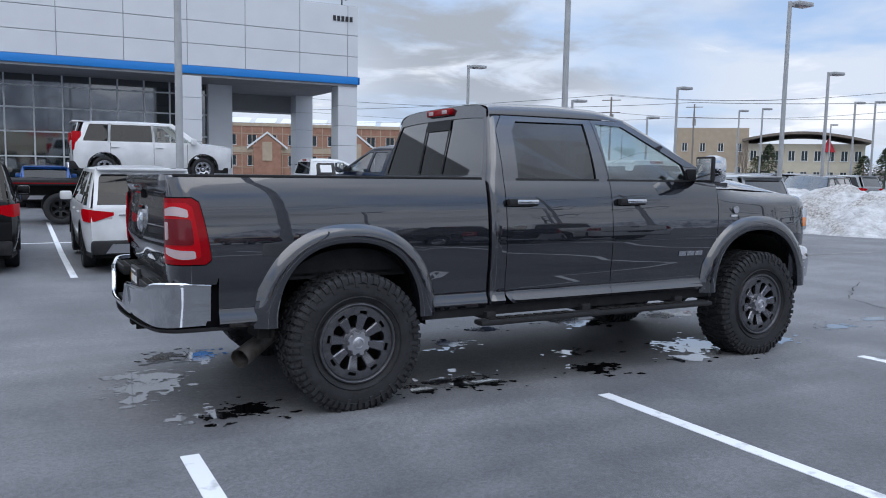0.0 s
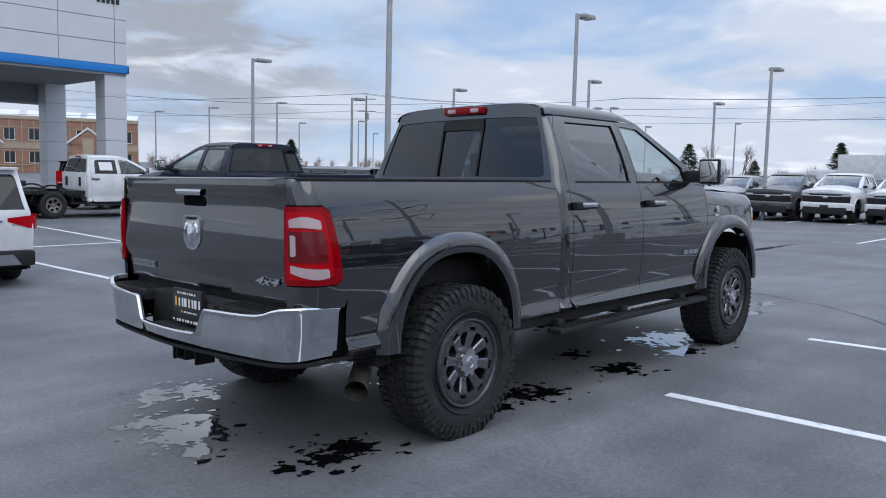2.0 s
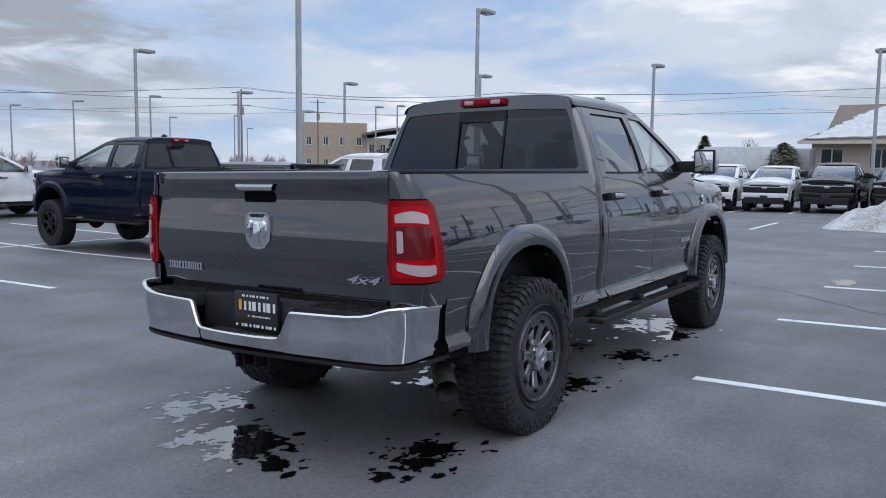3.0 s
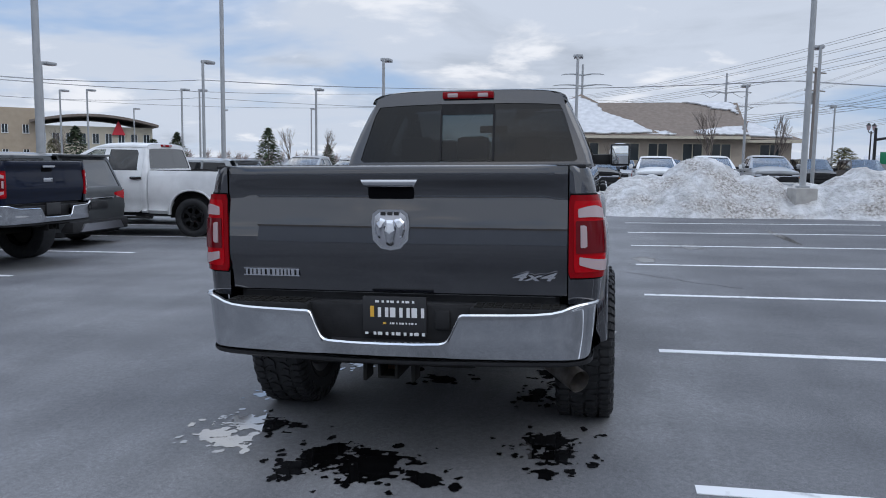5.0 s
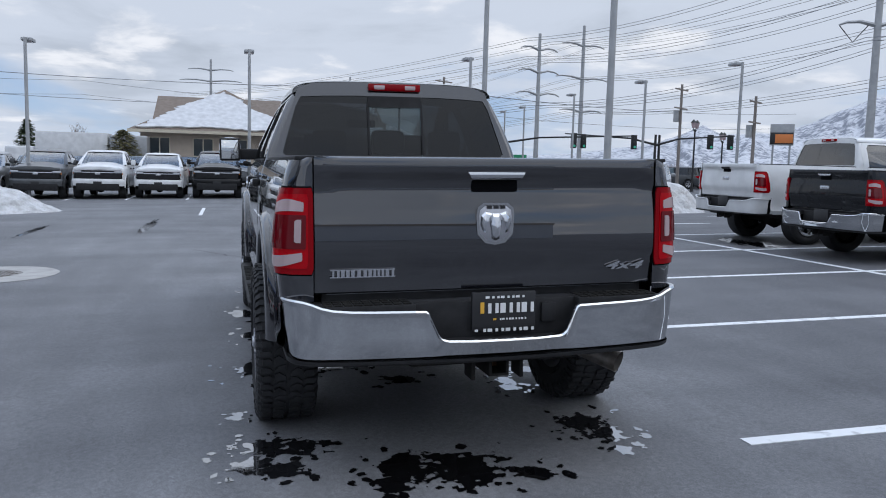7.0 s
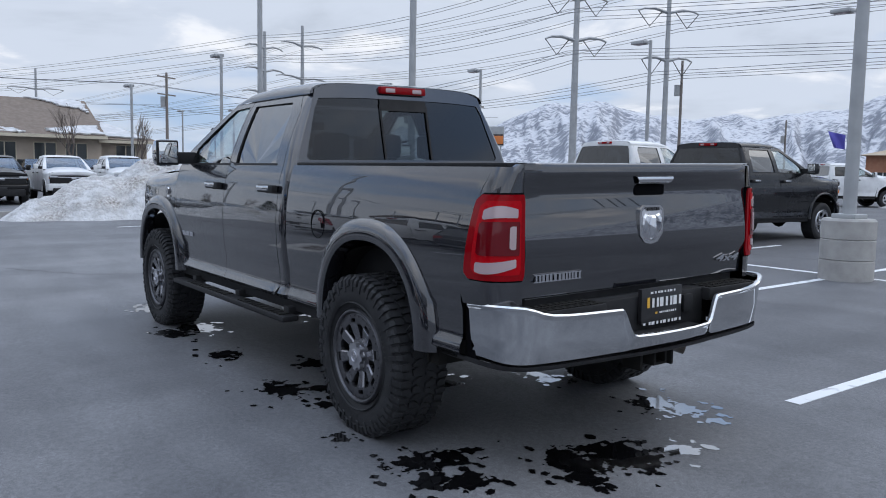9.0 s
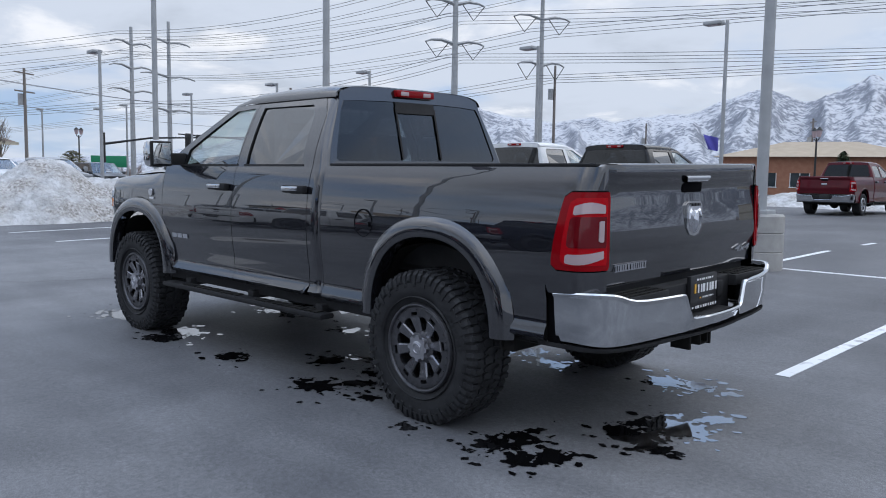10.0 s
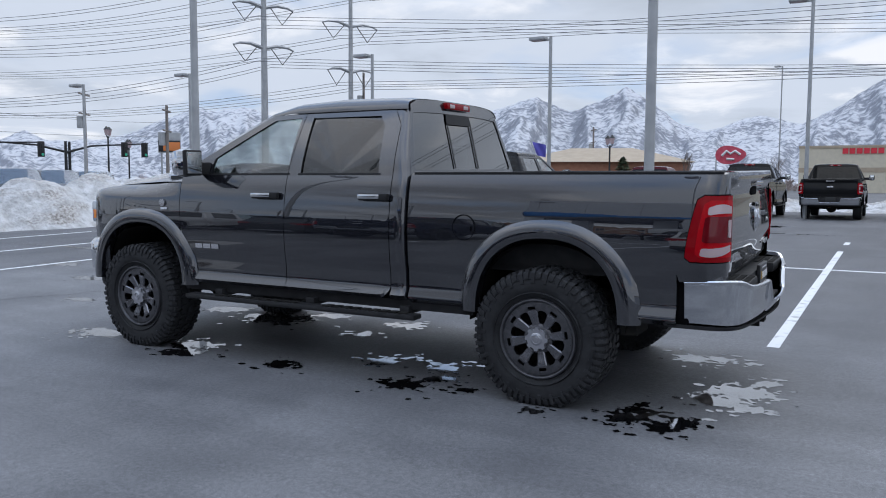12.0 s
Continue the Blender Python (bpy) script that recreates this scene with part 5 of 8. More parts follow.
def suv(paint, m, label, wb=2.75, ro=0.95, fo=0.92, hw=0.92, belt=1.05, roof=1.70, hood=1.05, tyre=(0.36, 0.22, 0.23), rim=None, group="",
        boxy=0.0, name="suv", wide_lamps=True, low=False, category="suv"):
    """Five-door car: x ahead, rear axle at x = 0, left is +y."""
    P = M[paint]
    car = tagged(thing(name, m), label, category, group)
    rim = rim or M["alloy"]
    r, w, rr = tyre
    x0, x1 = -ro, wb + fo
    tail_top = x0 + 0.28 - 0.18 * boxy
    ws0, ws1 = wb - 0.05, wb - 0.80 - 0.1 * (1 - boxy)

    def yb(x, z):
        y = hw - 0.05 * ((z - 0.75) / 0.4) ** 2 if z < belt else hw - 0.05 * ((belt - 0.75) / 0.4) ** 2 - (z - belt) * 0.30
        f = max(0, (x - wb) / fo)
        b = max(0, (-x - ro * 0.35) / (ro * 0.65))
        return y - 0.16 * f ** 2.5 - 0.10 * b ** 2.5

    def add(nm, bm, mat, lab="", sharp=35):
        return part(nm, bm, mat, car, lab, True, sharp)

    def bot(x):
        z = 0.32
        for c in (0.0, wb):
            z = max(z, arch(x, c, r + 0.06, r + 0.05 + 0.04, 0.32 if True else 0, 2.1))
        return z if x0 + 0.05 < x < x1 - 0.05 else 0.36

    def top(x):
        return belt if x < ws0 else lerp(x, [(ws0, belt), (wb + 0.1, hood - 0.02), (x1, hood - 0.18 + 0.13 * boxy)])

    for s in (1, -1):
        bm = B()
        n = 30 if low else 56
        rows = []
        for i in range(n + 1):
            x = x0 + (x1 - x0) * i / n
            b, t = bot(x), top(x)
            rows.append([Vector((x, s * (yb(x, b) - 0.05), b))] + [Vector((x, s * yb(x, b + (t - b) * k / 12), b + (t - b) * k / 12)) for k in range(13)])
        grid(bm, rows)
        add("body_side", bm, P)
        bm = B()
        side_panel(bm, [x0 + 0.1 + (x1 - x0 - 0.2) * i / 8 for i in range(9)], lambda x: 0.24, lambda x: 0.40, lambda x, z: yb(x, 0.45) - 0.02, s, 3)
        add("sill", bm, M["black"])
        for c in (0.0, wb):
            bm = B()
            rows = [[Vector((x, s * y, z)) for x, z in arch_curve(c, a, a + 0.03, 0.32, 20, 2.1)] for a, y in ((r + 0.055, hw - 0.25), (r + 0.055, hw - 0.005), (r + 0.075, hw + 0.005), (r + 0.10, hw - 0.012))]
            grid(bm, rows)
            add("wheel_arch", bm, M["black"])
        fx = lambda x, z, d: Vector((x, s * (yb(x, z) - d), z))
        rt = roof - 0.07
        q = (tail_top + 0.10, ws1)
        outer = [(x0 + 0.10, belt), (q[0], rt), (q[1], rt), (ws0 - 0.0, belt)]
        # three side windows in the band
        cuts = [x0 + 0.20, 0.12, (wb - 0.15) * 0.5 + 0.05, ws0 - 0.22]
        tops = [tail_top + 0.24, 0.16, (wb - 0.15) * 0.5 + 0.03, ws1 - 0.02]
        for k in range(3):
            a0, a1, b0, b1 = cuts[k], cuts[k + 1], tops[k], tops[k + 1]
            oL = (a0 - (0.1 if k == 0 else 0.03), b0 - (0.1 if k == 0 else 0.03))
            oR = (a1 + (0.22 if k == 2 else 0.03), b1 + (0.04 if k == 2 else 0.03))
            oc = [(oL[0], belt), (oL[1], rt), (oR[1], rt), (oR[0], belt)]
            ic = [(a0 + 0.03, belt + 0.03), (b0 + 0.03, rt - 0.05), (b1 - 0.03, rt - 0.05), (a1 - 0.03, belt + 0.03)]
            bm = B()
            frame_panel(bm, oc, ic, 5, fx, 0.02)
            part("window_frame", bm, [P, M["black"]], car)
            bm = B()
            pane(bm, ic, 5, fx, 0.012)
            part("side_window", bm, M["glass"] if k == 2 else M["tint"], car, "", False)
            if k:
                bm = B()
                hx = a0 + 0.05
                yy = sorted((s * (yb(hx, belt - 0.12) - 0.005), s * (yb(hx, belt - 0.12) + 0.035)))
                box(bm, hx, hx + 0.19, yy[0], yy[1], belt - 0.13, belt - 0.10, 0.01)
                add("door_handle", bm, P)
        for xd in (0.16, (wb - 0.15) * 0.5 + 0.05, wb - 0.42):
            bm = B()
            zz = [0.45 + (belt - 0.45) * k / 10 for k in range(11)]
            grid(bm, [[Vector((xd + o, s * (yb(xd, z) + 0.002), z)) for z in zz] for o in (-0.005, 0.005)])
            add("door_gap", bm, M["dark"])
        bm = B()
        yy = sorted((s * (hw - 0.02), s * (hw + 0.19)))
        box(bm, ws0 - 0.28, ws0 - 0.14, yy[0], yy[1], belt - 0.01, belt + 0.15, 0.04)
        add("door_mirror", bm, P)
        # lamps
        bm = B()
        za, zb = (belt - 0.22, belt - 0.03) if not boxy else (belt - 0.22, belt + 0.28)
        ya, yc = sorted((s * (hw - (0.46 if wide_lamps else 0.22)), s * (hw - 0.09)))
        if boxy:
            box(bm, x0 - 0.03, x0 + 0.20, ya, yc, za, zb, 0.03)
        else:
            # wedge: thick at the corner, thin towards the middle, wrapped round the side
            ed = s * (hw + 0.004)
            inn, mid_y = s * (hw - (0.46 if wide_lamps else 0.24)), s * (hw - 0.16)
            rows = []
            for x, y, z0, z1 in ((x0 + 0.02, inn, zb - 0.07, zb - 0.035), (x0 - 0.035, inn + s * 0.03, zb - 0.08, zb - 0.03), (x0 - 0.04, mid_y, za + 0.02, zb), (x0 + 0.0, s * (hw - 0.075), za, zb + 0.01), (x0 + 0.14, ed, za + 0.02, zb + 0.02), (x0 + 0.36, ed + s * 0.006, za + 0.10, zb + 0.0), (x0 + 0.40, ed - s * 0.05, za + 0.12, zb - 0.01)):
                rows.append([Vector((x, y, z0)), Vector((x, y + s * 0.004, (z0 + z1) / 2)), Vector((x, y, z1))])
            grid(bm, rows)
        tl = add("tail_lamp", bm, M["brightlens"])
        bm = B()
        box(bm, x0 - 0.035, x0, ya + 0.05, yc - 0.08, za + 0.05, za + 0.10, 0.01)
        part("reverse_lamp", bm, M["clearlens"], tl)
        bm = B()
        ya, yc = sorted((s * (hw - 0.48), s * (hw - 0.17)))
        box(bm, x1 - 0.22, x1 - 0.03, ya, yc, hood - 0.36, hood - 0.19, 0.04)
        add("head_lamp", bm, M["headlens"])
    # roof
    bm = B()
    rows = []
    for i in range(13):
        t = i / 12
        x = tail_top + (ws1 + 0.04 - tail_top) * t
        zc = roof - 0.05 * (2 * t - 1.1) ** 2 * (1 - boxy * 0.5)
        rows.append([Vector((x + 0.06 * (1 - v * v) * t ** 3, v * (yb(1.0, roof - 0.07) + 0.003), (roof - 0.07) + (zc - roof + 0.07) * (1 - abs(v) ** 3.5))) for v in [-1 + 2 * j / 16 for j in range(17)]])
    grid(bm, rows)
    add("roof", bm, P)
    # windscreen, hood, hatch
    bm = B()
    grid(bm, [[Vector((ws0 + 0.05 + 0.12 * (1 - v * v), v * (yb(ws0, belt) - 0.04), belt - 0.02)).lerp(Vector((ws1 + 0.04 + 0.06 * (1 - v * v), v * (yb(1.0, roof - 0.07) - 0.03), roof - 0.05 + 0.02 * (1 - v * v))), k / 5) for v in [-1 + 2 * j / 12 for j in range(13)]] for k in range(6)])
    add("windscreen", bm, M["glass"])
    bm = B()
    for s in (1, -1):
        a = [Vector((ws0 + 0.05, s * (yb(ws0, belt) - 0.04), belt - 0.02)).lerp(Vector((ws1 + 0.04, s * (yb(1.0, roof - 0.07) - 0.03), roof - 0.05)), k / 5) for k in range(6)]
        c = [Vector((ws0, s * yb(ws0, belt), belt)).lerp(Vector((ws1, s * yb(1.0, roof - 0.07), roof - 0.07)), k / 5) for k in range(6)]
        grid(bm, [a, c])
    add("windscreen_pillar", bm, P)
    bm = B()
    rows = []
    for i in range(9):
        x = ws0 + (x1 - ws0 - 0.02) * i / 8
        rows.append([Vector((x + 0.02, v * yb(x, top(x)), top(x) + 0.07 * (1 - abs(v) ** 3) * (1 - (i / 8) ** 3 * 0.5))) for v in [-1 + 2 * j / 14 for j in range(15)]])
    grid(bm, rows)
    add("hood", bm, P)
    bm = B()
    fz = [0.34, 0.42, 0.6, hood - 0.35 + 0.1 * boxy, hood - 0.18 + 0.13 * boxy]
    grid(bm, [[Vector((x1 - 0.0 + o + 0.05 * (1 - v * v), v * yb(x1, 0.7) * 1.0, z)) for v in [-1 + 2 * j / 10 for j in range(11)]] for z, o in zip(fz, (-0.04, 0.02, 0.03, 0.0, -0.02))])
    add("front_bumper", bm, P)
    bm = B()
    box(bm, x1 + 0.0, x1 + 0.075, -0.42, 0.42, hood - 0.36, hood - 0.2, 0.02)
    box(bm, x1 + 0.02, x1 + 0.085, -0.5, 0.5, 0.38, 0.52, 0.02)
    add("grille", bm, M["black"])
    f = lambda y, z, d: Vector((lerp(z, [(0.40, x0 + 0.01), (0.75, x0 - 0.02), (belt, x0 + 0.0), (roof - 0.07, tail_top)]) + d - 0.03 * (1 - (y / hw) ** 2), y, z))
    bm = B()
    wo, wi = yb(x0, belt), yb(1.0, roof - 0.07)
    win = [(wo - 0.07, belt + 0.05), (wo - 0.085, belt + 0.12), (wi - 0.045, roof - 0.19), (wi - 0.09, roof - 0.135), (-wi + 0.09, roof - 0.135), (-wi + 0.045, roof - 0.19), (-wo + 0.085, belt + 0.12), (-wo + 0.07, belt + 0.05)]
    frame_panel(bm, [(wo, belt - 0.04), (wo - 0.02, belt + 0.08), (wi + 0.01, roof - 0.14), (wi, roof - 0.06), (-wi, roof - 0.06), (-wi - 0.01, roof - 0.14), (-wo + 0.02, belt + 0.08), (-wo, belt - 0.04)], win, 4, f, 0.02)
    zz = [0.40, 0.5, 0.62, 0.75, 0.85, belt - 0.04]
    grid(bm, [[f(v * yb(x0, z), z, 0) for v in [-1 + 2 * j / 12 for j in range(13)]] for z in zz])
    ht = part("tailgate", bm, [P, M["black"]], car)
    bm = B()
    pane(bm, win, 4, f, 0.01)
    part("rear_window", bm, M["tint"], ht, "", False)
    bm = B()
    box(bm, tail_top - 0.14, tail_top + 0.12, -wi + 0.02, wi - 0.02, roof - 0.075, roof - 0.035, 0.015)
    part("spoiler", bm, P, ht)
    bm = B()
    box(bm, x0 - 0.10, x0 + 0.2, -hw + 0.10, hw - 0.10, 0.30, 0.52, 0.05)
    add("rear_bumper", bm, M["black"])
    bm = B()
    prism(bm, [Vector((x0 - 0.13, y, z)) for y, z in ((-hw + 0.30, 0.33), (hw - 0.30, 0.33), (hw - 0.40, 0.47), (-hw + 0.40, 0.47))], (0.05, 0, 0))
    add("bumper_trim", bm, M["hub"])
    bm = B()
    box(bm, x0 - 0.055, x0 - 0.03, -hw + 0.50, hw - 0.50, 0.905, 0.935, 0.006)
    part("handle_strip", bm, M["chrome"], ht)
    bm = B()
    box(bm, x0 - 0.06, x0 - 0.03, -0.26, 0.26, 0.72, 0.87, 0.005)
    add("number_plate", bm, M["plate"])
    bm = B()
    box(bm, x0 + 0.2, x1 - 0.1, -hw + 0.12, hw - 0.12, 0.22, 0.38)
    add("underbody", bm, M["matt"])
    bm = B()
    for x, ys in ((0.55, (-0.38, 0.38)), (1.5, (-0.36, 0.36))):
        for y in ys:
            box(bm, x, x + 0.14, y - 0.23, y + 0.23, 0.5, belt + 0.15, 0.05)
            box(bm, x, x + 0.1, y - 0.12, y + 0.12, belt + 0.18, belt + 0.36, 0.04)
    box(bm, wb - 0.75, wb - 0.2, -0.7, 0.7, 0.7, belt - 0.03, 0.05)
    add("seat", bm, M["seat"])
    for c in (0.0, wb):
        for s in (1, -1):
            wheel(car, c, s * (hw - w / 2 - 0.015), r - 0.005, r, w, rr, rim, rim, False, 20 * c)
    return car


def lamp_post(x, y, head, r=0.075, arm=True, base=False, turn=0.0, tall=None):
    """Square-headed lot lamp: the head hangs over towards +x."""
    z0 = G(y)
    t = tagged(thing("street_lamp", pose(x, y, z0, 0, 0, turn)), "tall grey steel parking-lot lamp post" + (" on a concrete base" if base else ""), "street lamp", "lot lamps")
    h = (tall or head) - z0
    bm = B()
    tube(bm, [(0, 0, 0.72 if base else 0), (0, 0, h + 0.1)], [r, r * 0.8], 10)
    part("pole", bm, M["galv"], t)
    if arm:
        bm = B()
        box(bm, 0, 0.34, -0.03, 0.03, h - 0.03, h + 0.04, 0.01)
        part("arm", bm, M["galv"], t)
        bm = B()
        box(bm, 0.16, 0.80, -0.20, 0.20, h + 0.0, h + 0.13, 0.04)
        hd = part("lamp_head", bm, M["galv"], t)
        bm = B()
        box(bm, 0.24, 0.72, -0.15, 0.15, h - 0.012, h + 0.004, 0.004)
        part("lens", bm, M["clearlens"], hd)
    if base:
        bm = B()
        if x > 15:
            box(bm, -0.30, 0.30, -0.30, 0.30, -0.2, 0.80, 0.035, Matrix.Rotation(radians(12), 4, "Z"))
        else:
            # cast in three rings with a groove between them
            prof = [(-0.2, 0.335)]
            for z in (0.26, 0.53):
                prof += [(z - 0.012, 0.335), (z, 0.322), (z + 0.012, 0.335)]
            prof += [(0.77, 0.335), (0.80, 0.31)]
            tube(bm, [(0, 0, z) for z, _ in prof], [q for _, q in prof], 32)
        part("concrete_base", bm, M["concrete"], t, "pale cast concrete base", True, 25)
        bm = B()
        box(bm, -0.16, 0.16, -0.16, 0.16, 0.798, 0.86, 0.01)
        part("base_plate", bm, M["galv"], t)
    return t


def bare_tree(name, m, h, seed, label, spread=0.55):
    rng = random.Random(seed)
    tr = tagged(thing(name, m), label, "tree")
    tb, cb = B(), B()

    def grow(bm, p, d, l, r, depth):
        q = p + d * l
        tube(bm, [p, p.lerp(q, 0.5) + Vector((rng.uniform(-1, 1), rng.uniform(-1, 1), 0)) * l * 0.05, q], [r, r * 0.85, r * 0.65], 5 if depth < 2 else 3, False)
        if depth >= 5:
            return
        for k in range(3):
            a = rng.uniform(0, 6.28)
            t = rng.uniform(0.35, 0.95) * spread
            nd = (d + Vector((math.cos(a) * t, math.sin(a) * t, rng.uniform(-0.05, 0.3)))).normalized()
            grow(cb, p.lerp(q, rng.uniform(0.6, 1.0)), nd, l * rng.uniform(0.6, 0.8), r * 0.55, depth + 1)

    grow(tb, Vector((0, 0, 0)), Vector((0, 0, 1)), h * 0.28, h * 0.018, 0)
    part("trunk", tb, M["bark"], tr)
    part("crown", cb, M["bark"], tr)
    return tr


def conifer(m, h, seed, label="dark green conifer tree", shape=1.0, mat="needle", w=0.24):
    rng = random.Random(seed)
    tr = tagged(thing("conifer_tree", m), label, "tree")
    bm = B()
    tube(bm, [(0, 0, 0), (0, 0, h * 0.95)], [h * 0.025, 0.01], 6)
    part("trunk", bm, M["bark"], tr)
    bm = B()
    for i in range(1700):
        t = rng.random() ** 0.8
        z = h * (0.06 + 0.94 * t)
        rad = h * w * (1 - t) ** shape * rng.uniform(0.35, 1.1) + 0.05
        a = rng.uniform(0, 6.28)
        p = Vector((rad * math.cos(a), rad * math.sin(a), z - rad * 0.25))
        s = h * 0.042 * rng.uniform(0.5, 1.4)
        d = Vector((math.cos(a), math.sin(a), rng.uniform(-0.5, 0.2)))
        u = Vector((-math.sin(a), math.cos(a), rng.uniform(-0.3, 0.3)))
        vs = [bm.verts.new(q) for q in (p - d * s, p + u * s * 0.5, p + d * s * 1.2, p - u * s * 0.5)]
        bm.faces.new(vs[:3])
        bm.faces.new((vs[0], vs[2], vs[3]))
    part("crown", bm, M[mat], tr, "", False)
    return tr


# ---- the lot ----
def ground_sheet():
    bm = B()
    xs = [-3000, -200, -60, -20, 0, 20, 40, 70, 200, 3000]
    ys = [-3000, -200, -60, -11, 0, 11, 40, 200, 3000]
    grid(bm, [[Vector((x, y, G(y))) for y in ys] for x in xs])
    ob = part("ground", bm, M["asphalt"], None, "grey worn asphalt of the parking lot", False)
    tagged(ob, kind="structure", category="ground")


ground_sheet()


def line(x0, y0, x1, y1, w=0.10):
    d = Vector((x1 - x0, y1 - y0, 0)).normalized()
    nrm = Vector((-d.y, d.x, 0)) * w / 2
    bm = B()
    n = max(1, int(math.hypot(x1 - x0, y1 - y0) / 2))
    rows = []
    for i in range(n + 1):
        p = Vector((x0 + (x1 - x0) * i / n, y0 + (y1 - y0) * i / n, 0))
        rows.append([Vector((q.x, q.y, G(q.y) + h)) for q, h in ((p - nrm, 0.0), (p - nrm, 0.004), (p + nrm, 0.004), (p + nrm, 0.0))])
    grid(bm, rows)
    ob = part("parking_line", bm, M["linepaint"], None, "", False)
    tagged(ob, "worn white painted parking stall line", "parking line", "stall lines", "structure")


for k in range(7):
    x = -1.10 + 2.823 * k
    line(x, -1.46, x, -7.39)
    line(x, -7.51, x, -13.0)
line(-4.0, -7.45, 12.6, -7.45)
for k in range(6):
    x = -1.2 + 2.94 * k
    line(x, 7.05, x, 13.3)
    line(x, 13.46, x, 19.5)
line(-4.5, 13.38, 16.0, 13.38)
for k in range(5):
    line(18.0 + k * 0.0, 2.0 + 2.9 * k, 21.5, 2.0 + 2.9 * k) if k in (0,) else None
for y in (11.5, 9.3, 7.1, 5.0, 2.8, 0.55, -1.8, -4.1, -6.3):
    line(27.2, y, 31.5, y)


def manhole():
    t = tagged(thing("manhole", pose(6.66, 4.2, G(4.2) + 0.004, -1.15, 0, 0)), "round iron manhole cover in a pale concrete collar", "manhole")
    bm = B()
    revolve(bm, [(0.36, 0.0), (0.36, 0.008), (0.78, 0.008), (0.80, 0.0)], 40)
    bmesh.ops.rotate(bm, verts=bm.verts, cent=(0, 0, 0), matrix=Matrix.Rotation(radians(90), 3, "X"))
    part("collar", bm, M["concrete"], t)
    bm = B()
    tube(bm, [(0, 0, -0.02), (0, 0, 0.006)], 0.355, 32)
    for i in range(-5, 6):
        for j in range(-5, 6):
            if i * i + j * j < 26:
                box(bm, i * 0.06 - 0.018, i * 0.06 + 0.018, j * 0.06 - 0.018, j * 0.06 + 0.018, 0.005, 0.011)
    part("cover", bm, M["steel"], t)


manhole()


def blotches(name, spots, mat, thick, cell, label, category, bias=0.0):
    """Ragged patches on the asphalt: (x, y, rx, ry, seed), cut from a fine lattice by noise."""
    bm = B()
    for x, y, rx, ry, seed in spots:
        nx, ny = int(rx / cell) + 1, int(ry / cell) + 1
        cache = {}

        def vert(i, j):
            if (i, j) not in cache:
                px, py = x + i * cell, y + j * cell
                q = 1 - (i * cell / rx) ** 2 - (j * cell / ry) ** 2
                n1 = noise.noise((px * 5, py * 5, seed)) * 0.5 + noise.noise((px * 16, py * 16, seed + 5)) * 0.7 + noise.noise((px * 43, py * 43, seed + 9)) * 0.35
                cache[i, j] = [q + n1 * 1.1 - 0.35 + bias, None, px, py]
            return cache[i, j]

        for i in range(-nx, nx):
            for j in range(-ny, ny):
                cs = [vert(i, j), vert(i + 1, j), vert(i + 1, j + 1), vert(i, j + 1)]
                if min(c[0] for c in cs) > 0:
                    for c in cs:
                        if c[1] is None:
                            h = thick * min(1.0, c[0] * 3) + 0.003
                            c[1] = bm.verts.new((c[2] + 0.3 * cell * noise.noise((c[2] * 60, c[3] * 60, 1)), c[3] + 0.3 * cell * noise.noise((c[2] * 60, c[3] * 60, 7)), G(c[3]) + h))
                    bm.faces.new([c[1] for c in cs])
    ob = part(name, bm, M[mat], None, label, True, 60)
    tagged(ob, kind="stuff", category=category)


def cracks(paths):
    """Sealed cracks: thin dark bands that wander over the asphalt."""
    bm = B()
    rng = random.Random(6)
    for pts in paths:
        line_pts = []
        for (x0, y0), (x1, y1) in zip(pts, pts[1:]):
            n = max(2, int(math.hypot(x1 - x0, y1 - y0) / 0.15))
            for k in range(n):
                u = k / n
                line_pts.append((x0 + (x1 - x0) * u + rng.gauss(0, 0.025), y0 + (y1 - y0) * u + rng.gauss(0, 0.025)))
        rows = []
        for i, (x, y) in enumerate(line_pts):
            w = rng.uniform(0.003, 0.009)
            a, b = line_pts[max(0, i - 1)], line_pts[min(len(line_pts) - 1, i + 1)]
            d = Vector((b[0] - a[0], b[1] - a[1], 0)).normalized()
            nrm = Vector((-d.y, d.x, 0)) * w
            rows.append([Vector((x - nrm.x, y - nrm.y, G(y) + 0.0025)), Vector((x + nrm.x, y + nrm.y, G(y) + 0.0025))])
        grid(bm, rows)
    tagged(part("asphalt_cracks", bm, M["matt"], None, "dark sealed cracks in the asphalt", False), kind="stuff", category="crack")


cracks([[(5.2, -2.6), (6.8, -0.9), (7.6, 0.8), (9.5, 2.0)], [(-0.2, -14.5), (1.0, -16.5), (1.6, -17.0), (2.6, -20.0)], [(2.2, -8.6), (3.0, -8.9), (4.3, -8.7), (5.2, -9.3)],
        [(-3.5, -8.6), (-1.0, -10.2), (0.8, -10.0)]])

# ---- the main truck ----
TRUCK = Matrix.Translation((0.02, 0, -0.02)) @ pose(0, 0, 0, -1.15, 0, 0.5)
pickup("paint", TRUCK, "dark grey lifted crew-cab pickup truck with black wheels", True, lift=0.0, tyre=(0.452, 0.325, 0.262), rim=M["rim"], flare=True)


# ---- parked vehicles ----
def at(x, y, turn, dz=0.0):
    return pose(x, y, G(y) + dz, 0, 0, turn)


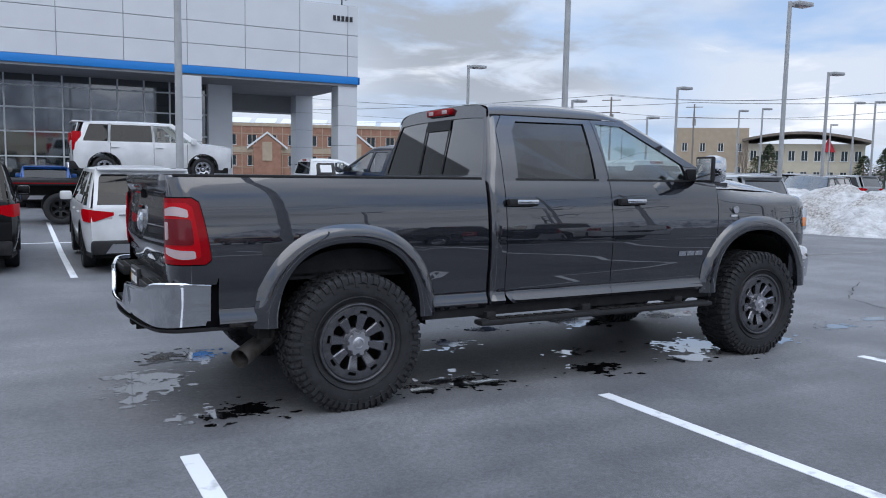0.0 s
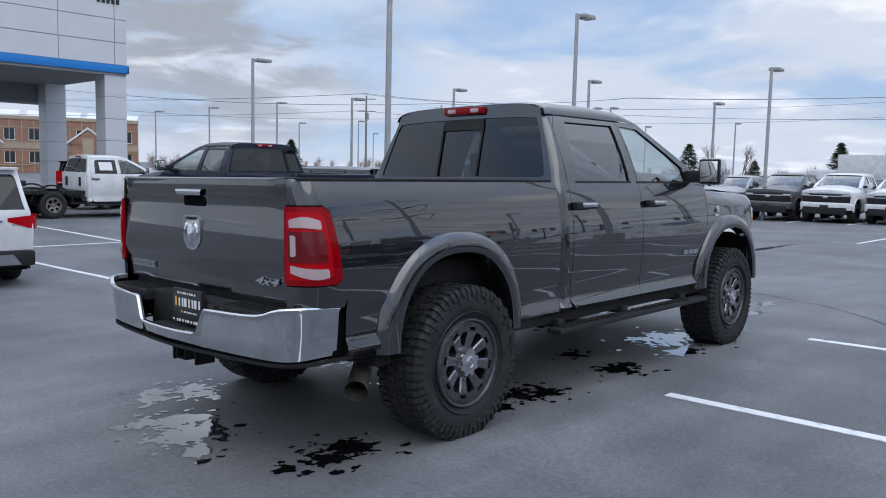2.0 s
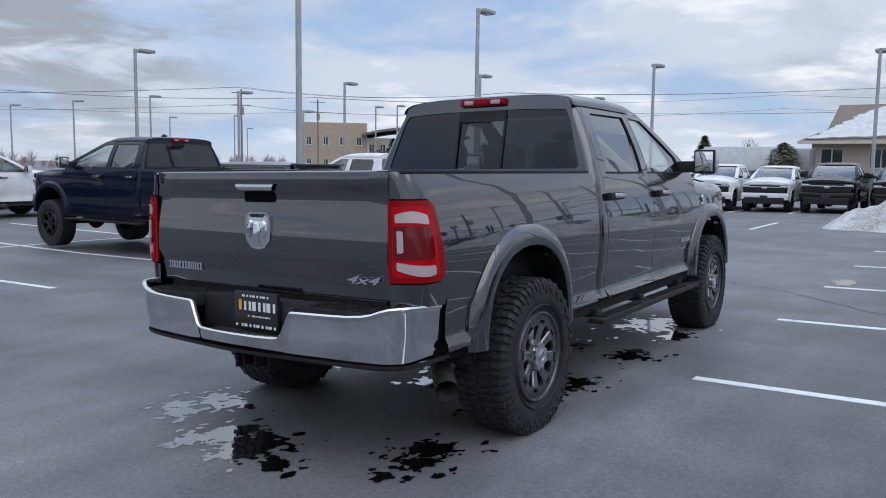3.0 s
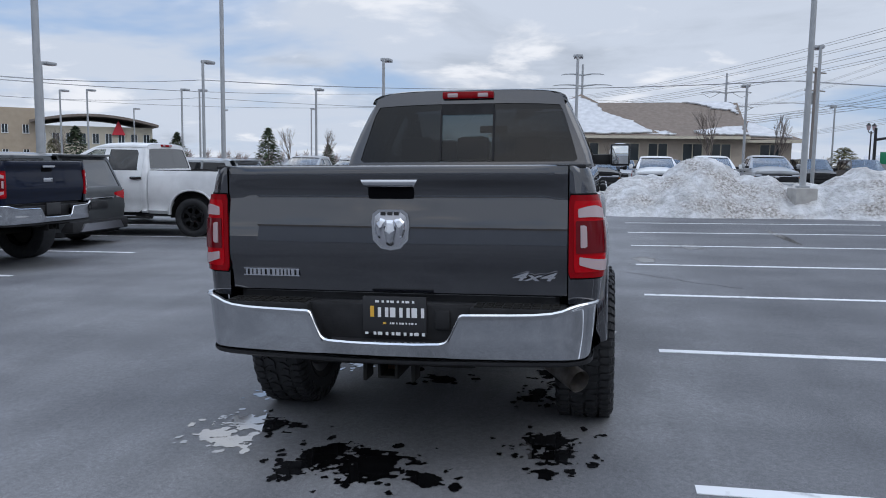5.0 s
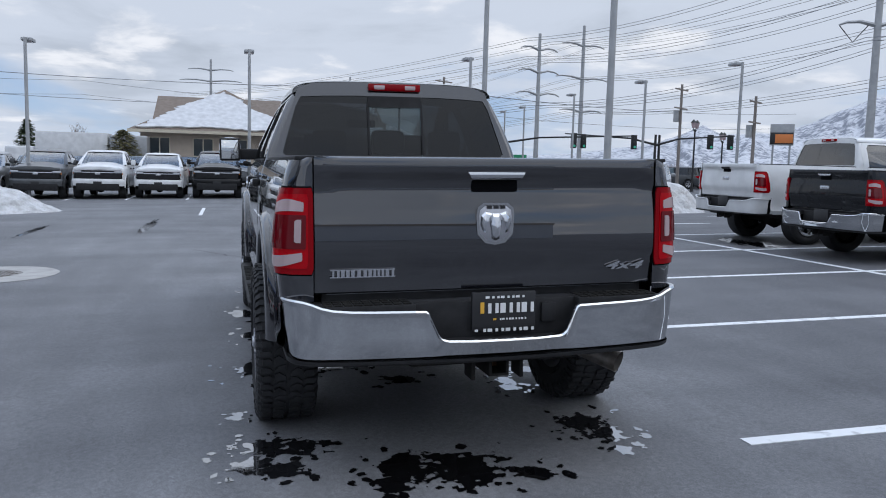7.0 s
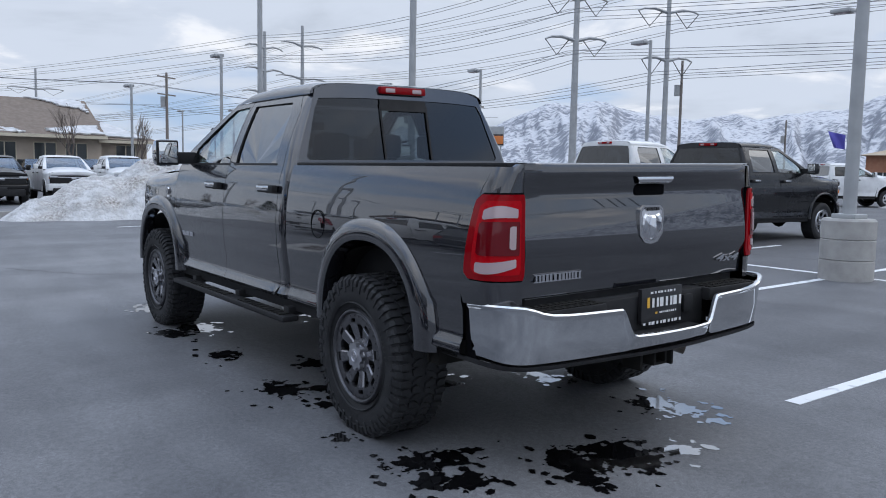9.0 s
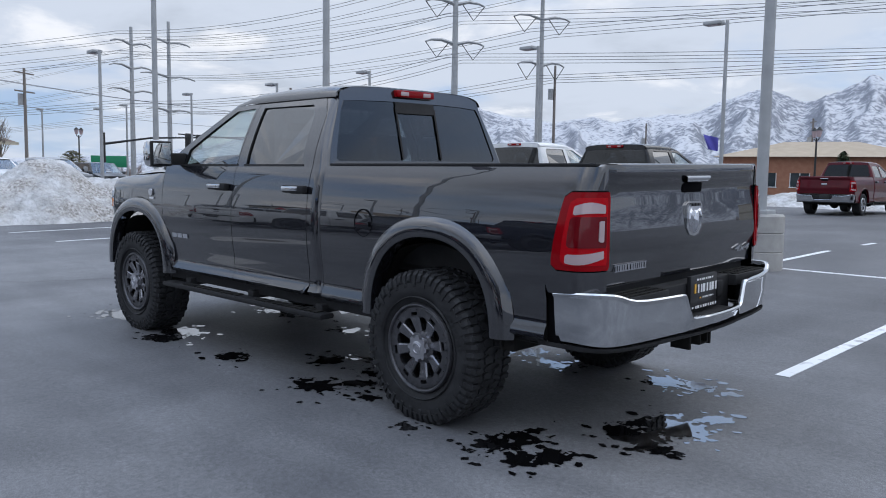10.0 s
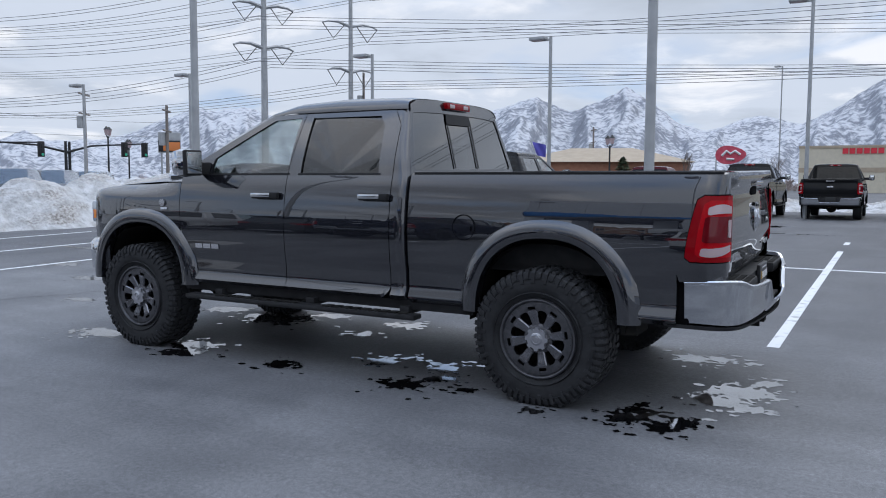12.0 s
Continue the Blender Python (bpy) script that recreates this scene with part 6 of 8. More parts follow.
suv("white", at(-0.12, 8.55, 90), "white compact suv with wide red tail lamps", 2.67, 0.95, 0.95, 0.90, 1.02, 1.68, 1.0, rim=M["rimblack"])
suv("blackpaint", at(-2.85, 9.1, 90), "glossy black suv with a full-width tail lamp", 3.0, 1.05, 0.95, 0.96, 1.10, 1.78, 1.1, rim=M["rimblack"])
pickup("navy", at(5.8, 8.45, 90), "dark blue lifted pickup truck with off-road wheels", lift=0.1, tyre=(0.48, 0.34, 0.26), rim=M["rimblack"], flare=True, wheelbase=4.0)
suv("darkgrey", at(8.75, 9.6, 90), "grey suv parked beside a blue pickup", 2.9, 1.05, 0.95, 0.95, 1.08, 1.78, 1.08)
pickup("white", at(11.5, 7.55, 90), "white pickup truck with black wheels", lift=-0.11, tyre=(0.42, 0.29, 0.26), rim=M["rimblack"], bumper=M["white"], steps=True, cap="paint")
suv("silver", at(14.5, 8.9, 90), "silver suv among the parked cars", 2.8, 1.0, 0.95, 0.93, 1.05, 1.70, 1.05)
service = pickup("white", at(6.15, 22.4, 0), "white chassis-cab work truck with a paper in the side window", lift=-0.1, tyre=(0.42, 0.28, 0.24), rim=M["steel"], bumper=M["black"], cap="paint")


def strip_bed(car):
    """A chassis cab: the bed is gone, black frame rails and a low deck show; a paper hangs in the side window."""
    for o in list(car.children_recursive):
        if o.name.split(".")[0] in ("bed_side", "rail_cap", "tail_lamp", "inner_lens", "clear_band", "dark_lens", "reverse_lamp", "bed_liner", "bed_floor", "tailgate", "handle_recess", "tailgate_handle", "emblem",
                                    "rear_bumper", "step_pad", "plate_recess", "bumper_valance", "number_plate", "wheel_lip") and o.matrix_parent_inverse is not None:
            if o.name.startswith("wheel_lip") and sum(v.co.x for v in o.data.vertices) / len(o.data.vertices) > 1.0:
                continue
            bpy.data.objects.remove(o)
    bm = B()
    box(bm, -1.6, 0.98, -0.95, 0.95, 0.74, 0.86, 0.02)
    part("deck", bm, M["black"], car, "low black steel deck")
    for s in (1, -1):
        bm = B()
        tube(bm, [(0.62 * math.cos(a), s * 0.85, 0.42 + 0.60 * math.sin(a)) for a in [math.pi * (0.05 + 0.9 * k / 14) for k in range(15)]], 0.03, 6)
        part("mud_guard", bm, M["black"], car)
        bm = B()
        box(bm, 0.965, 1.03, s * 0.52 - 0.07, s * 0.52 + 0.07, 0.98, 1.28, 0.02)
        part("cab_vent", bm, M["black"], car)
    bm = B()
    box(bm, 0.99, 1.04, -0.90, 0.90, 0.66, 1.42, 0.02)
    part("cab_back", bm, M["white"], car)
    bm = B()
    prism(bm, [Vector((x, -side_y(z) - 0.004, z - 0.1)) for x, z in ((1.46, 1.60), (1.88, 1.60), (1.88, 1.86), (1.46, 1.86))], (0, -0.004, 0))
    part("window_paper", bm, M["lettering"], car, "white paper taped in the side window")


strip_bed(service)
suv("blackpaint", at(9.2, 26.2, 20), "black off-roader under the showroom canopy", 2.6, 0.7, 0.7, 0.92, 1.12, 1.80, 1.12, boxy=1.0)
# row that faces the camera
row = [(12.65, "silver"), (10.4, "silver"), (8.2, "darkgrey"), (6.05, "white"), (3.9, "white"), (1.7, "blackpaint"), (-0.6, "blackpaint"), (-2.95, "white"), (-5.2, "white"), (-7.4, "silver")]
masters = {}
for y, col in row:
    m = at(32.3, y, 180) @ Matrix.Scale(0.95, 4)
    if col in masters:
        copy_thing(masters[col], m)
    else:
        masters[col] = pickup(col, m, {"silver": "silver", "darkgrey": "grey", "white": "white", "blackpaint": "black"}[col] + " pickup truck in the front row, facing outwards", group="front row", lift=-0.11, tyre=(0.42, 0.29, 0.26), rim=M["rimblack"],
                              bumper=M["chrome"] if col != "blackpaint" else M["black"], steps=False, cap="paint")
# cars further back
far_cols = ["silver", "white", "darkgrey", "blue", "white", "blackpaint", "silver", "red"]
far_suv = {}
spots = [(46.5, 14.5 - 2.7 * k, 180) for k in range(12)] + [(30.5 + 2.9 * k, 24 - 0.4 * k, 90) for k in range(4)] + [(25.5, 14.6, 200), (25.0, 17.6, 200)] + [(16.5 + 2.9 * k, 24.5, 90) for k in range(4)] + [(33 + 3 * k, 33, 90) for k in range(6)]
spots += [(30.0, -14.4, 150), (31.6, -17.3, 150), (33.4, -20.4, 150)]
spots += [(62 + 3.2 * k, -31 - 2.4 * k, 25) for k in range(7)] + [(50 + 3.0 * k, -33.5 - 2 * k, 25) for k in range(5)]
for i, (x, y, a) in enumerate(spots):
    col = far_cols[(i * 5 + i // 3) % 8]
    m = at(x, y, a)
    if col in far_suv:
        copy_thing(far_suv[col], m)
    else:
        far_suv[col] = suv(col, m, {"darkgrey": "dark grey", "blackpaint": "black"}.get(col, col) + " suv in the far parking rows", 2.8, 0.98, 0.95, 0.93, 1.05, 1.72, 1.05, group="far rows", low=True)
# the other side
pickup("greypaint", at(6.0, -9.05, -90), "dark grey pickup truck with bright alloy wheels", lift=-0.12, tyre=(0.405, 0.28, 0.25), rim=M["alloy"], steps=False, cap="paint")
pickup("white", at(8.85, -9.2, -90), "white pickup truck with bright wheels", lift=-0.03, tyre=(0.42, 0.29, 0.25), rim=M["alloy"], bumper=M["white"], cap="paint")
pickup("maroon", at(7.2, -26.8, -90), "maroon pickup truck parked by the snow", lift=-0.12, rim=M["alloy"], cap="paint")
pickup("blackpaint", at(3.0, -25.4, -90), "black pickup truck seen from behind", lift=-0.06, tyre=(0.43, 0.3, 0.25), rim=M["rimblack"], bumper=M["black"], cap="paint")
pickup("blackpaint", at(0.1, -26.2, -90), "black pickup truck with a chrome rear bumper", lift=-0.08, rim=M["alloy"], cap="paint")
pickup("blackpaint", at(-2.8, -26.2, -90), "black pickup truck at the end of the row", lift=-0.08, rim=M["alloy"], cap="paint")
pickup("white", at(16.9, -32.0, -125), "white pickup truck in the far lot", lift=-0.1, rim=M["alloy"], cap="paint")


# ---- flatbed with a car on it ----
def flatbed():
    t = tagged(thing("flatbed_trailer", at(-2.2, 19.75, 0)), "black flatbed trailer that carries a white car", "trailer")
    bm = B()
    box(bm, 0, 6.6, -1.15, 1.15, 1.08, 1.24, 0.03)
    part("deck", bm, M["black"], t)
    bm = B()
    for s in (1, -1):
        box(bm, 0.2, 6.4, s * 0.5 - 0.08, s * 0.5 + 0.08, 0.80, 1.08, 0.02)
    part("chassis", bm, M["matt"], t)
    bm = B()
    box(bm, 0.1, 6.5, -1.17, -1.15, 1.13, 1.155)
    part("side_reflector", bm, M["redlens"], t)
    for x in (1.3, 2.2, 5.6):
        for s in (1, -1):
            wheel(t, x, s * 1.0, 0.44, 0.44, 0.26, 0.27, M["rimblack"], M["rimblack"])
    bm = B()
    tube(bm, [(6.3, -0.5, 0), (6.3, -0.5, 0.85)], 0.06, 8)
    part("stand_leg", bm, M["matt"], t)


flatbed()
suv("white", pose(0.27, 19.75, G(20) + 1.22) @ Matrix.Scale(1.06, 4), "white boxy hatchback on a flatbed", 2.57, 0.75, 0.82, 0.90, 1.02, 1.62, 1.02, boxy=0.8, wide_lamps=False, tyre=(0.33, 0.21, 0.22), category="car", name="hatchback")
suv("blue", pose(-1.01, 27.6, G(20), 0, 0, 88), "bright blue sports car by the showroom glass", 2.8, 0.9, 0.9, 0.92, 1.06, 1.56, 1.12, category="car", name="sports_car")


# ---- lamps and poles ----
for x, y, z in ((15.2, 24.4, 5.75), (22.9, 27.3, 4.9), (25.9, 23.1, 5.4), (31.3, 31.1, 4.6), (18.25, 10.75, 6.45), (28.1, 16.7, 5.65), (28.5, 8.54, 5.7),
                (37.3, 14.9, 5.25), (29.6, 0.43, 5.9), (38.4, -7.7, 5.45), (28.9, -8.84, 6.05), (30.8, -18.3, 5.75), (26.2, -20.4, 6.2), (16.3, -20.6, 6.36), (9.3, -21.9, 6.65),
                (31, 64, 6), (30.9, 54.7, 6), (30.9, 45.3, 6), (48.4, 66.4, 6), (69.4, 78.2, 6), (49, 57.4, 6), (45.5, 34.9, 6), (65.6, 44.2, 6), (45.8, 26.5, 6), (67.1, 35.7, 6), (65.2, 25.9, 6),
                (62.3, -17.9, 6), (58, -20.6, 6), (52.7, -20.3, 6), (41.4, -19.3, 6), (45.4, 27.6, 6), (45.7, 37.2, 6), (9.35, -87.2, 14.0), (0.93, -25.65, 7.9)):
    lamp_post(x, y, z)
for x, y in ((1.11, 11.68), (10.6, 11.2), (18.67, -6.23), (11.4, -6.78), (1.57, -7.2)):
    lamp_post(x, y, 9.5, 0.085, True, True)


# ---- snow ----
def snow_bank(name, pts, label, seed):
    """A ploughed heap: ridge points (x, y, width, height)."""
    bm = B()
    x0 = min(p[0] - p[2] for p in pts)
    x1 = max(p[0] + p[2] for p in pts)
    y0 = min(p[1] - p[2] for p in pts)
    y1 = max(p[1] + p[2] for p in pts)
    st = 0.105
    nx, ny = int((x1 - x0) / st), int((y1 - y0) / st)
    hs = {}

    def height(x, y):
        h = 0
        for px, py, w, hh in pts:
            d = math.hypot(x - px, y - py) / w
            if d < 1:
                h = max(h, hh * (1 - d * d) ** 1.25 * 1.06) + 0.10 * hh * (1 - d * d) ** 2
        if h <= 0:
            return -0.1
        n1 = noise.noise((x * 0.7, y * 0.7, seed)) * 0.16 + noise.noise((x * 2.1, y * 2.1, seed)) * 0.10
        # clods pushed up by the plough
        clod = 0.0
        amp, fr = 0.13, 2.6
        for o in range(3):
            clod += amp * (0.35 - abs(noise.noise((x * fr, y * fr, seed + o))))
            amp *= 0.55
            fr *= 2.1
        return max(-0.1, 0.90 * h * (1 + n1) + n1 * 0.2 + clod * min(1.0, h * 2.5) - 0.05)

    rows = []
    for i in range(nx + 1):
        rows.append([Vector((x0 + i * st + 0.05 * noise.noise((i, j, 3)), y0 + j * st + 0.05 * noise.noise((i, j, 9)), G(y0 + j * st) + height(x0 + i * st, y0 + j * st))) for j in range(ny + 1)])
    vs = grid(bm, rows)
    dead = [f for f in bm.faces if max(v.co.z - G(v.co.y) for v in f.verts) < -0.08]
    bmesh.ops.delete(bm, geom=dead, context="FACES")
    ob = part(name, bm, M["snow"], None, label, True, 180)
    tagged(ob, kind="thing", category="snow bank")


snow_bank("snow_bank", [(20.6, 12.5, 2.6, 1.2), (20.8, 10.6, 2.4, 1.3), (20.7, 9.0, 2.2, 1.2), (20.6, 7.8, 1.7, 0.75), (20.5, 6.9, 1.1, 0.3)], "heap of dirty ploughed snow beside parked cars", 2.0)
snow_bank("snow_bank", [(19.9, -0.6, 1.2, 0.5), (19.9, -2.0, 1.8, 1.15), (19.9, -3.6, 2.2, 1.5), (19.7, -5.0, 2.0, 1.1), (19.6, -6.4, 1.9, 0.75), (19.4, -8.2, 2.2, 1.25), (19.2, -9.9, 2.2, 1.25), (18.8, -11.4, 2.0, 1.25), (18.4, -12.4, 1.3, 0.9)], "long ploughed snow bank with dirty edges", 5.0)
snow_bank("snow_bank", [(8.5, -35.0, 3.0, 0.5), (12, -36, 3, 0.6), (3, -36, 3.0, 0.5), (-2, -36, 3.0, 0.5)], "low snow along the far kerb", 8.0)


def kerb(x0, y0, x1, y1, name="kerb"):
    bm = B()
    d = Vector((x1 - x0, y1 - y0, 0))
    n = Vector((-d.y, d.x, 0)).normalized() * 0.09
    for i in range(6):
        a, b = Vector((x0, y0, 0)) + d * i / 6, Vector((x0, y0, 0)) + d * (i + 1) / 6
        prism(bm, [Vector((p.x, p.y, G(p.y) - 0.05)) for p in (a - n, b - n, b + n, a + n)], (0, 0, 0.19))
    ob = part(name, bm, M["concrete"], None, "grey concrete kerb at the edge of the lot", False)
    tagged(ob, kind="structure", category="kerb")


kerb(21.6, 0.6, 21.4, -13.2)


# ---- dealership ----
def dealership():
    t = tagged(thing("showroom"), "modern car showroom with pale metal panels and a blue band", "building")
    y = 27.7
    gz = G(20)
    # panels, each proud of the joint plane
    bm = B()
    box(bm, -5.2, 11.46, y + 0.03, y + 9.0, 5.37, 8.42)
    part("parapet_core", bm, M["panelgap"], t)
    xs = [-5.2, -2.86, -0.52, 1.82, 4.19, 6.5, 8.82, 10.98, 11.48]
    zs = [5.375, 6.25, 7.15, 8.42]
    for i in range(len(xs) - 1):
        for j in range(3):
            bm = B()
            box(bm, xs[i] + 0.015, xs[i + 1] - 0.015, y, y + 0.05, zs[j] + 0.015, zs[j + 1] - 0.015, 0.006)
            part("panel", bm, M["panel"], t, "", False)
    for j in range(3):
        for k in range(3):
            bm = B()
            box(bm, 11.43, 11.48, y + 0.06 + 3 * k, y + 3.03 + 3 * k, zs[j] + 0.015, zs[j + 1] - 0.015, 0.006)
            part("panel", bm, M["panel"], t, "", False)
    bm = B()
    box(bm, -5.2, 11.52, y - 0.05, y + 0.02, 5.06, 5.37, 0.01)
    part("blue_band", bm, M["band"], t)
    bm = B()
    box(bm, 11.46, 11.54, y - 0.05, y + 9.0, 5.06, 5.37, 0.01)
    part("blue_band", bm, M["band"], t)
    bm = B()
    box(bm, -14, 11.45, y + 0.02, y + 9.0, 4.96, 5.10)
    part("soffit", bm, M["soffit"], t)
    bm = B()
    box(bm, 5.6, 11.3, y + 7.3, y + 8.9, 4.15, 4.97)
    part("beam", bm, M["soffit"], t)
    for cx, cy in ((11.02, 28.2), (11.02, 34.3), (4.28, 28.1)):
        col = None
        z = gz
        for k in range(6):
            bm = B()
            box(bm, cx - 0.44, cx + 0.44, cy - 0.44, cy + 0.44, z + 0.01, z + 0.86, 0.01)
            part("column_panel", bm, M["panel"], t, "", False)
            z += 0.87
        bm = B()
        box(bm, cx - 0.42, cx + 0.42, cy - 0.42, cy + 0.42, gz, 4.97)
        part("column", bm, M["panelgap"], t)
    # glazed front
    gy = 31.0
    bm = B()
    box(bm, -14, 5.6, gy + 0.08, gy + 0.12, gz, 4.96)
    part("glazing", bm, M["shopglass"], t, "dark reflecting showroom glass")
    # added out of view: dark glass that tones down the tailgate's reflection
    bm = B()
    box(bm, -14, -5.2, y + 0.1, y + 9.0, 4.96, 8.3)
    part("unseen_dark_glazing", bm, M["shopglass"], t)
    for x in [-14 + 1.06 * k for k in range(19)]:
        bm = B()
        box(bm, x - 0.03, x + 0.03, gy, gy + 0.1, gz, 4.96)
        part("mullion", bm, M["mullion"], t)
    for z in (0.6, 1.65, 2.65, 3.62, 4.5):
        bm = B()
        box(bm, -14, 5.6, gy + 0.01, gy + 0.09, z - 0.03, z + 0.03)
        part("transom", bm, M["mullion"], t)
    bm = B()
    box(bm, 5.6, 6.65, gy - 0.3, gy + 6.0, gz, 4.96)
    part("side_wall", bm, M["panel"], t)
    bm = B()
    for k in range(5):
        box(bm, 10.30 + 0.19 * k, 10.43 + 0.19 * k, y - 0.03, y + 0.01, 7.72, 7.94)
    part("sign_bars", bm, M["plate"], t)
    bm = B()
    tube(bm, [(11.0, 28.5, 8.4), (11.0, 28.5, 9.0)], 0.03, 6)
    tube(bm, [(10.85, 28.3, 9.0), (11.25, 28.1, 9.1)], 0.05, 6)
    tube(bm, [(11.1, 28.4, 8.8), (11.4, 28.3, 8.9)], 0.05, 6)
    part("roof_camera", bm, M["black"], t)


dealership()


def long_building(name, m, w, d, h, wall, label, rows=1, cols=8, win=(1.2, 1.5), sill=0.9, floor=3.2, band=None, flat=True, gables=0):
    t = tagged(thing(name, m), label, "building")
    bm = B()
    box(bm, 0, w, 0, d, -0.5, h)
    part("wall", bm, M[wall], t)
    for r in range(rows):
        for c in range(cols):
            x = w * (c + 0.5) / cols
            z = sill + r * floor
            wd = thing("window")
            wd.parent = t
            wd.location = (x, 0, z)
            bm = B()
            box(bm, -win[0] / 2, win[0] / 2, -0.03, 0.02, 0, win[1])
            part("pane", bm, M["darkpane"], wd)
            bm = B()
            for a in (-win[0] / 2, -0.03, win[0] / 2 - 0.06):
                box(bm, a, a + 0.06, -0.06, 0.0, 0, win[1])
            box(bm, -win[0] / 2 - 0.05, win[0] / 2 + 0.05, -0.08, 0.0, -0.08, 0.0)
            part("window_frame", bm, M["mullion"], wd)
    if band:
        bm = B()
        box(bm, -0.05, w + 0.05, -0.06, 0.0, h * 0.45, h * 0.55)
        box(bm, -0.1, w + 0.1, -0.1, d + 0.1, h - 0.35, h + 0.1)
        part("cornice", bm, M[band], t)
    for g in range(gables):
        gx = w * (g + 0.5) / gables
        bm = B()
        prism(bm, [(gx - 2.4, -0.4, h * 0.55), (gx + 2.4, -0.4, h * 0.55), (gx, -0.4, h * 0.80)], (0, 0.5, 0))
        part("gable", bm, M[wall], t)
        bm = B()
        for q in (1, -1):
            prism(bm, [(gx + q * 2.9, -0.5, h * 0.52), (gx + q * 2.9, -0.5, h * 0.56), (gx, -0.5, h * 0.86), (gx, -0.5, h * 0.82)], (0, 0.3, 0))
        part("rake_board", bm, M["mullion"], t)
        bm = B()
        box(bm, gx - 0.7, gx + 0.7, -0.44, -0.40, h * 0.30, h * 0.66)
        part("gable_panel", bm, M["stucco"], t)
        bm = B()
        box(bm, gx - 2.0, gx + 2.0, -0.35, 0, 0, h * 0.56)
        part("bay", bm, M[wall], t)
    return t


# brick building behind the showroom, its front turned to the lot
brick_hall = long_building("brick_building", pose(24, 112, -0.5, 0, 0, -16), 26, 16, 7.6, "brickpanel", "red-brown brick building with pale gables", 2, 9, (1.3, 1.4), 1.6, 3.0, "stucco", gables=2)
for k in range(19):
    bm = B()
    box(bm, 26 * k / 18 - 0.05, 26 * k / 18 + 0.05, -0.07, 0.0, 0.0, 7.2)
    part("pilaster", bm, M["stucco"], brick_hall)
for z in (1.3, 3.2, 4.3, 6.2):
    bm = B()
    box(bm, 0, 26, -0.06, 0.0, z - 0.05, z + 0.05)
    part("string_course", bm, M["stucco"], brick_hall)
for k in range(7):
    bm = B()
    prism(bm, [(1.0 + 3.7 * k, 1.0, 7.75), (3.9 + 3.7 * k, 1.0, 7.75), (4.3 + 3.7 * k, 2.6, 8.5), (1.4 + 3.7 * k, 2.6, 8.5)], (0, 0.02, 0.08))
    part("roof_panel", bm, M["mullion"], brick_hall)
long_building("office_building", pose(75, 74, -0.5, 0, 0, -46), 9, 12, 7.6, "stucco", "tan flat-roofed office block", 2, 4, (0.7, 1.0), 1.6, 3.0)


def arched_office():
    t = long_building("office_building", pose(81.2, 67.6, -0.5, 0, 0, -52), 13.5, 14, 5.6, "paleclad", "pale office building with a dark arched roof", 2, 9, (0.8, 1.2), 0.9, 2.6)
    bm = B()
    n = 16
    top = [(-0.6 + 14.7 * i / n, -1.6, 5.6 + 1.5 * math.sin(math.pi * (0.12 + 0.80 * i / n))) for i in range(n + 1)]
    rows = [[Vector(p) for p in top], [Vector((p[0], 15, p[2])) for p in top], [Vector((p[0], 15, p[2] - 0.3)) for p in top], [Vector((p[0], -1.6, p[2] - 0.3)) for p in top], [Vector(p) for p in top]]
    grid(bm, rows)
    part("roof", bm, M["shingle"], t)
    bm = B()
    prism(bm, [(8.6, -0.2, 4.6), (10.2, -0.2, 4.6), (9.4, -0.2, 6.4)], (0, -0.2, 0))
    part("red_sign", bm, M["signred"], t)


arched_office()
# the second showroom across the lot, seen only as a reflection
long_building("showroom_annex", pose(-60, 24, -0.2, 0, 0, -90), 46, 12, 4.6, "panel", "plain pale showroom wing with a tan cornice", 1, 14, (2.6, 2.8), 0.3, 3.2, "stucco")


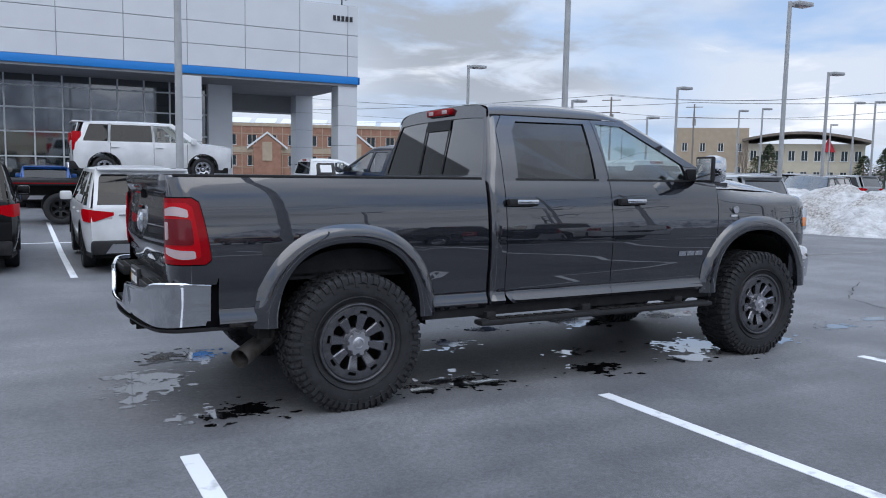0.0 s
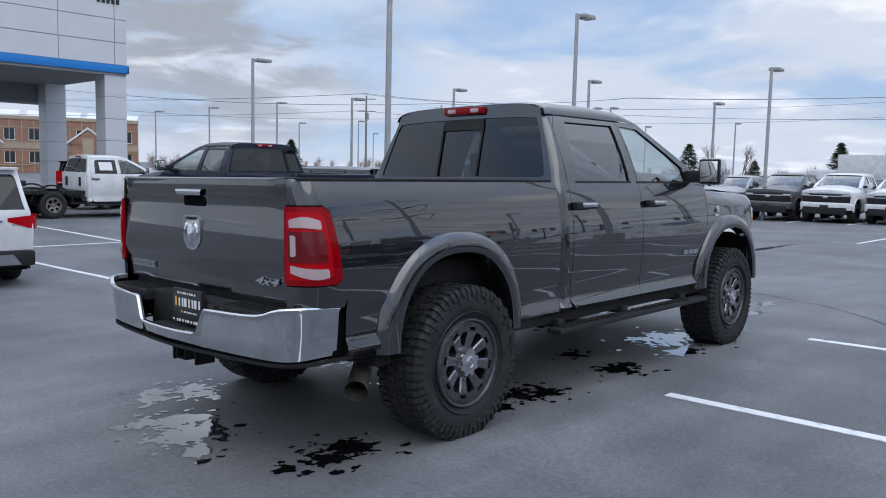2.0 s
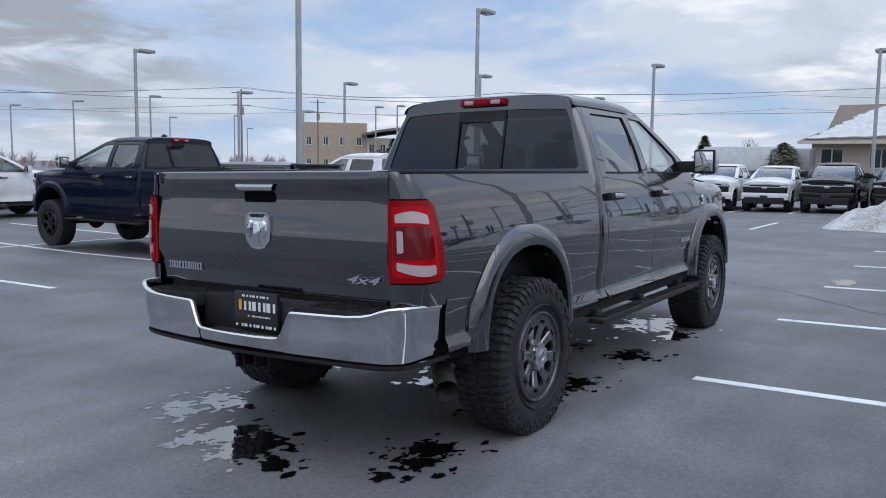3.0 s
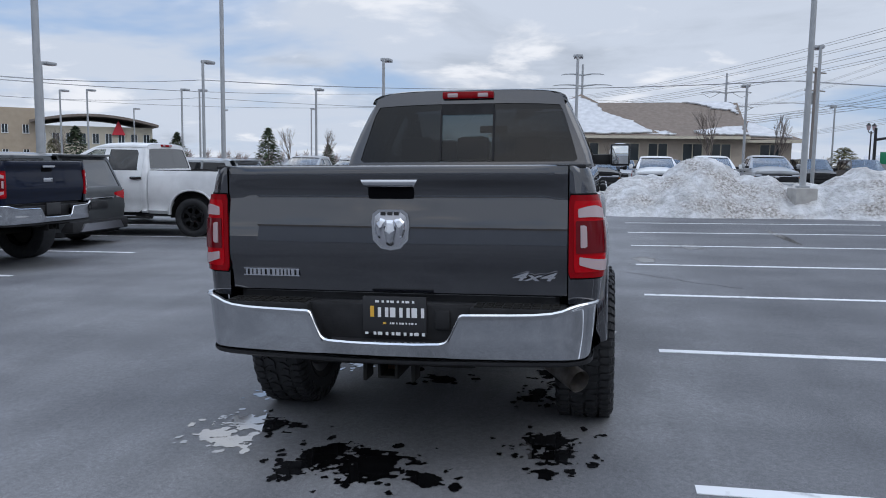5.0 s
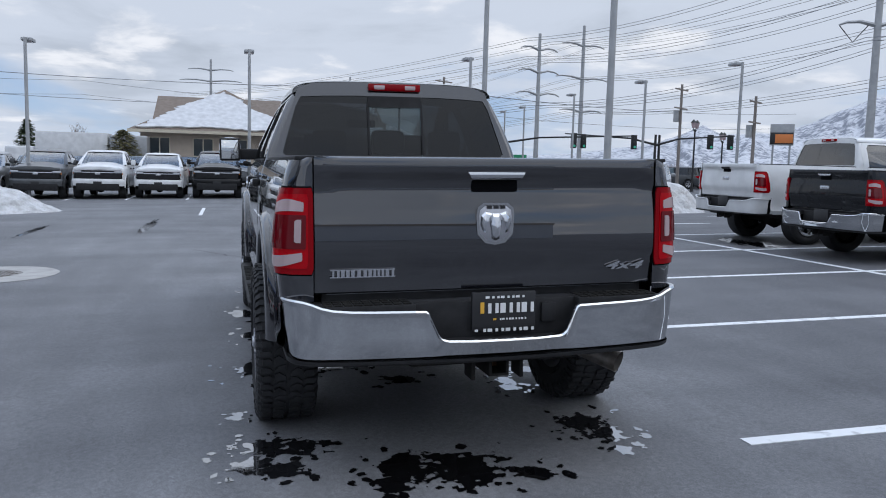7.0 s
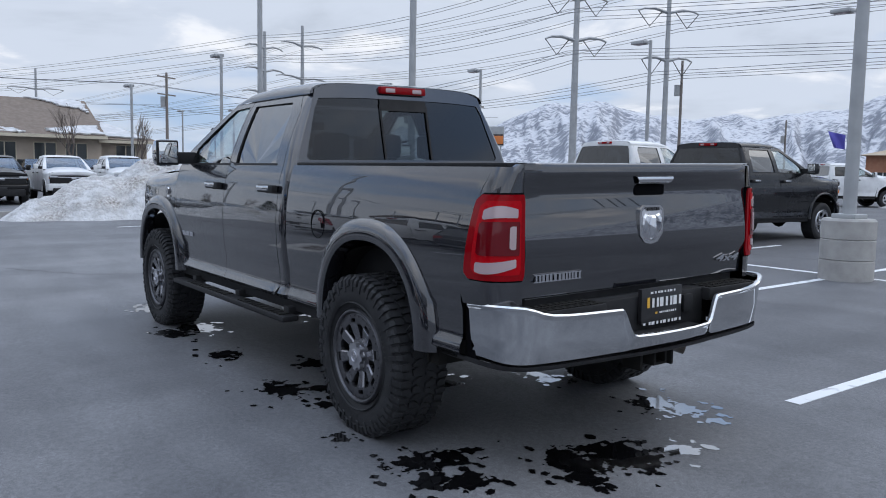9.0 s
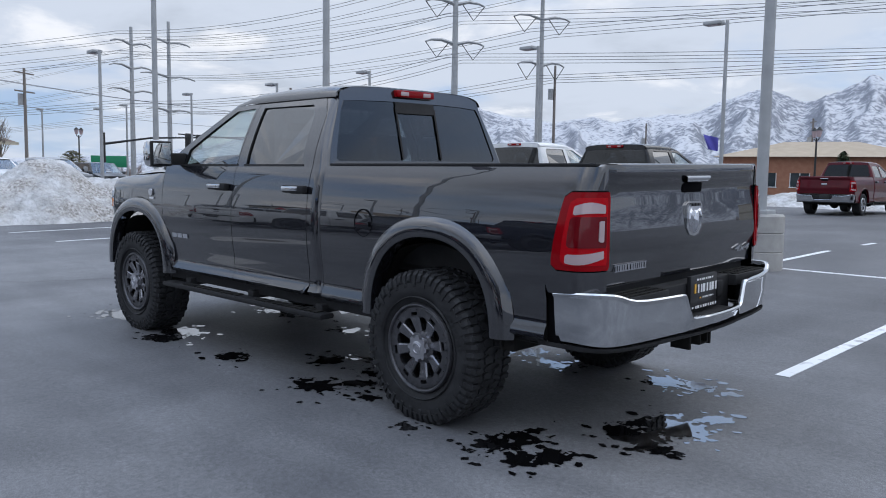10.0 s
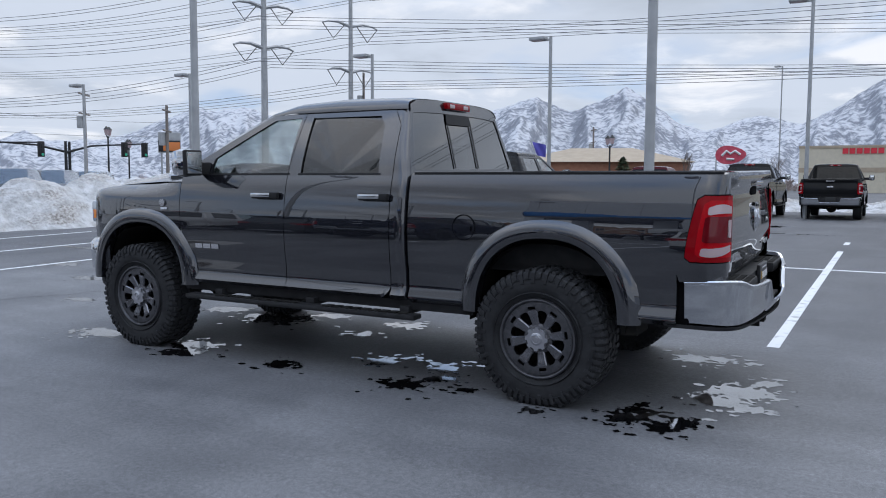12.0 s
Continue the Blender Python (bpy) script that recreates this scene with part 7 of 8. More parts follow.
def church():
    """Long low hall: a ridge roof, a broad hipped front under snow and a low wing."""
    t = tagged(thing("meeting_hall", pose(60, -2, 0)), "tan brick hall with a broad brown shingle roof, partly snow-covered", "building")
    bm = B()
    box(bm, 0.6, 14, -9.2, 9.8, -0.6, 3.7)
    part("wall", bm, M["hallwall"], t)
    bm = B()
    box(bm, 1.6, 12, -12.8, -9.1, -0.6, 3.3)
    part("wing_wall", bm, M["hallwall"], t)

    def solid(name, pts, faces, mat="roofing"):
        bm = B()
        v = [bm.verts.new(p) for p in pts]
        for f in faces:
            bm.faces.new([v[i] for i in f])
        bmesh.ops.recalc_face_normals(bm, faces=bm.faces)
        return part(name, bm, M[mat], t, "", False)

    E1, E2, R1, R2, B1, B2 = (-0.3, -9.4, 3.6), (-0.3, 9.0, 3.6), (7.0, -9.4, 6.7), (7.0, 9.0, 6.7), (14.5, -9.4, 3.6), (14.5, 9.0, 3.6)
    solid("roof", (E1, E2, R1, R2, B1, B2), ((0, 1, 3, 2), (2, 3, 5, 4), (0, 2, 4), (1, 5, 3), (0, 4, 5, 1)))
    A, F1, F2, K1, K2 = (6.3, 3.6, 7.4), (-0.5, 10.6, 3.62), (-0.5, -3.2, 3.62), (13.5, 10.6, 3.62), (13.5, -3.2, 3.62)
    solid("front_roof", (A, F1, F2, K1, K2), ((0, 1, 2), (0, 2, 4), (0, 4, 3), (0, 3, 1), (1, 3, 4, 2)))
    W0, W1, W2, W3, W4 = (5.0, -9.6, 5.2), (0.6, -8.9, 3.5), (0.6, -13.6, 3.4), (10.0, -13.6, 3.4), (10.0, -8.9, 3.5)
    solid("wing_roof", (W0, W1, W2, W3, W4), ((0, 1, 2), (0, 2, 3), (0, 3, 4), (0, 4, 1), (1, 4, 3, 2)))
    # snow with a ragged rim; corners of a roof face, then a ring of (u, v) on it
    rag = random.Random(5)

    def snow(a, b, c, ring):
        a, b, c = Vector(a), Vector(b), Vector(c)
        up = (b - a).cross(c - a).normalized()
        up = up if up.z > 0 else -up
        bm = B()
        edge = []
        for (u0, v0), (u1, v1) in zip(ring, ring[1:] + ring[:1]):
            for k in range(10):
                q = k / 10
                u, v = u0 + (u1 - u0) * q + rag.uniform(-0.012, 0.012), v0 + (v1 - v0) * q + rag.uniform(-0.012, 0.012)
                edge.append(a + (b - a) * u + (c - a) * v + up * 0.05)
        bm.faces.new([bm.verts.new(p) for p in edge])
        bmesh.ops.triangulate(bm, faces=bm.faces)
        r = bmesh.ops.extrude_face_region(bm, geom=list(bm.faces))
        bmesh.ops.translate(bm, verts=[q for q in r["geom"] if isinstance(q, bmesh.types.BMVert)], vec=up * 0.10)
        bmesh.ops.recalc_face_normals(bm, faces=bm.faces)
        part("roof_snow", bm, M["slush"], t, "white snow left on the shingles")

    snow(F2, F1, A, [(0.04, 0.05), (0.30, 0.03), (0.60, 0.06), (0.94, 0.03), (0.70, 0.27), (0.50, 0.50), (0.06, 0.90), (0.04, 0.72), (0.10, 0.5), (0.03, 0.3)])
    snow(E1, E2, R1, [(0.02, 0.62), (0.05, 0.74), (0.11, 0.78), (0.16, 0.92), (0.24, 0.98), (0.04, 0.98), (0.02, 0.86)])
    snow(E1, E2, R1, [(0.01, 0.03), (0.18, 0.04), (0.22, 0.12), (0.10, 0.22), (0.02, 0.26)])
    snow(E1, E2, R1, [(0.30, 0.02), (0.42, 0.03), (0.40, 0.12), (0.33, 0.10)])
    snow(W1, W2, W0, [(0.05, 0.10), (0.80, 0.06), (0.50, 0.40), (0.10, 0.78)])
    bm = B()
    box(bm, -0.62, -0.30, -9.4, 10.6, 3.42, 3.64)
    part("gutter", bm, M["paleclad"], t)
    bm = B()
    box(bm, 0.45, 0.62, -13.6, -9.0, 3.2, 3.42)
    part("gutter", bm, M["paleclad"], t)
    for y, x in ((-7.44, 0.6), (-5.33, 0.6), (-2.71, 0.6), (-0.54, 0.6), (2.6, 0.6), (5.2, 0.6), (8.4, 0.6), (-11.2, 1.6)):
        wd = thing("window")
        wd.parent = t
        wd.location = (x, y, 1.75)
        bm = B()
        box(bm, -0.03, 0.03, -0.72, 0.72, 0, 1.3)
        part("pane", bm, M["darkpane"], wd)
        bm = B()
        for a in (-0.78, -0.04, 0.70):
            box(bm, -0.07, 0.0, a, a + 0.08, 0, 1.3)
        box(bm, -0.07, 0, -0.78, 0.78, -0.08, 0)
        box(bm, -0.07, 0, -0.78, 0.78, 1.3, 1.38)
        part("window_frame", bm, M["paleclad"], wd)


church()


def box_truck():
    t = tagged(thing("box_truck", pose(54.2, 11.2, G(11), 0, 0, 90)), "white box truck behind the parked pickups", "truck")
    bm = B()
    box(bm, -2.1, 2.3, -1.2, 1.2, 0.9, 3.3, 0.04)
    part("cargo_box", bm, M["white"], t)
    bm = B()
    box(bm, -4.6, -2.2, -1.1, 1.1, 0.6, 3.2, 0.15)
    part("second_box", bm, M["silver"], t)
    bm = B()
    box(bm, 2.4, 4.2, -1.05, 1.05, 0.5, 2.3, 0.2)
    part("cab", bm, M["white"], t)
    for x in (-1.4, 3.4):
        for s in (1, -1):
            wheel(t, x, s * 0.95, 0.42, 0.42, 0.26, 0.26, M["alloy"], M["alloy"])


box_truck()


# ---- power lines ----
def pylon(name, x, y, h, r, arms, label, turn=0.0, vee=True, mat="galv"):
    """Steel pole with curved arms; arms: (height, half length)."""
    t = tagged(thing(name, pose(x, y, G(y) - 0.1, 0, 0, turn)), label, "utility pole", "power line poles")
    bm = B()
    tube(bm, [(0, 0, 0), (0, 0, h)], [r, r * 0.55], 12)
    part("pole", bm, M[mat], t)
    for z, l in arms:
        for s in (1, -1):
            bm = B()
            tube(bm, [(0, 0, z), (0, s * l * 0.45, z + 0.26), (0, s * l * 0.8, z + 0.22), (0, s * l, z + 0.05)], [r * 0.5, r * 0.4, r * 0.3, r * 0.22], 6)
            part("cross_arm", bm, M[mat], t)
            if vee:
                bm = B()
                tube(bm, [(0, s * l, z + 0.05), (0, s * l * 0.62, z - 1.0), (0, s * l * 0.22, z + 0.1)], 0.035, 5, False)
                part("insulator", bm, M["signal"], t)
    return t


def wire(points, r=0.022, sag=1.2):
    bm = B()
    path = []
    for a, b in zip(points, points[1:]):
        a, b = Vector(a), Vector(b)
        for k in range(14):
            u = k / 14
            path.append(a.lerp(b, u) - Vector((0, 0, sag * 4 * u * (1 - u))))
    path.append(Vector(points[-1]))
    tube(bm, path, r, 4, False)
    ob = part("power_cable", bm, M["wire"])
    tagged(ob, "thin dark overhead power cable", "cable", "overhead cables")


TA = 68
pylon("transmission_pole", 37.3, -37.6, 17.5, 0.29, [(10.7, 2.3), (13.5, 2.3), (16.3, 2.3)], "tall grey steel transmission pole with curved arms", TA - 90 + 0)
pylon("transmission_pole", 34.4, -43.9, 18.5, 0.23, [(9.6, 2.0), (13.0, 2.4), (16.3, 2.4)], "tall grey steel transmission pole with vee insulators", TA - 90)
pylon("transmission_pole", 64.3, -25.9, 13.5, 0.24, [(8.0, 2.6), (12.0, 2.2), (10.0, 2.4)], "tall grey steel transmission pole beyond the junction", 20, False)
pylon("transmission_pole", 88.0, -41.0, 19.0, 0.32, [(16.5, 3.6), (12.5, 4.4), (8.5, 3.6)], "far lattice-armed transmission pole", 20, False)
pylon("transmission_pole", 150, 4.5, 20, 0.35, [(18, 4.0), (16.0, 5.5), (8.5, 6.5)], "far transmission pole behind the hall", 0, False)
pylon("transmission_pole", 170, -24.0, 20, 0.35, [(16, 5.0), (13.0, 5.5)], "far transmission pole behind the trees", 0, True)
for a, b, zs in (((37.3, -37.6), (64.3, -25.9), ((9.7, 7.1), (12.5, 11.2), (15.3, 12.8))), ((34.4, -43.9), (88, -41), ((8.6, 8.5), (12.0, 12.5), (15.3, 16.5)))):
    dx, dy = b[0] - a[0], b[1] - a[1]
    l = math.hypot(dx, dy)
    n = Vector((-dy / l, dx / l, 0))
    for z0, z1 in zs:
        for s in (-1.5, 1.5):
            p = Vector((a[0], a[1], z0)) + n * s
            q = Vector((b[0], b[1], z1)) + n * s
            far = q + Vector((dx, dy, 0)) * 3.0
            near = p - Vector((dx, dy, 0)).normalized() * 95 + Vector((0, 0, 0.5))
            for o in (0.0, 0.22):
                wire([near + Vector((0, 0, o)), p + Vector((0, 0, o)), q + Vector((0, 0, o)), far + Vector((0, 0, o))], 0.018, 1.1)


def wood_pole(x, y, h, label="brown wooden utility pole", arms=2, trans=True):
    t = tagged(thing("utility_pole", pose(x, y, G(y) - 0.1, 0, 0, 35)), label, "utility pole", "power line poles")
    bm = B()
    tube(bm, [(0, 0, 0), (0, 0, h)], [0.13, 0.09], 8)
    part("pole", bm, M["wood"], t)
    for k in range(arms):
        bm = B()
        box(bm, -0.05, 0.05, -1.0, 1.0, h - 0.4 - 1.3 * k, h - 0.31 - 1.3 * k)
        part("cross_arm", bm, M["wood"], t)
    if trans:
        bm = B()
        tube(bm, [(0.3, 0, h - 2.6), (0.3, 0, h - 1.8)], 0.22, 10)
        part("transformer", bm, M["galv"], t)


for x, y, h in ((72, 68, 10.0), (54, 62, 9.5), (58.5, -15.5, 8.5), (35.2, -46.7, 10.0), (40, -31.2, 6.3), (48, -82, 8), (27, -78, 7.5), (46, -29.5, 7.5)):
    wood_pole(x, y, h)
for off, z in ((0, 9.4), (0.8, 9.4), (0.4, 7.6)):
    wire([(20, 120, z), (54, 62 + off, z), (72, 40 + off, z), (66, -16 + off, z - 1.0), (85, -70, z)], 0.02, 0.8)
    wire([(30, 100, z + 1), (72, 68 + off, z + 0.5), (110, 20, z + 2), (140, -40, z + 3)], 0.02, 1.0)


# ---- junction ----
def signal_mast(x, y, h, to, heads, label):
    t = tagged(thing("traffic_signal", pose(x, y, G(y))), label, "traffic signal", "traffic signals")
    bm = B()
    tube(bm, [(0, 0, 0), (0, 0, h)], [0.11, 0.08], 10)
    part("mast", bm, M["signal"], t)
    bm = B()
    e = Vector((to[0] - x, to[1] - y, 0))
    tube(bm, [(0, 0, h - 0.7), e * 0.3 + Vector((0, 0, h - 0.25)), e + Vector((0, 0, h))], [0.08, 0.06, 0.04], 8)
    part("mast_arm", bm, M["signal"], t)
    for u in heads:
        p = e * u + Vector((0, 0, h - 0.45))
        bm = B()
        box(bm, p.x - 0.14, p.x + 0.14, p.y - 0.16, p.y + 0.16, p.z - 0.45, p.z + 0.5, 0.03)
        hd = part("signal_head", bm, M["signal"], t)
        for k, mt in enumerate(("signred", "signyellow", "greenlamp")):
            bm = B()
            tube(bm, [(p.x - 0.13, p.y, p.z + 0.30 - 0.3 * k), (p.x - 0.17, p.y, p.z + 0.30 - 0.3 * k)], 0.09, 10)
            part("signal_lens", bm, M["plate"] if k < 2 else M["greenlamp"], hd)


signal_mast(47.4, -16.5, 3.6, (43.8, -25.0), (0.55, 0.62, 0.98), "black traffic signal mast at the junction")
signal_mast(43.3, -26.1, 3.7, (41.0, -30.5), (0.7, 0.95), "black traffic signal mast across the junction")
signal_mast(43.5, -26.5, 3.7, (46.5, -21.0), (0.9,), "black traffic signal mast with a long arm")


def twin_lantern(x, y, h):
    t = tagged(thing("lantern_post", pose(x, y, G(y), 0, 0, 40)), "black ornamental twin lantern post", "street lamp", "lantern posts")
    bm = B()
    tube(bm, [(0, 0, 0), (0, 0, 0.5), (0, 0, h)], [0.12, 0.07, 0.05], 8)
    part("post", bm, M["signal"], t)
    for s in (1, -1):
        bm = B()
        tube(bm, [(0, 0, h - 0.2), (0, s * 0.35, h - 0.05), (0, s * 0.35, h + 0.05)], 0.03, 6)
        part("arm", bm, M["signal"], t)
        bm = B()
        tube(bm, [(0, s * 0.35, h + 0.05), (0, s * 0.35, h + 0.4)], [0.10, 0.17], 8)
        part("lantern", bm, M["clearlens"], t)
        bm = B()
        tube(bm, [(0, s * 0.35, h + 0.4), (0, s * 0.35, h + 0.6)], [0.2, 0.03], 8)
        part("lantern_cap", bm, M["signal"], t)


for x, y, h in ((42.0, -28.2, 4.1), (13.5, -42.0, 3.6), (62.0, -20.5, 4.0), (46, -33, 3.6)):
    twin_lantern(x, y, h)


def sign(name, m, w, h, z, mat, label, post=0.08, bars_n=0):
    t = tagged(thing(name, m), label, "sign")
    bm = B()
    box(bm, -0.08, 0.08, -w / 2, w / 2, z, z + h, 0.02)
    part("board", bm, M[mat], t)
    bm = B()
    for s in (-0.35, 0.35):
        box(bm, -post, post, s * w - post, s * w + post, 0, z)
    part("post", bm, M["galv"], t)
    if bars_n:
        bm = B()
        for k in range(bars_n):
            a = -w * 0.38 + w * 0.76 * k / bars_n
            for sd in (-0.1, 0.095):
                box(bm, sd, sd + 0.005, a, a + w * 0.76 / bars_n * 0.7, z + h * 0.3, z + h * 0.7)
        part("sign_bars", bm, M["lettering"], t)


def shop_board():
    t = tagged(thing("roadside_sign", pose(57.2, -46.6, 0, 0, 0, -41)), "pale roadside sign with a dark and orange panel", "sign")
    bm = B()
    box(bm, -0.12, 0.12, -1.0, 1.0, 4.1, 6.0, 0.03)
    part("board", bm, M["galv"], t)
    bm = B()
    box(bm, -0.14, 0.14, -0.96, 0.96, 4.2, 5.25, 0.02)
    pn = part("panel", bm, M["plate"], t)
    bm = B()
    box(bm, -0.15, 0.15, -0.94, 0.55, 4.3, 5.1, 0.02)
    part("orange_field", bm, M["signorange"], pn)
    for y in (-0.7, 0.7):
        bm = B()
        box(bm, -0.08, 0.08, y - 0.08, y + 0.08, 0, 4.12)
        part("post", bm, M["galv"], t)


shop_board()
sign("street_sign", pose(60.0, -22.0, 0, 0, 0, -20), 2.6, 0.9, 1.7, "signgreen", "green street direction sign", 0.06)


def big_red_sign():
    """Rounded red cloth sign on a pole behind the parked trucks."""
    t = tagged(thing("red_banner", pose(3.9, -27.7, G(-20), 0, 0, 8)), "red rounded cloth banner with pale marks", "banner")
    bm = B()
    n = 26
    pts = []
    for k in range(n):
        a = 2 * math.pi * k / n
        pts.append((0.58 * math.cos(a) * (1 - 0.12 * math.sin(a)), 0, 2.42 + 0.36 * math.sin(a) + 0.05 * math.sin(2 * a + 0.5)))
    prism(bm, pts, (0, -0.03, 0))
    part("cloth", bm, M["clothred"], t)
    bm = B()
    tube(bm, [(-0.36, 0.01, 2.40), (-0.16, 0.01, 2.56), (0.02, 0.01, 2.44), (0.16, 0.01, 2.56), (0.34, 0.01, 2.36)], 0.055, 6)
    tube(bm, [(-0.14, 0.01, 2.22), (0.16, 0.01, 2.24)], 0.05, 6)
    part("banner_mark", bm, M["lettering"], t)
    bm = B()
    tube(bm, [(0.55, -0.05, 0), (0.55, -0.05, 2.6)], 0.025, 6)
    part("pole", bm, M["galv"], t)


big_red_sign()


def post_banner(x, y, z):
    """Purple cloth bunched on a lamp post."""
    t = tagged(thing("cloth_banner", pose(x, y, z, 0, 0, 20)), "purple-blue cloth banner tied to a lamp post", "banner")
    bm = B()
    for side in (0.0, -0.012):
        rows = [[Vector((-0.05 + 0.50 * u * (1 - 0.35 * k / 6), 0.05 * math.sin(u * 7 + k * 0.6) + side, 0.22 - 0.46 * k / 6 + 0.12 * u - 0.05 * u * k / 6)) for u in [i / 10 for i in range(11)]] for k in range(7)]
        grid(bm, rows)
    part("cloth", bm, M["flagblue"], t)
    bm = B()
    tube(bm, [(-0.05, 0, 0.20), (-0.16, 0, 0.20)], 0.012, 6)
    part("tie", bm, M["galv"], t)


post_banner(9.46, -21.85, 2.62)

long_building("store", pose(13.0, -143.5, 0, 0, 0, 180), 70, 30, 8.0, "paleclad", "wide beige warehouse store with a red sign", 1, 2, (3, 2), 0.5, 3, "stucco")


def store_sign():
    bm = B()
    for k in range(6):
        box(bm, 0.3 + 1.05 * k, 1.15 + 1.05 * k, -143.42, -143.35, 6.7, 7.6)
    tagged(part("store_sign", bm, M["signred"]), "red bar sign on a warehouse store", "sign")


store_sign()
long_building("low_building", pose(30.0, -64.5, 0, 0, 0, 198), 16, 10, 3.5, "brick", "low red-brick shop with a pale roof", 1, 6, (1.6, 1.2), 0.9)


def hip_roof():
    bm = B()
    m = pose(30.0, -64.5, 0, 0, 0, 198)
    v = [bm.verts.new(m @ Vector(p)) for p in ((-0.5, -0.5, 3.5), (16.5, -0.5, 3.5), (16.5, 10.5, 3.5), (-0.5, 10.5, 3.5), (5, 5, 5.0), (11, 5, 5.0))]
    for f in ((0, 1, 5, 4), (1, 2, 5), (2, 3, 4, 5), (3, 0, 4), (0, 3, 2, 1)):
        bm.faces.new([v[i] for i in f])
    tagged(part("shop_roof", bm, M["stucco"], None, "", False), "pale hipped roof on a low shop", "roof")


hip_roof()

# ---- trees ----
tree_a = bare_tree("bare_tree", pose(54.7, -8.0, 0), 7.2, 3, "leafless tree in front of the hall")
for x, y, sc, a in ((55.2, -12.4, 0.95, 80), (58, 22, 0.75, 140), (57.5, -1.0, 0.6, 200), (70, 30, 0.85, 20), (52, 42, 0.7, 60), (12, -55, 0.75, 10), (6.5, -60, 0.7, 100), (25, -72, 0.75, 30), (60, 12, 0.75, 250)):
    copy_thing(tree_a, pose(x, y, -0.2, 0, 0, a) @ Matrix.Scale(sc, 4))
for i, (x, y, h, sh, mt) in enumerate(((66, 30.5, 4.6, 0.8, "needle"), (70, 26, 3.2, 0.8, "needle"), (80, 48, 4.6, 0.8, "needle"), (62, 48, 4.5, 0.7, "needle"), (72, 58, 3.6, 0.5, "shrub"),
                                       (52, 8.0, 3.6, 0.5, "shrub"), (60, 15.5, 4.4, 0.9, "needle"), (50, -15.5, 3.0, 0.4, "shrub"), (88, 56, 4.0, 0.5, "needle"), (37, 52, 4, 0.8, "needle"), (20, -66, 4.2, 0.8, "needle"))):
    conifer(pose(x, y, -0.3), h, i + 1, "dark green conifer by the lot" if mt == "needle" else "rounded dry evergreen shrub", sh, mt, 0.42 if mt == "needle" else 0.5)


def far_trees():
    """Bare brown tree line along the edge of the land."""
    rng = random.Random(11)
    bm = B()
    for k in range(620):
        a = radians(rng.uniform(-112, 80))
        d = rng.uniform(150, 260)
        c = Vector((d * math.cos(a), d * math.sin(a), -0.3))
        h = rng.uniform(2.0, 5.0)
        for i in range(70):
            # twigs fan out from the stem to a rounded crown
            b, e = rng.uniform(0, 6.28), rng.uniform(0.1, 1.45)
            p = c + Vector((rng.gauss(0, 0.25), rng.gauss(0, 0.25), rng.uniform(0.1, 0.55) * h))
            l = h * rng.uniform(0.25, 0.48)
            q = p + Vector((math.cos(b) * math.cos(e), math.sin(b) * math.cos(e), math.sin(e))) * l
            w = Vector((-math.sin(a), math.cos(a), 0)) * rng.uniform(0.03, 0.06)
            o = Vector((0, 0, 0.05))
            bm.faces.new([bm.verts.new(u) for u in (p - w, p + w + o, q)])
    ob = part("tree_line", bm, M["twig"], None, "brown leafless tree line in the distance", False)
    tagged(ob, kind="stuff", category="trees")


far_trees()


# ---- mountains ----
def mountain_material():
    m = principled("snowy_rock", (0.5, 0.55, 0.62), 0.9)
    n1 = noise_node(m, 0.006, 8)
    n2 = noise_node(m, 0.075, 15, stretch=(1, 1, 0.8))
    n3 = noise_node(m, 0.5, 9)
    geo = m.node_tree.nodes.new("ShaderNodeNewGeometry")
    sep = m.node_tree.nodes.new("ShaderNodeSeparateXYZ")
    m.node_tree.links.new(geo.outputs["Normal"], sep.inputs[0])

    def madd(a, k, b):
        add = m.node_tree.nodes.new("ShaderNodeMath")
        add.operation = "MULTIPLY_ADD"
        add.inputs[1].default_value = k
        m.node_tree.links.new(a, add.inputs[0])
        m.node_tree.links.new(b, add.inputs[2])
        return add.outputs[0]

    # snow lies on the flatter ground, rock and scrub show on the steep ribs
    lie = madd(sep.outputs[2], 0.42, madd(n1, 0.5, madd(n3, 0.22, n2)))
    half = m.node_tree.nodes.new("ShaderNodeMath")
    half.operation = "MULTIPLY"
    half.inputs[1].default_value = 0.5
    m.node_tree.links.new(lie, half.inputs[0])
    f = ramp(m, half.outputs[0], [(0.565, (0, 0, 0)), (0.650, (1, 1, 1))])
    # rock tones lifted and blued: distance haze put into the colour
    rock = ramp(m, n3, [(0.35, (0.15, 0.165, 0.20)), (0.65, (0.25, 0.26, 0.29))])
    plug(m, mixed(m, f, rock, (0.53, 0.54, 0.57)), "Base Color")
    return m


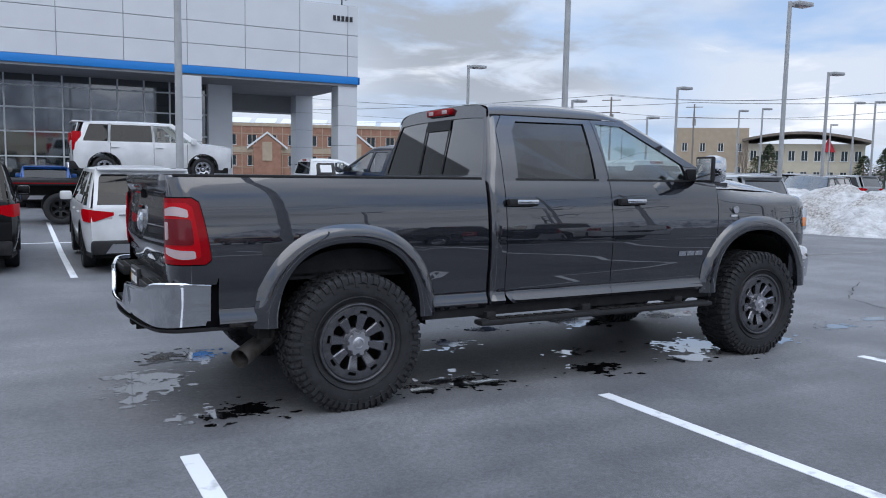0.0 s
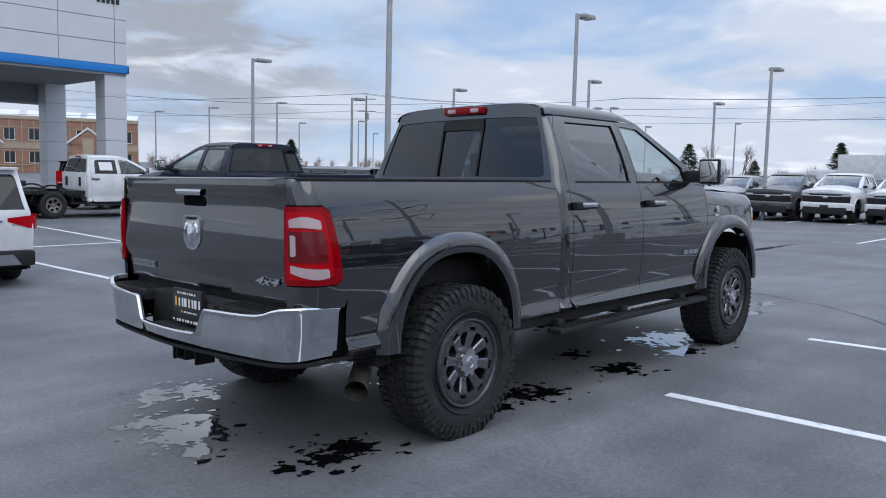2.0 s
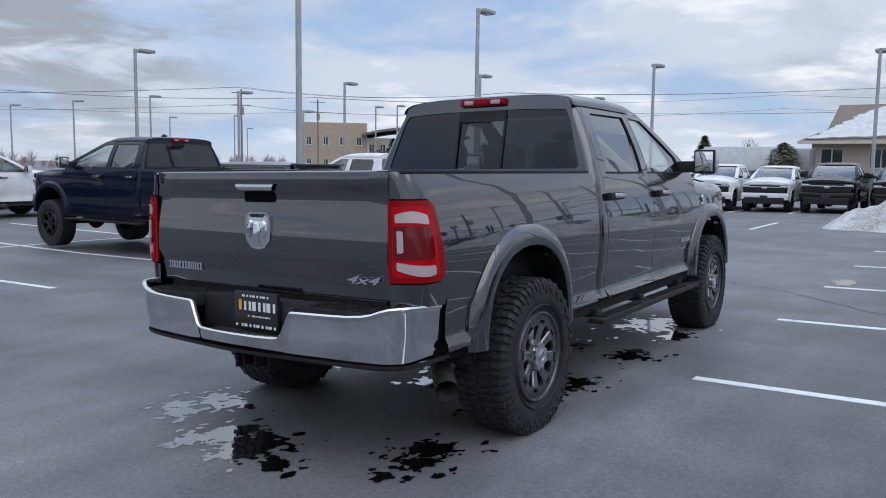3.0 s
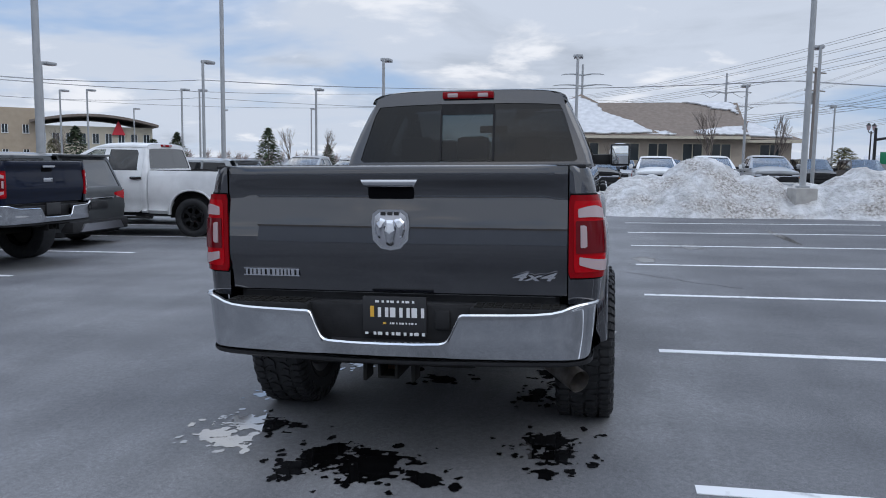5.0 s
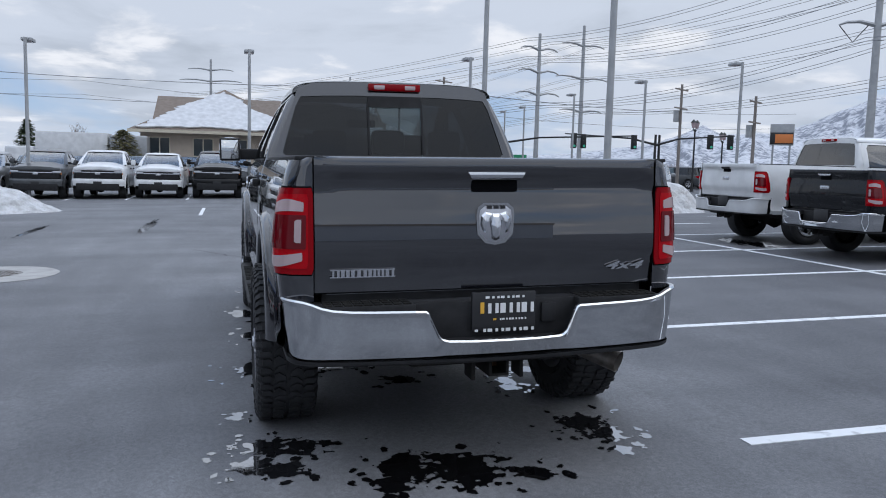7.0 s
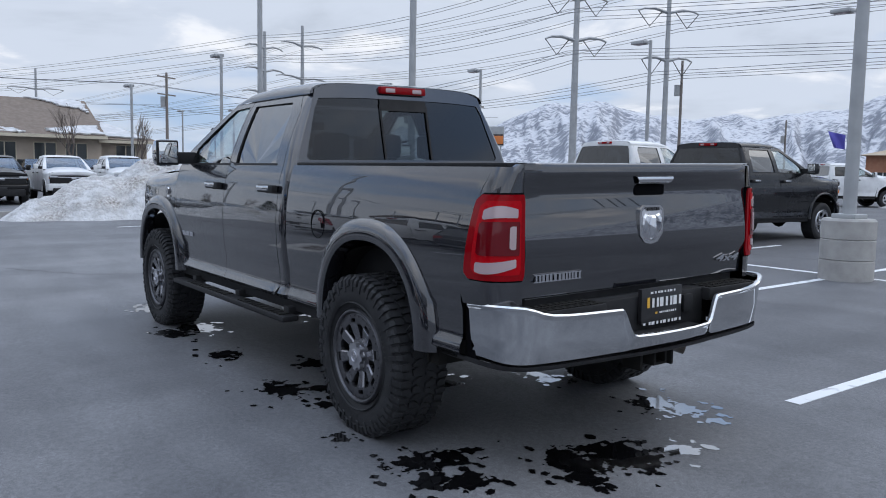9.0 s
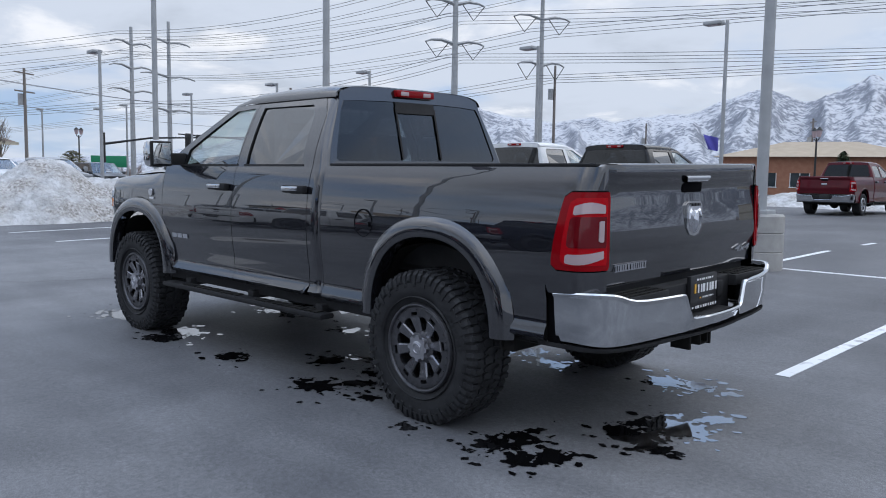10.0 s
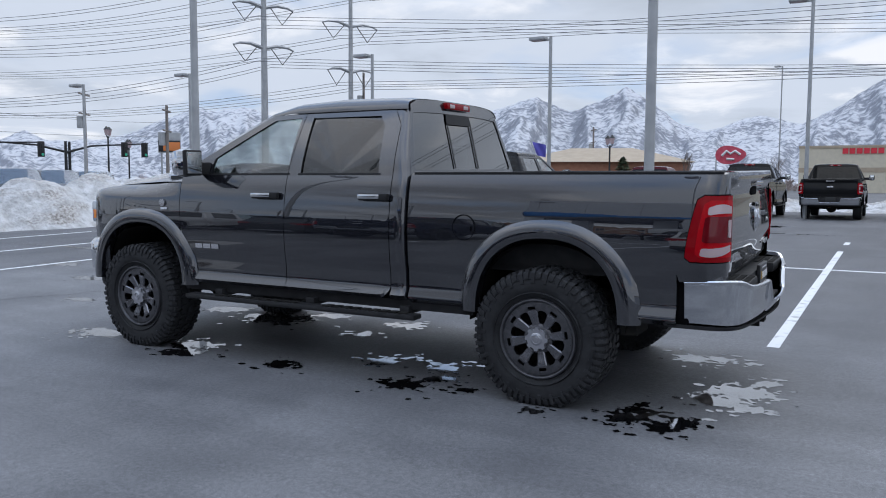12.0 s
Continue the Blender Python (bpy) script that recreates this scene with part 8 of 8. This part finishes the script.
def mountains():
    sky_line = [(-145, 10), (-130, 130), (-112, 330), (-98, 350), (-93, 320), (-89, 285), (-86.5, 215), (-84.4, 170), (-82, 200), (-80, 178), (-78.4, 158), (-76.6, 180), (-74.6, 250), (-73, 288), (-71.5, 250), (-69.3, 215), (-66.9, 262),
                (-65, 240), (-62, 190), (-59, 185), (-57, 170), (-55.7, 182), (-53, 165), (-50.2, 182), (-48, 200), (-46.6, 222), (-44.5, 210), (-42.8, 214), (-41, 180), (-39, 140), (-37, 120), (-34, 112), (-32.7, 138), (-31, 105), (-29, 80), (-24, 50), (-16, 30)]
    bm = B()
    rows = []
    na, nr = 640, 70
    for i in range(na + 1):
        a = -145 + 129 * i / na
        H = lerp(a, sky_line)
        # spurs: each one a shoulder that runs down from the crest
        row = []
        for j in range(nr + 1):
            t = j / nr
            d = 1500 + 1100 * t
            x, y = d * math.cos(radians(a)), d * math.sin(radians(a))
            wob = noise.noise((a * 0.35, t * 2.0, 1.7)) * 1.6
            spur = 0.0
            amp, fr = 1.0, 0.24
            for o in range(3):
                spur += amp * (1 - 2 * abs(noise.noise(((a + wob) * fr, t * 1.2, 4.1 + o))) * 1.6)
                amp *= 0.5
                fr *= 2.2
            n1 = 0.0
            amp, fr = 1.0, 0.009
            for o in range(5):
                n1 += amp * (1 - 2 * abs(noise.noise((x * fr, y * fr, 3.3 + o))))
                amp *= 0.55
                fr *= 2.1
            base = H * (d / 2500) * (t ** 1.3)
            hump = t * (1 - t) * 4
            row.append(Vector((x, y, base * (1 + 0.03 * n1) + hump * (30 * spur + 9 * n1) * (H / 200) - 2)))
        row.append(Vector((row[-1].x * 1.05, row[-1].y * 1.05, row[-1].z * 0.55)))
        rows.append(row)
    grid(bm, rows)
    ob = part("mountain_range", bm, mountain_material(), None, "snowy rocky mountain range on the horizon", True, 180)
    tagged(ob, kind="structure", category="mountains")


mountains()

# ---- meltwater ----
SPOTS = ((-1.09, 0.16, 0.27, 0.30), (-1.18, 0.49, 0.13, 0.13), (-1.21, -0.18, 0.13, 0.12), (-1.02, 0.34, 0.24, 0.20), (-0.61, 0.88, 0.16, 0.22), (-0.90, 0.98, 0.12, 0.17), (-0.60, -0.74, 0.20, 0.17), (-0.81, -0.80, 0.16, 0.17),
         (-1.05, -0.75, 0.09, 0.08), (-0.54, 1.08, 0.14, 0.16), (-0.80, 1.13, 0.12, 0.14), (0.89, 0.80, 0.14, 0.13), (0.56, 0.11, 0.13, 0.15), (0.82, -0.65, 0.15, 0.11), (0.34, -0.62, 0.18, 0.08), (-0.05, 1.20, 0.08, 0.06),
         (1.04, 1.00, 0.26, 0.22), (1.06, 0.50, 0.22, 0.18), (1.46, 0.34, 0.10, 0.09), (1.60, 0.56, 0.20, 0.14), (0.58, 0.98, 0.10, 0.08), (1.12, -0.75, 0.27, 0.22), (0.62, -0.79, 0.13, 0.16), (2.19, 1.01, 0.20, 0.15),
         (2.18, -0.81, 0.30, 0.20), (2.33, -0.24, 0.15, 0.11), (3.35, 0.82, 0.28, 0.18), (3.28, 1.10, 0.28, 0.18), (4.55, 0.88, 0.40, 0.26), (4.44, -0.62, 0.32, 0.22), (3.55, -0.50, 0.46, 0.36), (3.13, -0.86, 0.24, 0.15),
         (0.18, -0.58, 0.10, 0.11), (5.67, -0.42, 0.25, 0.15), (6.47, -0.3, 0.22, 0.12), (7.98, -1.60, 0.50, 0.20), (9.99, -2.50, 0.55, 0.30), (8.4, -8.3, 1.2, 0.4), (1.5, -19.0, 0.9, 0.9), (0.5, -15.5, 1.2, 0.12),
         (12.5, -4.5, 2.0, 0.12), (14.5, 3.0, 2.2, 0.15), (13.5, 5.2, 1.8, 0.12))
drops = []
drip = random.Random(21)
for k, (x, y, rx, ry) in enumerate(SPOTS):
    drops.append((x, y, rx * 1.05, ry * 1.05, 20.0 + 3 * k))
    for q in range(9 if rx < 0.7 else 2):
        a = drip.uniform(0, 2 * math.pi)
        d = drip.uniform(0.9, 1.9)
        r = drip.uniform(0.015, 0.042)
        drops.append((x + rx * d * math.cos(a), y + ry * d * math.sin(a), r * drip.uniform(0.8, 1.8), r, 200.0 + 11 * k + q))
blotches("meltwater", drops, "wet", 0.0, 0.008, "thin dark meltwater puddles on the asphalt", "puddle", -0.08)
